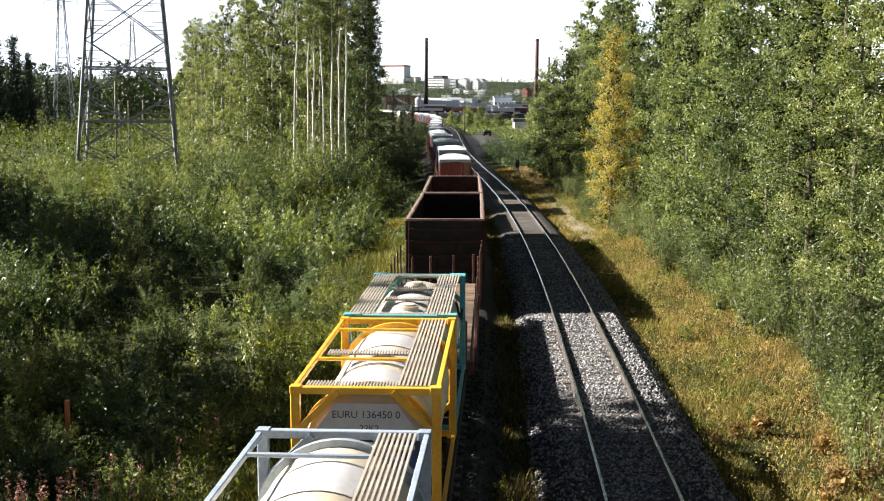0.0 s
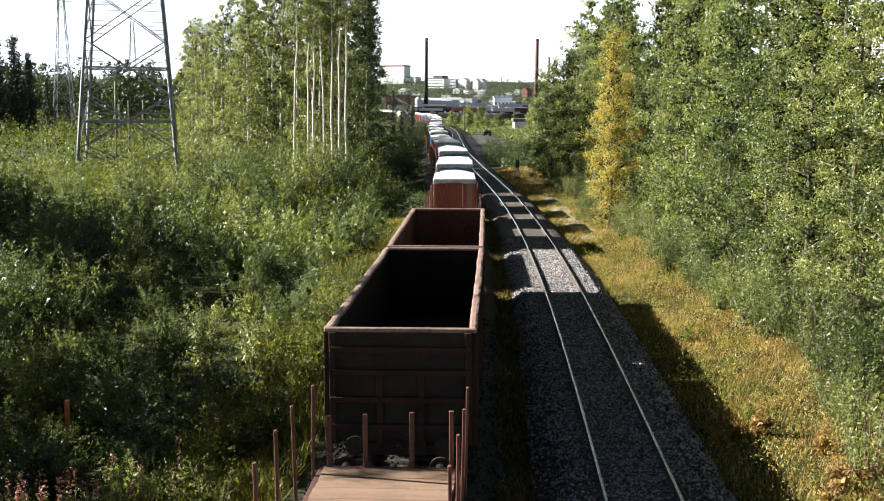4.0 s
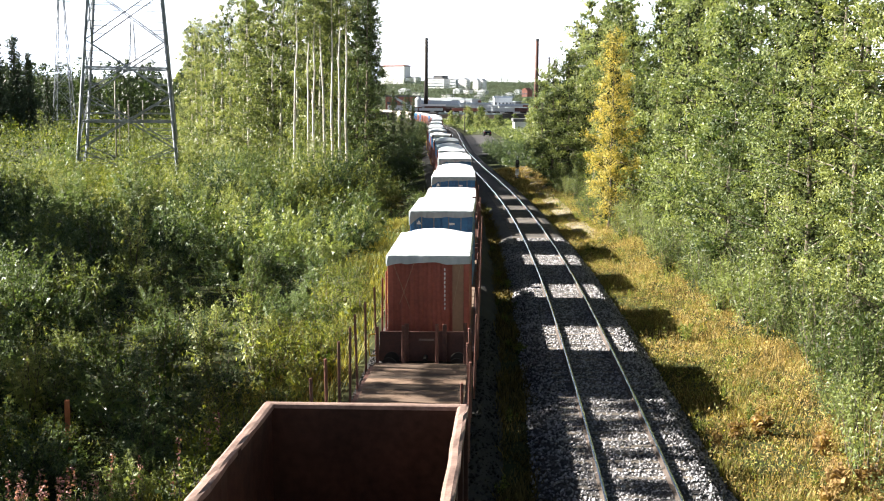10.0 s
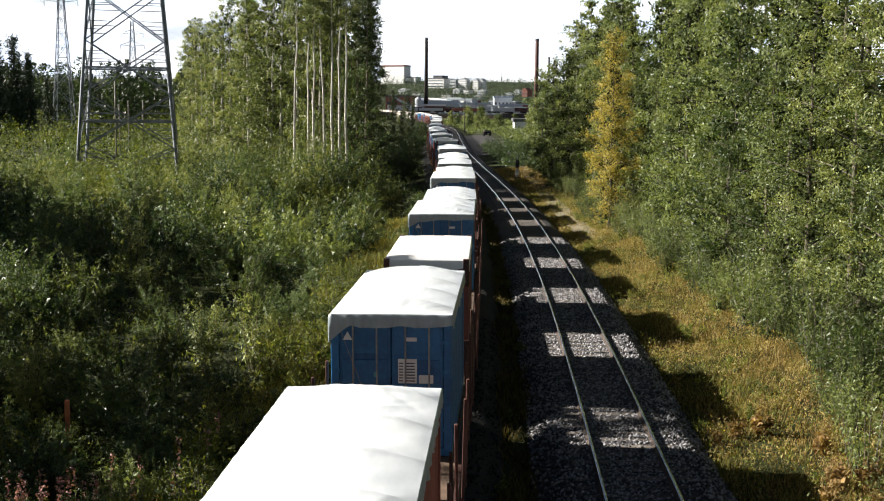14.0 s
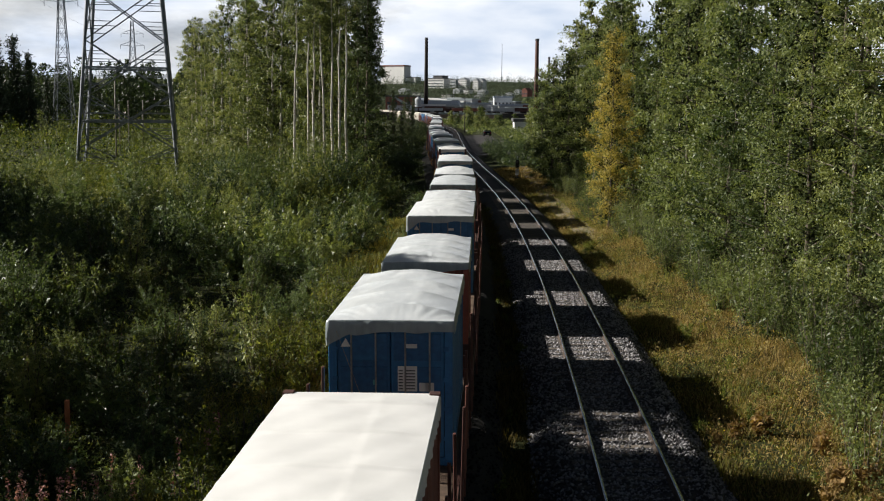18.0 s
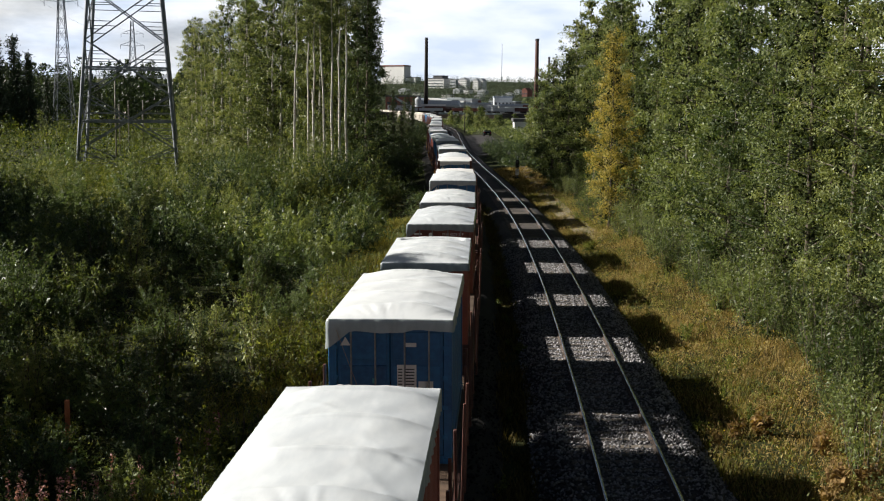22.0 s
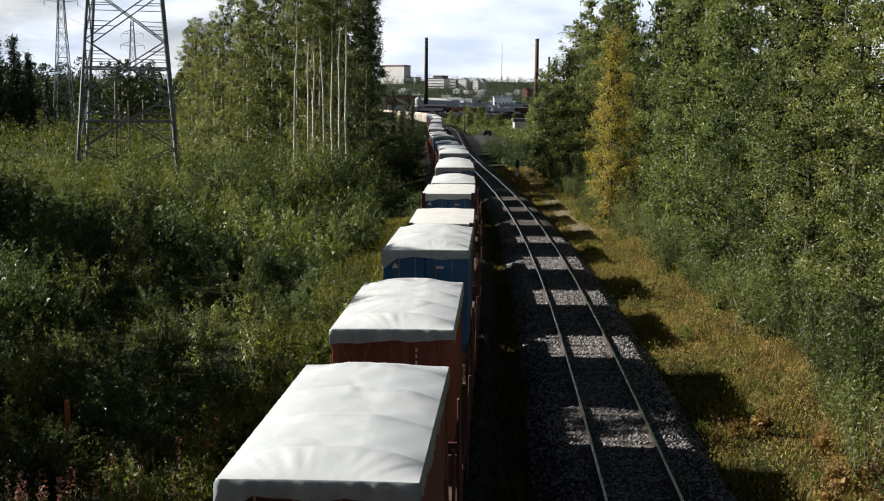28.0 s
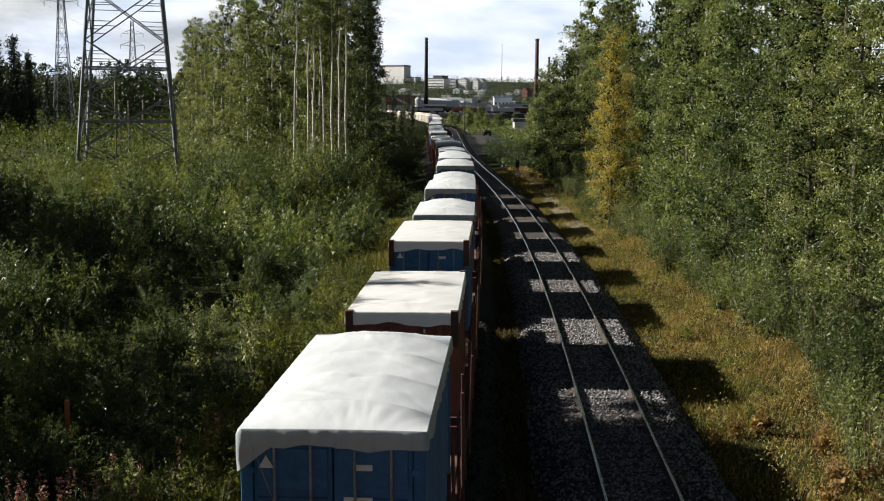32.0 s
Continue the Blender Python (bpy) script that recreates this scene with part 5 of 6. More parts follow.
    house("warehouse", -2, 760, 25, 20, 8.5, M["greyblue"], M["greyblue"], "long grey-blue warehouse behind the yard", "warehouse", 0, 0)
    house("warehouse", 22, 800, 20, 20, 7, M["greyblue"], M["greyblue"], "low grey-blue warehouse with a flat roof", "warehouse", 0, 0)
    house("yard_office", 36, 700, 11, 12, 12, W, M["greyblue"], "white two-storey yard building", "building", 2, 5)
    house("shed", 22.2, 330, 3.8, 8, 3.6, W, D, "small white shed among the bushes", "shed", 0, 0)
    house("platform_canopy", 13, 560, 30, 6, 3.6, M["rim"], M["tarp_flap"], "long low loading platform with a pale roof", "platform", 0, 0)
    for x, y, h in ((float(line_x(RIGHT, 330)) + 3.2, 330, 11.5), (-26, 560, 17)):
        ob = thing("street_lamp", "thin dark lamp post beside the yard", "street lamp", "lamp posts by the yard", spot(x, y))
        bm = bmesh.new()
        bar(bm, (0, 0, 0), (0, 0, h), 0.13, 6, 0.09)
        bar(bm, (0, 0, h), (1.4, 0, h + 0.15), 0.06, 5)
        part("post", bm, M["wagon_dark"], ob)
        box_part("lamp_head", (1.2, 2.0, -0.15, 0.15, h + 0.05, h + 0.25), M["label"], ob)
    box_ob = new("yard_bank", None)
    tagged(box_ob, "dark gravel bank of the goods yard", "bank", kind="structure")
    box_part("bank", (-45, 52, 598, 900, 0, 4.4), M["ballast"], box_ob, bevel=0)
    # parked wagons in the yard
    for row, (y, x0, x1) in enumerate(((604, -28, 40), (616, -30, 44), (632, -26, 46), (650, -6, 46))):
        x = x0
        while x < x1:
            ln = rng.uniform(11, 15)
            ob = thing("parked_wagon", ("dark red", "grey", "rust-brown")[row % 3] + " goods wagon parked in the yard", "wagon", "wagons in the yard", pose(x + ln / 2, y, 4.3))
            hh = rng.uniform(0.9, 2.5)
            box_part("body", (-ln / 2 + 0.3, ln / 2 - 0.3, -1.4, 1.4, 1.1, 1.1 + hh), (M["wagon"], M["wagon"], M["red_brown"], M["grey_wall"])[int(rng.integers(0, 4))], ob, bevel=0.05)
            box_part("roof", (-ln / 2 + 0.25, ln / 2 - 0.25, -1.45, 1.45, 1.1 + hh, 1.3 + hh), M["tarp_flap"], ob, bevel=0.05)
            for s in (-0.32, 0.32):
                box_part("bogie", (s * ln - 1.3, s * ln + 1.3, -1.2, 1.2, 0.1, 1.1), M["wagon_dark"], ob, bevel=0.05)
            x += ln + max(0.0, rng.uniform(-6, 9))
    for x, y, w, h in ((-8, 690, 18, 3.6), (6, 705, 14, 4.0), (18, 685, 16, 4.4), (29, 700, 12, 3.8), (40, 690, 14, 4.2), (12, 720, 20, 5.0), (44, 720, 10, 4.6)):
        house("open_shed", x, y, w, 8, h, G, (W, M["tarp_flap"], M["greyblue"])[int(w) % 3], "low shed with a pale flat roof in the yard", "shed", 0, 0, z=4.3)
    # long low roofs behind the sidings
    for k in range(26):
        x, y = rng.uniform(-24, 58), 760 + 7.5 * k
        house("yard_shed", x, y, rng.uniform(9, 24), 9, rng.uniform(2.2, 4.2), (G, B, M["greyblue"], M["dark_roof"])[k % 4], (M["greyblue"], G, M["tarp_flap"], W)[int(rng.integers(0, 4))], "long low shed with a pale roof behind the sidings", "shed", 0, 0, z=5.0 + 0.026 * (y - 760) + rng.uniform(-0.4, 0.4))
    # a sloping conveyor and a pale silo by the factory hall
    ob = thing("conveyor", "grey sloping conveyor bridge beside the factory hall", "conveyor", "", pose(-24, 655, 4))
    bm = bmesh.new()
    bar(bm, (-6, 0, 9.5), (6, 0, 3.2), 0.9, 4)
    part("gallery", bm, M["grey_wall"], ob)
    for x in (-3, 3):
        box_part("trestle", (x - 0.25, x + 0.25, -0.4, 0.4, -3, 6.3 - x * 0.52), M["wagon_dark"], ob)
    ob = thing("silo", "pale grey round silo beside the factory hall", "silo", "", pose(-14.5, 660, 2))
    bm = bmesh.new()
    bar(bm, (0, 0, 0), (0, 0, 9.5), 1.9, 16)
    bar(bm, (0, 0, 9.5), (0, 0, 11), 1.9, 16, 0.4)
    part("shell", bm, M["grey_wall"], ob)
    # chimneys and mast
    for x, y, z, r, mat, label in ((-10.7, 700, 46, 1.1, "wagon_dark", "tall dark steel factory chimney"), (55.8, 700, 46, 1.25, "wagon", "tall red brick factory chimney"), (83.0, 920, 42, 1.0, "dark_roof", "slim dark factory chimney")):
        ob = thing("chimney", label, "chimney", "factory chimneys", pose(x, y, float(ground_z(x, y)) - 0.5))
        bm = bmesh.new()
        bar(bm, (0, 0, 0), (0, 0, z), r * 1.2, 16, r * 0.85)
        part("shaft", bm, M[mat], ob, smooth=True)
        bm = bmesh.new()
        bar(bm, (0, 0, z), (0, 0, z + 1.2), r * 0.95, 16)
        part("cap", bm, M["dark_roof"], ob)
    ob = thing("radio_mast", "thin radio mast on the hill", "mast", "", pose(92, 1850, 30))
    bm = bmesh.new()
    bar(bm, (0, 0, 0), (0, 0, 76), 0.7, 6, 0.3)
    part("mast", bm, M["galvanised"], ob)
    # woods on the slope and the bushes in front of the yard
    n = 2500
    yy = 960 + 890 * rng.uniform(0, 1, n)
    xx = rng.uniform(-0.085, 0.125, n) * yy
    rad = rng.uniform(1.6, 3.8, n)
    V, F = mounds(rng, xx, yy, rad, rng.uniform(6, 17, n), 44, 1.25)
    tagged(new("hill_wood", np_mesh("hill_wood", V, F, M["leaf_haze"])), "distant green woods on the town's slope, paled for haze", "wood", kind="stuff")
    n = 90
    yy = rng.uniform(1700, 1850, n)
    xx = rng.uniform(36, 128, n)
    V, F = mounds(rng, xx, yy, rng.uniform(2.2, 4.4, n), rng.uniform(7, 13, n), 80, 1.1)
    tagged(new("ridge_wood", np_mesh("ridge_wood", V, F, M["leaf_spruce"])), "dark conifers along the ridge behind the town", "wood", kind="stuff")
    yard = [(10, 335), (13, 345), (17, 350), (29, 360), (8, 366), (12, 380), (19, 390), (31, 400), (36, 390), (5, 396), (20, 266), (18, 238), (19, 224), (17, 210), (18, 198), (16.5, 184), (40, 420), (14, 400), (26, 420), (44, 440), (34, 440), (9, 420), (52, 470), (-20, 520), (-27, 540), (-33, 560), (20, 440), (3, 440)]
    for i, (x, y) in enumerate(yard):
        plant("young_birch" if i % 3 else "young_alder", YOUNG[i % 2], spot(x, y, i * 40), "young light green tree by the yard", "tree", "young trees by the yard", rng.uniform(0.65, 1.35))
    n = 45000
    yy = 176 + 380 * rng.uniform(0, 1, n) ** 1.3
    xx = line_x(RIGHT, yy) + 11 + rng.uniform(0, 1, n) ** 1.4 * (0.16 * yy)
    xx = np.where(yy > 305, line_x(RIGHT, yy) + 3.5 + rng.uniform(0, 1, n) * 0.17 * yy, xx)
    zz = ground_z(xx, yy) + (1.4 + 0.8 * np.sin(xx * 0.7) * np.cos(yy * 0.3)) * rng.uniform(0, 1, n) ** 0.6
    V, F = leaf_quads(rng, np.stack([xx, yy, zz], -1), 0.6, 0.45, 0.2, True)
    tagged(new("yard_scrub", np_mesh("yard_scrub", V, F, M["leaf_alder"])), "light green bushes and weeds round the yard", "scrub", kind="stuff")


build_ground()
build_tracks()
build_right_wood()
build_left_scrub()
build_left_grove()
build_pylons()
build_beside_track()
build_bridge()
build_car()
build_town()
build_verge()


# ---- the train ----
DECK = 1.18
MOVING = []  # (thing, place of the vehicle's middle along the line at the start, wheelbase, pose on the vehicle)


def bogie(parent, y, gauge=1.6):
    frm = box_part("bogie", (-1.1, 1.1, y - 1.35, y + 1.35, 0.42, 0.72), M["wagon_dark"], parent, bevel=0.03)
    for dy in (-0.9, 0.9):
        bm = bmesh.new()
        bar(bm, (-0.85, y + dy, 0.46), (0.85, y + dy, 0.46), 0.08, 8)
        for s in (-1, 1):
            bar(bm, (s * (gauge / 2 - 0.07), y + dy, 0.46), (s * (gauge / 2 + 0.07), y + dy, 0.46), 0.46, 20)
        part("wheelset", bm, M["wagon_dark"], frm)


def buffers(parent, y, side):
    for x in (-0.95, 0.95):
        bm = bmesh.new()
        bar(bm, (x, y, 1.0), (x, y + side * 0.42, 1.0), 0.1, 10)
        bar(bm, (x, y + side * 0.42, 1.0), (x, y + side * 0.48, 1.0), 0.22, 14)
        part("buffer", bm, M["wagon_dark"], parent)
    bm = bmesh.new()
    bar(bm, (0, y, 0.98), (0, y + side * 0.55, 0.98), 0.07, 8)
    part("coupler", bm, M["wagon_dark"], parent)


def stake_wagon(length, label, planks, end_board=True, stakes=True):
    ob = thing("stake_wagon", label, "wagon", "wagons of the goods train")
    h = length / 2 - 0.5
    for s in (-1, 1):
        box_part("side_sill", (s * 1.36 - 0.06, s * 1.36 + 0.06, -h, h, 0.82, 1.14), M["wagon"], ob)
    box_part("underframe", (-0.5, 0.5, -h, h, 0.75, 1.1), M["wagon_dark"], ob)
    if planks:
        bm = bmesh.new()
        box(bm, -1.3, 1.3, 0, 0.583, 1.1, DECK)
        soften(bm, 0.008)
        me = finish("plank", bm, M["plank"])
        y = -h + 0.1
        while y < h - 0.5:
            o = new("plank", me)
            o.parent = ob
            o.matrix_basis = pose(random.uniform(-0.01, 0.01), y, random.uniform(-0.004, 0.004))
            y += 0.592
    else:
        box_part("deck", (-1.3, 1.3, -h, h, 1.1, DECK - 0.02), M["plank"], ob)
    if stakes:
        bm = bmesh.new()
        box(bm, -0.028, 0.028, -0.042, 0.042, 0.78, 2.95)
        soften(bm, 0.008)
        me = finish("stake", bm, M["stake"])
        n = max(6, int(length / 1.55))
        for k in range(n):
            y = -h + 0.45 + (2 * h - 0.9) * k / (n - 1)
            for s in (-1, 1):
                o = new("stake", me)
                o.parent = ob
                o.matrix_basis = pose(s * 1.47, y, 0, random.uniform(-2.5, 2.5), random.uniform(-1.6, 1.6), 0)
    for s in (-1, 1):
        if end_board:
            board = box_part("end_board", (-1.34, 1.34, s * (h + 0.06) - 0.04, s * (h + 0.06) + 0.04, 0.85, 1.72), M["wagon"], ob, "dark red end board")
            for x in (-0.55, 0.55):
                box_part("end_stake", (x - 0.06, x + 0.06, s * (h + 0.13) - 0.04, s * (h + 0.13) + 0.04, 0.85, 1.95), M["stake"], board)
            if s < 0:
                box_part("number_bar", (-0.2, 0.24, -h - 0.112, -h - 0.101, 1.45, 1.51), M["rim"], board, bevel=0)
        else:
            box_part("headstock", (-1.34, 1.34, s * (h + 0.05) - 0.06, s * (h + 0.05) + 0.06, 0.8, 1.15), M["wagon"], ob)
            for x in (-1.22, -0.5, 0.42, 1.2):
                box_part("end_stake", (x - 0.045, x + 0.045, s * (h + 0.06) - 0.04, s * (h + 0.06) + 0.04, 1.1, 2.25 + 0.05 * x), M["stake"], ob)
        buffers(ob, s * (h + 0.1), s)
        bogie(ob, s * (h - 1.9))
    bm = bmesh.new()
    pts = [(-1.42, -h - 0.1, 1.0), (-1.62, -h - 0.12, 1.0), (-1.66, -h - 0.12, 1.3), (-1.64, -h - 0.12, 1.62), (-1.36, -h - 0.1, 1.66)]
    for p, q in zip(pts, pts[1:]):
        bar(bm, p, q, 0.018, 6)
    part("handrail", bm, M["yellow"], ob, "bent yellow handrail")
    return ob


def gondola(length, inside, label, group="wagons of the goods train"):
    ob = thing("gondola_wagon", label, "wagon", group)
    h, w, top = length / 2, 1.56, 3.46
    box_part("underframe", (-0.5, 0.5, -h + 0.3, h - 0.3, 0.75, 1.1), M["wagon_dark"], ob)
    bm = bmesh.new()
    box(bm, -w + 0.06, w - 0.06, -h + 0.06, h - 0.06, 1.1, 1.22)
    flo = part("floor", bm, inside, ob)
    for k in range(7):
        y = -h + 0.3 + (2 * h - 0.6) * k / 7
        box_part("hatch", (-w + 0.2, w - 0.2, y, y + (2 * h - 0.6) / 7 - 0.08, 1.22, 1.245), inside, flo, bevel=0.006)
    for s in (-1, 1):
        bm = bmesh.new()
        rng = np.random.default_rng(int(length * 10) + s)
        n = 28
        dent = rng.normal(0, 0.012, n + 1)
        rows = []
        for z in (1.1, 1.9, 2.7, top):
            for off in (0.0, 0.07):
                rows.append([bm.verts.new((s * (w - 0.06 + off) + dent[i] * (z - 1.1) / 2, -h + 2 * h * i / n, z)) for i in range(n + 1)])
        for a, b in ((0, 2), (2, 4), (4, 6), (1, 3), (3, 5), (5, 7), (0, 1), (6, 7)):
            for i in range(n):
                bm.faces.new((rows[a][i], rows[a][i + 1], rows[b][i + 1], rows[b][i]))
        side = part("side_wall", bm, inside, ob)
        for k in range(8):
            y = -h + 0.1 + (2 * h - 0.2) * k / 7
            box_part("rib", (s * (w + 0.05) - 0.045, s * (w + 0.05) + 0.045, y - 0.08, y + 0.08, 0.95, top - 0.05), M["gondola_out"], side)
        box_part("outer_sheet", (s * (w + 0.018) - 0.006, s * (w + 0.018) + 0.006, -h, h, 1.0, top - 0.03), M["gondola_out"], side, bevel=0)
        bm = bmesh.new()
        n = 40
        ring0 = None
        for i in range(n + 1):
            d = 0.5 * (d if ring0 else 0) + rng.normal(0, 0.006)
            y = -h + 2 * h * i / n
            ring = [bm.verts.new((s * w + dx + d, y, top + dz + rng.normal(0, 0.005))) for dx, dz in ((-0.085, -0.05), (-0.085, 0.03), (-0.04, 0.05), (0.04, 0.05), (0.085, 0.03), (0.085, -0.05))]
            if ring0:
                for k in range(6):
                    bm.faces.new((ring0[k], ring0[(k + 1) % 6], ring[(k + 1) % 6], ring[k]))
            ring0 = ring
        part("top_rim", bm, M["rim"], side, "dented worn steel rim")
    for s in (-1, 1):
        end = box_part("end_wall", (-w + 0.02, w - 0.02, s * (h - 0.04) - 0.035, s * (h - 0.04) + 0.035, 1.0, top), inside, ob)
        for z in (1.35, 1.95, 2.55, 3.05):
            box_part("end_rib", (-w + 0.05, w - 0.05, s * (h + 0.07) - 0.08, s * (h + 0.07) + 0.08, z - 0.06, z + 0.06), M["gondola_out"], end)
        for x in (-w + 0.1, -0.45, 0.45, w - 0.1):
            box_part("end_post", (x - 0.07, x + 0.07, s * (h + 0.05) - 0.05, s * (h + 0.05) + 0.05, 0.95, 2.6 if abs(x) < 1 else top - 0.04), M["gondola_out"], end)
        box_part("end_rim", (-w - 0.08, w + 0.08, s * (h - 0.02) - 0.06, s * (h - 0.02) + 0.06, top - 0.05, top + 0.05), M["rim"], end, "worn steel rim", bevel=0.02)
        # the darker sheet puts the shade in the gaps between ribs into colour
        box_part("outer_sheet", (-w, w, s * (h + 0.004) - 0.004, s * (h + 0.004) + 0.004, 1.0, top - 0.05), M["wagon_dark"], end, bevel=0)
        buffers(ob, s * (h - 0.1), s)
        bogie(ob, s * (h - 2.2))
    return ob


def container_flat(length, label):
    ob = thing("container_wagon", label, "wagon", "wagons of the goods train")
    h = length / 2 - 0.3
    for s in (-1, 1):
        box_part("side_sill", (s * 1.15 - 0.1, s * 1.15 + 0.1, -h, h, 0.8, 1.15), M["wagon_dark"], ob)
        box_part("headstock", (-1.3, 1.3, s * h - 0.1, s * h + 0.1, 0.8, 1.17), M["wagon_dark"], ob)
        buffers(ob, s * (h + 0.1), s)
        bogie(ob, s * (h - 1.8))
    for k in range(5):
        y = -h + 0.6 + (2 * h - 1.2) * k / 4
        box_part("cross_member", (-1.1, 1.1, y - 0.12, y + 0.12, 0.85, 1.1), M["wagon_dark"], ob)
    return ob


def corrugated(bm, length, z0, z1, along, at, side, pitch=0.28, depth=0.036):
    """A corrugated sheet; along is x or y, at its place on the other axis, side the way it faces."""
    n = int(length / pitch)
    prof = []
    for k in range(n):
        u = -length / 2 + length * k / n
        d = length / n
        prof += [(u, 0), (u + d * 0.28, 0), (u + d * 0.5, depth), (u + d * 0.78, depth)]
    prof.append((length / 2, 0))
    rows = []
    for z in (z0, z1):
        rows.append([bm.verts.new((u, at - side * d, z) if along == "x" else (at - side * d, u, z)) for u, d in prof])
    for i in range(len(prof) - 1):
        bm.faces.new((rows[0][i], rows[0][i + 1], rows[1][i + 1], rows[1][i]))


def tarp_sheet(rng, l, w, h, bows, sag, rise, drop, fine=True, pond=False, loose=0.2, crease=1.0):
    """A tarpaulin laid over roof bows: a creased sheet with ridges at the bows, and a skirt that hangs down all round."""
    nx, ny = (40, 136) if fine else (16, 26)
    us, vs = np.linspace(-1, 1, nx + 1), np.linspace(-1, 1, ny + 1)
    vs = np.sign(vs) * np.abs(vs) ** 0.8
    U, Vv = np.meshgrid(us, vs)
    x, y = U * w / 2, Vv * l / 2
    end = (1 - np.abs(Vv)) * l / 2
    arch = 1 - np.abs(U) ** 2.4
    z = h + rise * arch * (0.06 + 0.94 * np.clip(end / 0.75, 0, 1) ** 0.8)
    # ridges over the roof bows, the sheet slack between them
    bay = np.clip((l / 2 - 0.75 + y) / (l - 1.5), 0, 1) * (bows - 1)
    near = np.abs(bay - np.round(bay)) * (l - 1.5) / (bows - 1)
    inside = np.clip(end / 0.5, 0, 1)
    z -= sag * (1 - np.exp(-near / 0.22)) * arch * inside
    z += 0.032 * np.exp(-((near / 0.035) ** 2)) * arch * inside
    # creases that fan out from the lashed ends and away from the ridges
    for e in (-1, 1):
        t = np.clip(1 - e * Vv, 0, 2) * l / 2
        fan = np.exp(-(((t - 0.42) / 0.3) ** 2)) * (1 - U**8)
        c = rng.uniform(-0.2, 0.3)
        ray = (U - c) / (0.6 + 0.9 * t)
        amp = 0.011 * crease * (0.45 + 0.55 * np.sin(U * 2.3 + rng.uniform(0, 6)) ** 2)
        z += fan * amp * (np.abs(np.sin(ray * rng.uniform(15, 19) + 0.8 * np.sin(ray * 9))) - 0.5)
        z += fan * amp * 0.6 * np.sin(ray * rng.uniform(37, 45) + 2 * np.sin(ray * 13))
    inner = (1 - U**6) * inside
    for k in range(16):
        # short straight creases, some of them at a slant from the ridges
        cu, cv, ang, ln, s = rng.uniform(-0.9, 0.9), rng.uniform(-0.8, 0.8), rng.uniform(0.2, 1.4) * rng.choice((-1, 1)), rng.uniform(0.3, 0.8), rng.uniform(0.05, 0.09)
        dx, dy = x - cu * w / 2, y - cv * l / 2
        a, b = dx * math.cos(ang) + dy * math.sin(ang), -dx * math.sin(ang) + dy * math.cos(ang)
        z += inner * crease * rng.uniform(0.004, 0.011) * rng.choice((-1, 1, 1)) * np.exp(-((a / ln) ** 2) - (b / s) ** 2)
    z += inner * (0.006 * np.sin(U * 4 + Vv * 7 + rng.uniform(0, 6)) + 0.004 * np.sin(U * 9 - Vv * 17))
    # the welded seam along the sheet
    z += inner * 0.005 * np.clip((U - 0.26) / 0.03, 0, 1) * np.clip(1 - (U - 0.29) / 0.5, 0, 1)
    if pond:
        t = l / 2 - y
        well = np.exp(-(((t - 0.72) / 0.4) ** 4)) * np.clip((0.86 - np.abs(U)) / 0.3, 0, 1)
        z -= well * (0.34 + 0.05 * np.sin(U * 21 + 1.5 * np.sin(U * 8)) * np.clip((t - 0.3) / 0.5, 0.2, 1))
    V = np.stack([x, y, z], -1).reshape(-1, 3)
    idx = np.arange(V.shape[0]).reshape(ny + 1, nx + 1)
    F = np.stack([idx[:-1, :-1], idx[:-1, 1:], idx[1:, 1:], idx[1:, :-1]], -1).reshape(-1, 4)
    top = (V, F)
    ring = np.concatenate([idx[0, :], idx[1:, -1], idx[-1, -2::-1], idx[-2:0:-1, 0]])
    P = V[ring]
    n = len(ring)
    along = np.where(np.abs(P[:, 1]) > l / 2 - 0.01, P[:, 0], P[:, 1])
    q = rng.uniform(0, 6, 3)
    d = drop * (0.97 + 0.09 * np.sin(along * 2.1 + q[0]) + 0.09 * np.sin(along * 5.3 + q[1]) + 0.03 * np.sin(along * 11 + q[2])) + (P[:, 2] - h) * 0.8
    # one corner hangs loose
    corner = np.hypot(P[:, 0] + w / 2, P[:, 1] + l / 2)
    d = d + (0.0 if crease == 1.0 else -0.04) + 1.3 * loose * np.clip(1 - corner / 0.42, 0, 1)
    slant = np.sin(along * 17 + 2 * np.sin(along * 3 + q[0]))
    fold = crease * (0.02 * slant * np.sin(along * 1.7 + q[2]) + 0.009 * np.sin(along * 23 + 3 * np.sin(along * 2))) if fine else 0.01 * slant
    nrm = np.stack([np.where(np.abs(P[:, 0]) > w / 2 - 0.01, np.sign(P[:, 0]), 0), np.where(np.abs(P[:, 1]) > l / 2 - 0.01, np.sign(P[:, 1]), 0), 0 * d], -1)
    rows = [P]
    for f in (0.1, 0.4, 0.7, 1.0):
        shift = 0.012 * np.sin(along * 17 + f * 4 + q[2]) * f
        low = P + nrm * (0.022 + np.maximum(fold + shift, -0.012)[:, None] * (0.25 + 0.75 * f))
        low[:, 2] -= d * f
        rows.append(low)
    SV = np.concatenate(rows)
    i = np.arange(n)
    j = (i + 1) % n
    SF = np.concatenate([np.stack([i + r * n, j + r * n, j + (r + 1) * n, i + (r + 1) * n], -1) for r in range(4)])
    return top, (SV, SF)


def words(name, text, size, material, parent, m):
    cu = bpy.data.curves.new(name, "FONT")
    cu.body, cu.size, cu.extrude = text, size, 0.001
    cu.align_x = "CENTER"
    cu.materials.append(material)
    o = new(name, cu)
    o.parent = parent
    o.matrix_basis = m
    return o


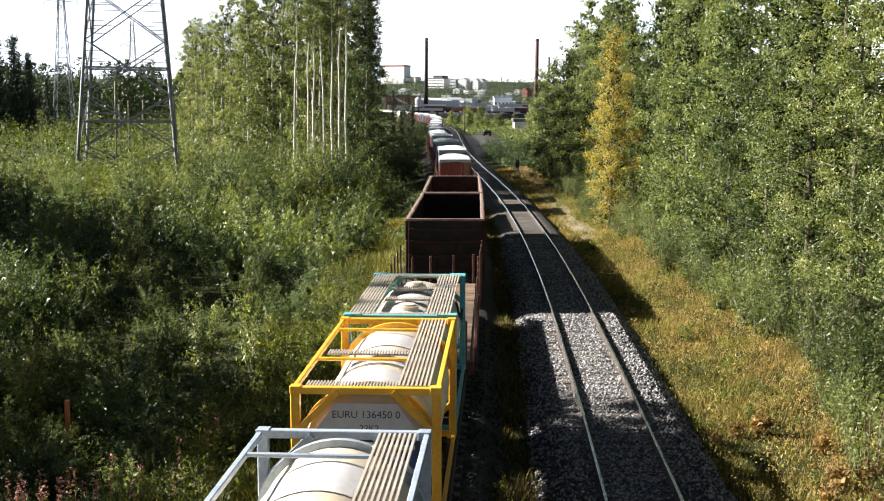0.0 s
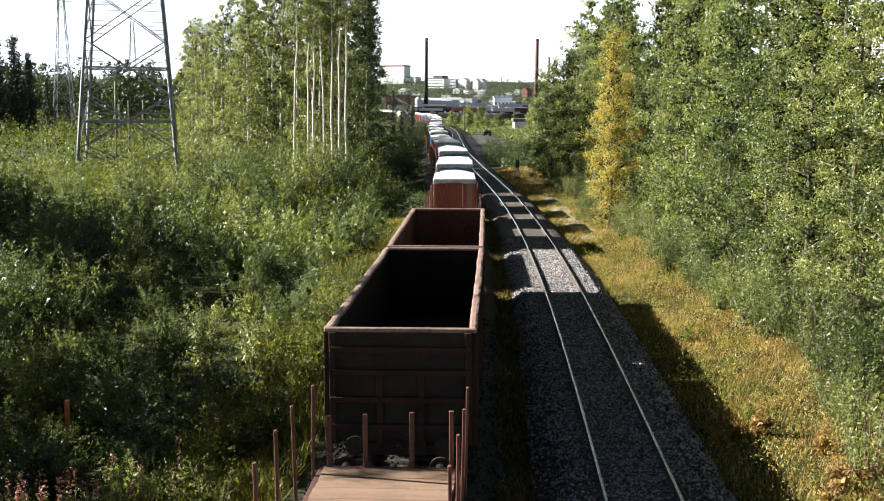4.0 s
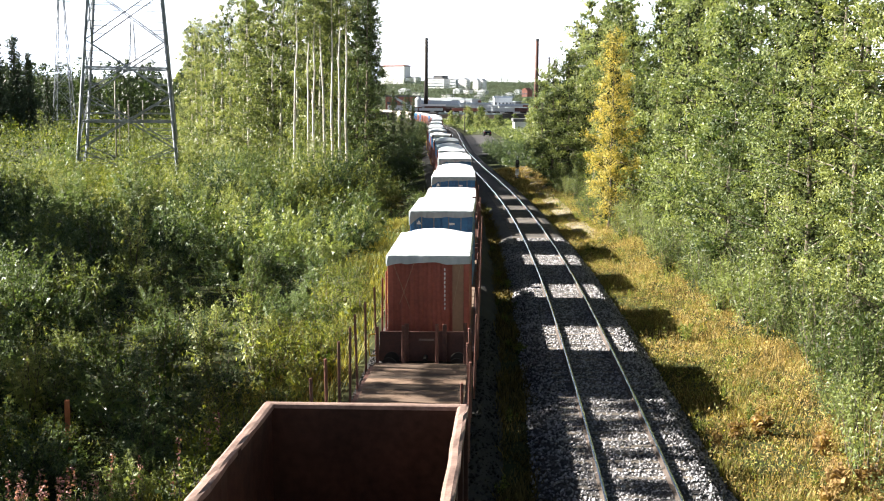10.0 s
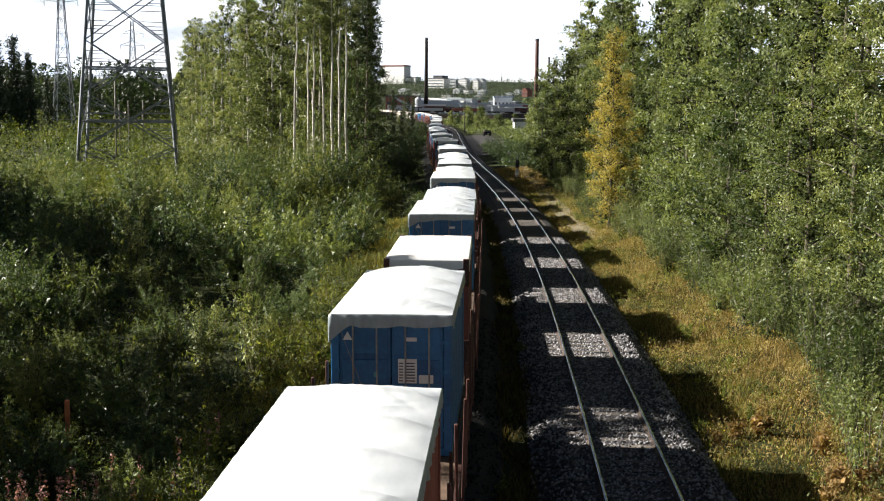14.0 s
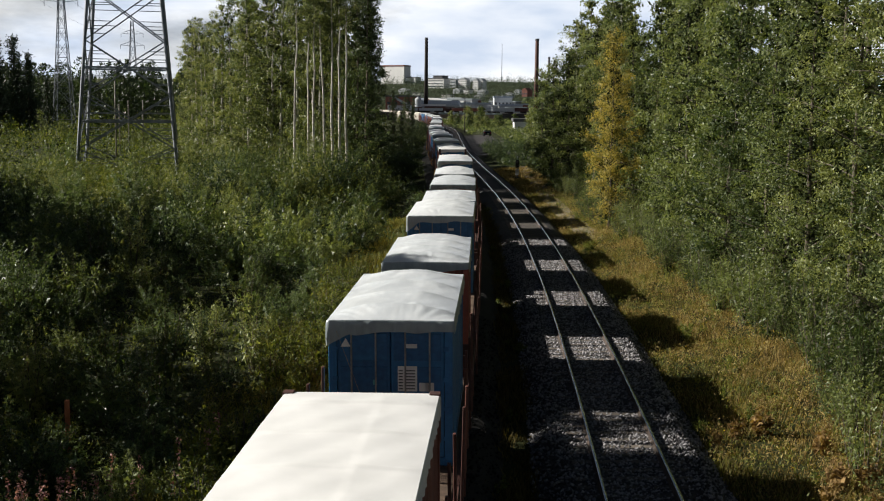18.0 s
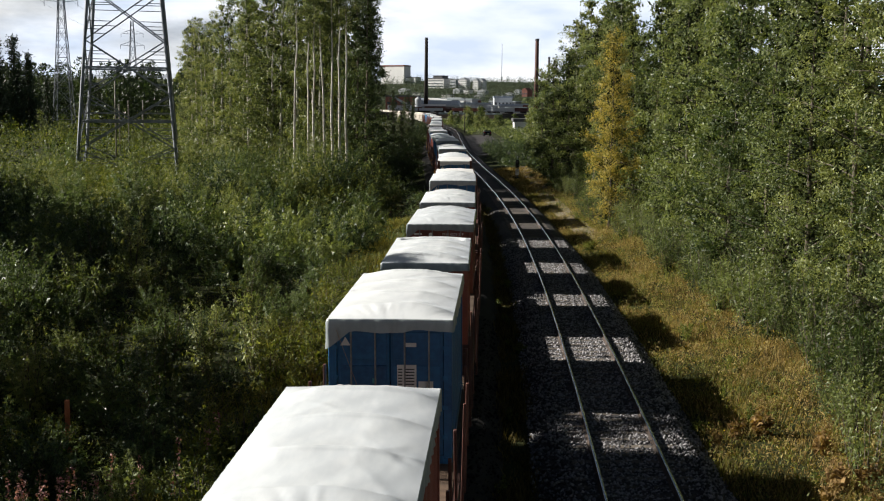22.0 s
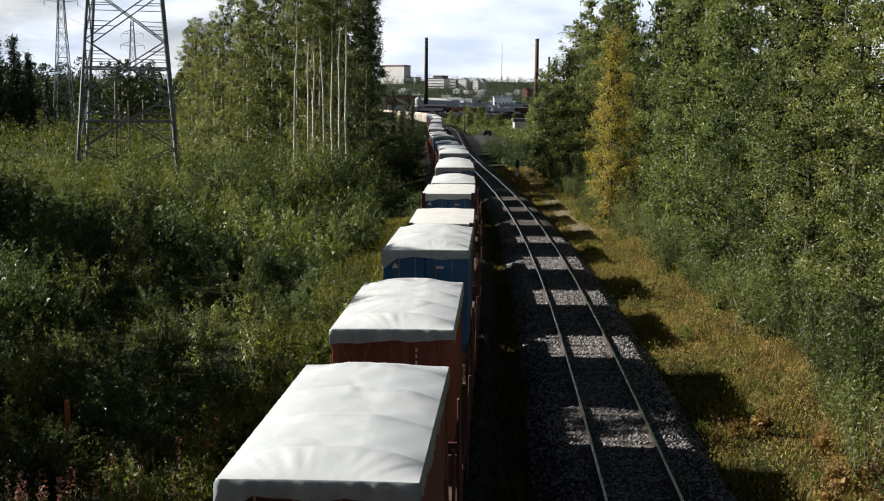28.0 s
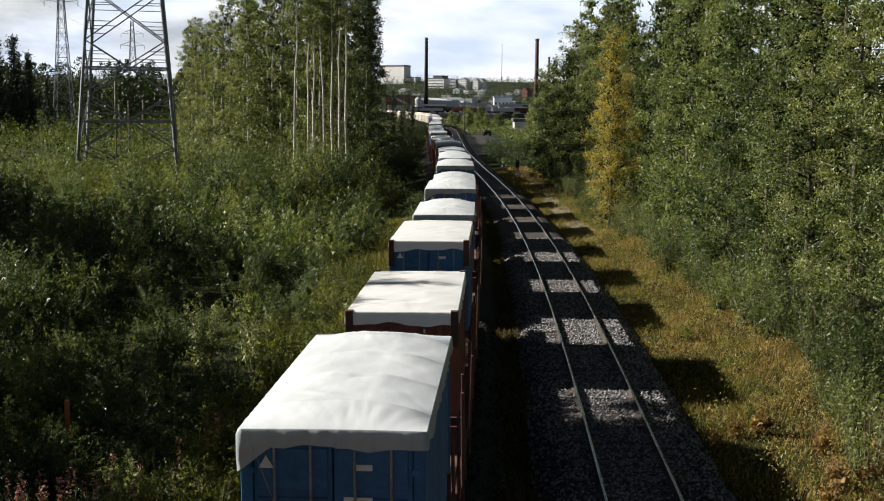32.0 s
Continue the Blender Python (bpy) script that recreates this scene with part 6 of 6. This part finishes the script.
def open_container(colour, door_end, high, tarp, flap, label, seed, posts=False, tan_panel=False, fine=True, pond=False, loose=0.2):
    ob = thing("container", label, "container", "containers on the train")
    rng = np.random.default_rng(seed)
    l, w, h = 6.058, 2.438, 2.896 if high else 2.591
    box_part("floor", (-w / 2 + 0.06, w / 2 - 0.06, -l / 2 + 0.06, l / 2 - 0.06, 0.1, 0.17), M["wagon_dark"], ob)
    for s in (-1, 1):
        bm = bmesh.new()
        corrugated(bm, l - 0.3, 0.16, h - 0.08, "y", s * (w / 2 - 0.02), s)
        part("side_wall", bm, colour, ob)
        for z, t in ((0.0, 0.16), (h - 0.1, 0.1)):
            box_part("side_rail", (s * (w / 2 - 0.04) - 0.04, s * (w / 2 - 0.04) + 0.04, -l / 2 + 0.1, l / 2 - 0.1, z, z + t), colour, ob)
        for e in (-1, 1):
            post = box_part("corner_post", (s * (w / 2 - 0.08) - 0.08, s * (w / 2 - 0.08) + 0.08, e * (l / 2 - 0.08) - 0.08, e * (l / 2 - 0.08) + 0.08, 0.12, h - 0.11), colour, ob)
            for z in (0.0, h - 0.118):
                box_part("corner_casting", (s * (w / 2 - 0.085) - 0.09, s * (w / 2 - 0.085) + 0.09, e * (l / 2 - 0.085) - 0.09, e * (l / 2 - 0.085) + 0.09, z, z + 0.12), colour if not posts else M["wagon"], post)
    for e in (-1, 1):
        box_part("end_sill", (-w / 2 + 0.15, w / 2 - 0.15, e * (l / 2 - 0.06) - 0.05, e * (l / 2 - 0.06) + 0.05, 0.0, 0.16), colour, ob)
        box_part("end_header", (-w / 2 + 0.15, w / 2 - 0.15, e * (l / 2 - 0.06) - 0.05, e * (l / 2 - 0.06) + 0.05, h - 0.13, h - 0.01), colour, ob)
    for e in ((1,) if door_end else (-1, 1)):
        bm = bmesh.new()
        corrugated(bm, w - 0.3, 0.15, h - 0.12, "x", e * (l / 2 - 0.03), e, 0.24, 0.045)
        part("end_wall", bm, colour, ob)
    f = -l / 2
    if tan_panel:
        box_part("repair_panel", (w / 2 - 0.5, w / 2 - 0.17, f + 0.004, f + 0.03, 0.17, h - 0.14), M["tan"], ob, "tan upright strip at the right of the end wall")
    if not door_end:
        for k in range(10):
            box_part("letter_bar", (0.47, 0.51, f - 0.004, f + 0.01, h - 0.45 - k * 0.13, h - 0.37 - k * 0.13), M["label"], ob, bevel=0)
    else:
        for s in (-1, 1):
            bm = bmesh.new()
            x0, x1 = (0.01, w / 2 - 0.17) if s > 0 else (-w / 2 + 0.17, -0.01)
            box(bm, x0, x1, f + 0.03, f + 0.08, 0.17, h - 0.14)
            soften(bm, 0.01)
            door = part("door", bm, colour, ob)
            for z0, z1 in ((0.3, 0.72), (0.85, 1.35), (1.48, 1.98), (2.1, h - 0.25)):
                box_part("door_panel", (x0 + 0.06, x1 - 0.06, f + 0.012, f + 0.034, z0, z1), colour, door)
            for q in (0.27, 0.73):
                x = x0 + (x1 - x0) * q
                bm = bmesh.new()
                bar(bm, (x, f - 0.01, 0.1), (x, f - 0.01, h - 0.08), 0.019, 8)
                bar(bm, (x, f - 0.03, 1.12), (x + 0.32 * (1 if q < 0.5 else -1), f - 0.03, 1.12), 0.014, 6)
                part("lock_rod", bm, M["rod"], door, "galvanised lock rod")
            for z in (0.5, 1.1, 1.7, 2.3):
                xh = s * (w / 2 - 0.13)
                box_part("hinge", (xh - 0.06, xh + 0.06, f - 0.005, f + 0.03, z, z + 0.09), colour, door)
        if high:
            box_part("data_panel", (0.14, 0.52, f - 0.001, f + 0.011, 1.5, 2.0), M["label"], ob, "white printed data panel", bevel=0)
            for k in range(14):
                x0 = (0.16, 0.3)[k % 2]
                box_part("print_bar", (x0, x0 + (0.08, 0.18)[k % 2], f - 0.006, f - 0.002, 1.54 + 0.06 * (k // 2), 1.562 + 0.06 * (k // 2)), M["ink"], ob, bevel=0)
            for x0, z0, ww, hh in ((0.56, 1.5, 0.2, 0.17), (0.56, 1.15, 0.1, 0.18), (0.58, 0.85, 0.26, 0.2), (0.3, 2.36, 0.22, 0.08), (-0.35, 1.62, 0.08, 0.1), (0.68, 1.5, 0.17, 0.17)):
                box_part("sticker", (x0, x0 + ww, f - 0.001, f + 0.011, z0, z0 + hh), M["label"] if x0 > 0 else M["teal"], ob, bevel=0)
            bm = bmesh.new()
            a = [bm.verts.new((x, f + yy, z)) for yy in (-0.002, 0.01) for x, z in ((-0.98, 2.38), (-0.78, 2.38), (-0.88, 2.55))]
            for q in ((0, 1, 2), (5, 4, 3), (0, 3, 4, 1), (1, 4, 5, 2), (2, 5, 3, 0)):
                bm.faces.new([a[i] for i in q])
            part("warning_triangle", bm, M["label"], ob, "white warning triangle")
        else:
            words("container_code", "025212 9", 0.13, M["label"], ob, pose(0.62, f - 0.003, 2.18, 90, 0, 0))
            words("container_code", "TRIU", 0.13, M["label"], ob, pose(0.2, f - 0.003, 2.18, 90, 0, 0))
            words("type_code", "22U1", 0.13, M["label"], ob, pose(0.5, f - 0.003, 2.0, 90, 0, 0))
            words("max_gross", "MAX.GROSS", 0.09, M["label"], ob, pose(0.05, f - 0.003, 1.7, 90, 0, 0))
            for k in range(5):
                box_part("print_bar", (0.36, 0.72, f - 0.004, f + 0.011, 1.7 - 0.12 * k, 1.76 - 0.12 * k), M["label"], ob, bevel=0)
            bm = bmesh.new()
            bar(bm, (-0.35, f + 0.012, 2.2), (-0.35, f - 0.006, 2.2), 0.085, 18)
            part("round_mark", bm, M["label"], ob, "round white mark")
            box_part("name_bar", (-0.98, -0.68, f - 0.003, f + 0.012, 2.2, 2.27), M["label"], ob, bevel=0)
    rise = 0.05 if posts else 0.19
    tl, tw = (l + 0.03, w - 0.01) if posts else (l + 0.05, w + 0.03)
    (V, F), (SV, SF) = tarp_sheet(rng, tl, tw, h + 0.012, 4, 0.012 if posts else 0.055, rise, 0.33 if posts else 0.25, fine, pond, 0.0 if posts else loose, 0.3 if posts else 1.0)
    if posts:
        for s in (-1, 1):
            for e in (-1, 1):
                box_part("lashing_post", (s * (w / 2 - 0.07) - 0.085, s * (w / 2 - 0.07) + 0.085, e * (l / 2 - 0.03) - 0.09, e * (l / 2 - 0.03) + 0.09, h - 0.75, h + 0.04), M["wagon"], ob, "dark red-brown corner post")
    elif fine:
        bm = bmesh.new()
        bar(bm, (-0.72, f + 0.1, h + 0.036), (0.62, f + 0.1, h + 0.036), 0.014, 5)
        part("strap", bm, M["strap_blue"] if high else M["strap_orange"], ob, "coloured lashing strap")
        for xa, xb, za in (((-1.05, -0.55, 1.6),) if door_end else ((-0.42, -0.86, 1.45), (-1.05, -0.55, 1.6), (0.98, 0.72, 1.6))):
            bm = bmesh.new()
            bar(bm, (xa, f - 0.05, h - 0.2), (xb, f - 0.022, h - za), 0.005, 4)
            part("rope", bm, M["rope"], ob, "thin pale lashing rope")
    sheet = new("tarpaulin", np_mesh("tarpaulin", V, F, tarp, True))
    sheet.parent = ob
    # the grey flap colour puts the skirt's shade into the cloth
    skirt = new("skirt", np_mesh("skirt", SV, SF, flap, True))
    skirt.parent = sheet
    return ob


def tank_container(paint, both, code, label, panel=None):
    ob = thing("tank_container", label, "tank container", "tank containers on the train")
    l, w, h = 6.058, 2.438, 2.591
    half_tank = 2.6
    for s in (-1, 1):
        for e in (-1, 1):
            post = box_part("corner_post", (s * (w / 2 - 0.075) - 0.075, s * (w / 2 - 0.075) + 0.075, e * (l / 2 - 0.075) - 0.075, e * (l / 2 - 0.075) + 0.075, 0.1, h - 0.1), paint, ob, bevel=0.015)
            for z in (0.0, h - 0.12):
                box_part("corner_casting", (s * (w / 2 - 0.085) - 0.092, s * (w / 2 - 0.085) + 0.092, e * (l / 2 - 0.085) - 0.092, e * (l / 2 - 0.085) + 0.092, z, z + 0.125), paint, post)
        for z in ((0.05,) if both else (0.05, h - 0.07)):
            bm = bmesh.new()
            box(bm, s * (w / 2 - 0.05) - 0.04, s * (w / 2 - 0.05) + 0.04, -l / 2 + 0.1, l / 2 - 0.1, z - 0.04, z + 0.05)
            soften(bm, 0.01)
            part("side_rail", bm, paint, ob)
    for e in (-1, 1):
        y = e * (l / 2 - 0.07)
        for z in (0.02, h - 0.13):
            box_part("end_rail", (-w / 2 + 0.14, w / 2 - 0.14, y - 0.06, y + 0.06, z, z + 0.12), paint, ob, bevel=0.012)
        for s in (-1, 1):
            for z0, z1 in ((h - 0.75, h - 0.08), (0.75, 0.08)):
                bm = bmesh.new()
                bar(bm, (s * (w / 2 - 0.1), y, z0), (s * (w / 2 - 0.78), y, z1), 0.13, 4, flat=0.07)
                part("gusset", bm, paint, ob)
            if both:
                bm = bmesh.new()
                a = [bm.verts.new((s * x, e * yy, z)) for z in (h - 0.035, h + 0.006) for x, yy in ((w / 2, l / 2), (w / 2 - 0.42, l / 2), (w / 2 - 0.18, l / 2 - 0.16), (w / 2, l / 2 - 0.28))]
                for q in ((3, 2, 1, 0), (4, 5, 6, 7), (0, 1, 5, 4), (1, 2, 6, 5), (2, 3, 7, 6), (3, 0, 4, 7)):
                    bm.faces.new([a[i] for i in q])
                part("corner_plate", bm, paint, ob)
                bm = bmesh.new()
                bar(bm, (s * (w / 2 - 0.06), e * (l / 2 - 0.1), h - 0.1), (s * (w / 2 - 0.06), e * (l / 2 - 0.9), 1.3), 0.05, 4)
                part("side_brace", bm, paint, ob)
        if not both:
            # the curved saddle that carries the vessel's end
            bm = bmesh.new()
            arc = [math.radians(t) for t in range(12, 169, 6)]
            rows = [[bm.verts.new((q * math.cos(t), e * (half_tank + dy), 1.36 + q * math.sin(t))) for t in arc] for q, dy in ((1.1, -0.05), (1.2, -0.05), (1.2, 0.05), (1.1, 0.05))]
            for i in range(4):
                for k in range(len(arc) - 1):
                    bm.faces.new((rows[i][k], rows[i][k + 1], rows[(i + 1) % 4][k + 1], rows[(i + 1) % 4][k]))
            part("saddle", bm, paint, ob)
        if panel:
            for s in (1,):
                box_part("end_panel", (s * 0.85 - 0.28, s * 0.85 + 0.28, y - 0.02, y + 0.02, 1.4, h - 0.14), panel, ob)
    # the vessel with domed ends
    bm = bmesh.new()
    rings = []
    r, zc, half = 1.1, 1.36, 2.62
    prof = [(-half - 0.28, 0.02), (-half - 0.26, 0.35), (-half - 0.18, 0.72), (-half - 0.06, 0.96), (-half + 0.08, r)]
    prof = prof + [(-half + 0.9, r), (-half + 0.91, r + 0.012), (-half + 0.97, r + 0.012), (-half + 0.98, r), (0.0, r), (half - 0.98, r), (half - 0.97, r + 0.012), (half - 0.91, r + 0.012), (half - 0.9, r)] + [(-y, q) for y, q in prof[::-1]]
    for y, q in prof:
        rings.append([bm.verts.new((q * math.cos(2 * math.pi * k / 40), y, zc + q * math.sin(2 * math.pi * k / 40))) for k in range(40)])
    for a, b in zip(rings, rings[1:]):
        for k in range(40):
            bm.faces.new((a[k], a[(k + 1) % 40], b[(k + 1) % 40], b[k]))
    bm.faces.new(rings[0])
    bm.faces.new(rings[-1])
    tank = part("tank", bm, M["tank"], ob, "cream clad tank vessel", smooth=True)
    for y0, y1 in ((-2.15, -1.15), (-0.75, 0.35), (0.75, 1.9)):
        bm = bmesh.new()
        a = [[bm.verts.new(((r + 0.016) * math.sin(t), y, zc + (r + 0.016) * math.cos(t))) for t in np.linspace(-0.66, 0.4, 10)] for y in (y0, y1)]
        for k in range(9):
            bm.faces.new((a[0][k], a[0][k + 1], a[1][k + 1], a[1][k]))
        part("cladding_sheet", bm, M["tank_patch"], tank, "pale insulation sheet", smooth=True)
    # walkway boards
    bm = bmesh.new()
    box(bm, -0.017, 0.017, -2.85, 2.85, h - 0.05, h - 0.008)
    me = finish("walkway_board", bm, M["grating"])
    for x0 in ((0.52,) if not both else (0.56, -1.12)):
        wk = thing("walkway", "", "")
        wk.parent = ob
        for key in ("label", "category"):
            if key in wk:
                del wk[key]
        for k in range(8):
            o = new("walkway_board", me)
            o.parent = wk
            o.matrix_basis = pose(x0 + 0.07 * k, 0, 0)
        for y in (-2.4, 0, 2.4):
            box_part("bracket", (x0 - 0.05, x0 + 0.52, y - 0.03, y + 0.03, h - 0.1, h - 0.05), M["grating"], wk)
    # cross walkways of many thin bars
    bm = bmesh.new()
    box(bm, -0.012, 0.012, 0, 0.36, h - 0.05, h - 0.012)
    me = finish("grating_bar", bm, M["grating"])
    for y, x0, x1 in (((-2.98, -1.1, 1.1), (-0.95, -0.52, 0.52), (0.55, -0.52, 0.52), (2.58, -1.1, 1.1)) if both else ((-2.9, -0.98, 0.5), (-0.5, -0.98, 0.5))):
        wk = box_part("cross_walkway", (x0, x1, y + 0.15, y + 0.2, h - 0.085, h - 0.05), M["grating"], ob)
        x = x0
        while x < x1:
            o = new("grating_bar", me)
            o.parent = wk
            o.matrix_basis = pose(x, y, 0)
            x += 0.052
    if both:
        for y, q in ((-1.7, 0.26), (1.35, 0.22)):
            bm = bmesh.new()
            bar(bm, (0.05, y, zc + r - 0.04), (0.05, y, zc + r + 0.1), q, 20)
            bar(bm, (0.05, y, zc + r + 0.1), (0.05, y, zc + r + 0.14), q * 0.7, 20)
            part("manhole", bm, M["tank"], tank, "cream domed manhole cover")
        bm = bmesh.new()
        pts = [(1.02, 1.6, 2.1), (1.12, 1.4, 1.75), (1.16, 1.75, 1.6), (1.16, 2.1, 1.8), (1.12, 2.3, 1.55)]
        for u, v in zip(pts, pts[1:]):
            bar(bm, u, v, 0.03, 6)
        part("hose", bm, M["rubber"], ob, "black hanging hose")
    else:
        for y in (1.9, -0.78):
            bm = bmesh.new()
            bar(bm, (-1.12, y, h - 0.05), (0.5, y, h - 0.05), 0.035, 6)
            part("cross_bar", bm, paint, ob)
    f = -half - 0.29
    if code:
        bm = bmesh.new()
        a = [bm.verts.new((x, yy, z)) for yy in (f - 0.03, f - 0.005) for x, z in ((-0.9, 1.1), (0.9, 1.1), (0.9, 1.75), (0.5, 2.3), (-0.5, 2.3), (-0.9, 1.75))]
        bm.faces.new(a[:6])
        bm.faces.new(a[:5:-1])
        for k in range(6):
            bm.faces.new((a[k], a[(k + 1) % 6], a[6 + (k + 1) % 6], a[6 + k]))
        part("end_plate", bm, M["tank_patch"], ob, "pale six-sided end plate")
        words("container_code", "EURU 136450 0", 0.17, M["ink"], ob, pose(0, f - 0.034, 2.06, 90, 0, 0))
        words("type_code", "22K2", 0.15, M["ink"], ob, pose(0.05, f - 0.034, 1.84, 90, 0, 0))
        for k in range(3):
            box_part("print_bar", (-0.6, 0.6 - 0.2 * k, f - 0.036, f - 0.03, 1.66 - 0.13 * k, 1.72 - 0.13 * k), M["ink"], ob, bevel=0)
    return ob


def covered_wagon(length, label):
    ob = thing("covered_wagon", label, "wagon", "wagons of the goods train")
    h = length / 2 - 0.4
    bm = bmesh.new()
    prof = [(-1.4, 1.1), (1.4, 1.1), (1.4, 3.5), (1.15, 4.0), (0.6, 4.25), (0, 4.32), (-0.6, 4.25), (-1.15, 4.0), (-1.4, 3.5)]
    a = [[bm.verts.new((x, y, z)) for x, z in prof] for y in (-h, h)]
    for k in range(len(prof)):
        j = (k + 1) % len(prof)
        bm.faces.new((a[0][k], a[0][j], a[1][j], a[1][k]))
    bm.faces.new(a[0][::-1])
    bm.faces.new(a[1])
    part("body", bm, M["beige"], ob)
    for s in (-1, 1):
        for k in range(5):
            y = -h + 0.4 + (2 * h - 0.8) * k / 4
            box_part("rib", (s * 1.42 - 0.03, s * 1.42 + 0.03, y - 0.06, y + 0.06, 1.1, 3.5), M["beige"], ob, bevel=0)
        box_part("underframe", (s * 0.5 - 0.2, s * 0.5 + 0.2, -h, h, 0.8, 1.1), M["wagon_dark"], ob)
        bogie(ob, s * (h - 2.0))
    return ob


def couple(ob, s_mid, base, m=None):
    MOVING.append((ob, s_mid, base, m or Matrix.Identity(4)))


def build_train():
    # two short container wagons with three tank containers
    for s0, cargo in ((3.6, ((9.65, "greyblue"),)), (17.4, ((18.03, "yellow"), (24.36, "teal")))):
        wag = container_flat(13.3, "dark short container wagon under tank containers")
        couple(wag, s0 + 6.65, 9.0)
        for front, paint in cargo:
            words_for = {"greyblue": "cream tank container in a grey-blue frame", "yellow": "cream tank container in a yellow frame", "teal": "cream tank container in a teal frame"}
            tk = tank_container(M[paint], paint == "teal", paint == "yellow", words_for[paint], M["navy"] if paint == "greyblue" else None)
            couple(tk, s0 + 6.65, 9.0, pose(0, front + 3.03 - s0 - 6.65, DECK))
    couple(stake_wagon(14.8, "empty flat wagon with a plank deck and steel stakes", True, False), 38.3, 9.5)
    couple(gondola(13.7, M["gondola_dark"], "empty brown open goods wagon, near-black inside"), 54.35, 9.0)
    couple(gondola(13.66, M["gondola_in"], "empty brown open goods wagon with a rusty floor"), 68.5, 9.0)
    couple(stake_wagon(12.3, "empty flat wagon with a plank deck and steel stakes", True, False), 82.6, 8.0)
    def load(kind, seed=0, fine=False, pond=False):
        if kind in ("white", "blue_white"):
            if kind == "white":
                return open_container(M["red_brown"], False, False, M["tarp_white"], M["tarp_white"], "red-brown container under a taut white tarpaulin", 30 + seed, posts=True, fine=fine)
            return open_container(M["blue"], True, True, M["tarp_white"], M["tarp_white"], "tall blue container under a taut white tarpaulin", 30 + seed, posts=True, fine=fine)
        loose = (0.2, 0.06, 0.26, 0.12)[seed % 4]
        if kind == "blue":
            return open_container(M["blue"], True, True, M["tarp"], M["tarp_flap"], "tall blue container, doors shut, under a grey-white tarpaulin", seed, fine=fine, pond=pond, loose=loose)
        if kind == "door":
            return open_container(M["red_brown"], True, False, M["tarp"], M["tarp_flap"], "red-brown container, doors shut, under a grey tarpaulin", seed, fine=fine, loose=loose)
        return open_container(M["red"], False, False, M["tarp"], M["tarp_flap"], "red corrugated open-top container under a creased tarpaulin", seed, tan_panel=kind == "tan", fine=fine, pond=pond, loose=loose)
    wag0 = stake_wagon(20.3, "oxide-red stake wagon loaded with two containers", False)
    used = set()

    def fresh(ob):
        if ob in used:
            return copy_thing(ob, Matrix.Identity(4))
        used.add(ob)
        return ob
    loads = []
    near = ((89.6, 91.2, "tan", 102.0, "blue"), (110.4, 112.2, "white", 122.7, "blue"), (131.2, 133.1, "red", 143.4, "blue"), (151.7, 153.5, "red", 163.9, "door"), (171.9, 173.2, "red", 183.3, "blue"), (192.0, 193.4, "white", 203.7, "blue_white"), (213.0, 215.0, "red", 225.0, "blue"), (233.4, 235.2, "door", 245.4, "blue"))
    for i, (front, s1, k1, s2, k2) in enumerate(near):
        loads.append((front, (s1, load(k1, 2 * i + 1, True, i == 3)), (s2, load(k2, 2 * i + 2, True))))
    rng = random.Random(3)
    s = 253.9
    kinds = [load(k, 40 + i) for i, k in enumerate(("red", "blue", "door", "white", "red", "blue_white", "door"))]
    while s < 545:
        sort = kinds if s < 360 else (kinds[1], kinds[2], kinds[1], kinds[6], kinds[5])
        loads.append((s, (s + 1.7, rng.choice(sort)), (s + 12.0, rng.choice(sort))))
        s += 20.5
    for front, *cargo in loads:
        mid = front + 10.15
        couple(fresh(wag0), mid, 14.0)
        for f, kind in cargo:
            couple(fresh(kind), mid, 14.0, pose(rng.uniform(-0.03, 0.03), f + 3.03 - mid, DECK, 0, 0, rng.uniform(-0.3, 0.3)))
    cov = covered_wagon(17.0, "pale beige covered goods wagon")
    while s < 800:
        couple(fresh(cov), s + 8.5, 12.0)
        s += 17.2


def motions():
    times = [2.0 * k for k in range(17)]
    for ob, s_mid, base, m in MOVING:
        walk(ob, [(t, ride(s_mid - travelled(t), base) @ m) for t in times])


build_train()


build_stones()
motions()
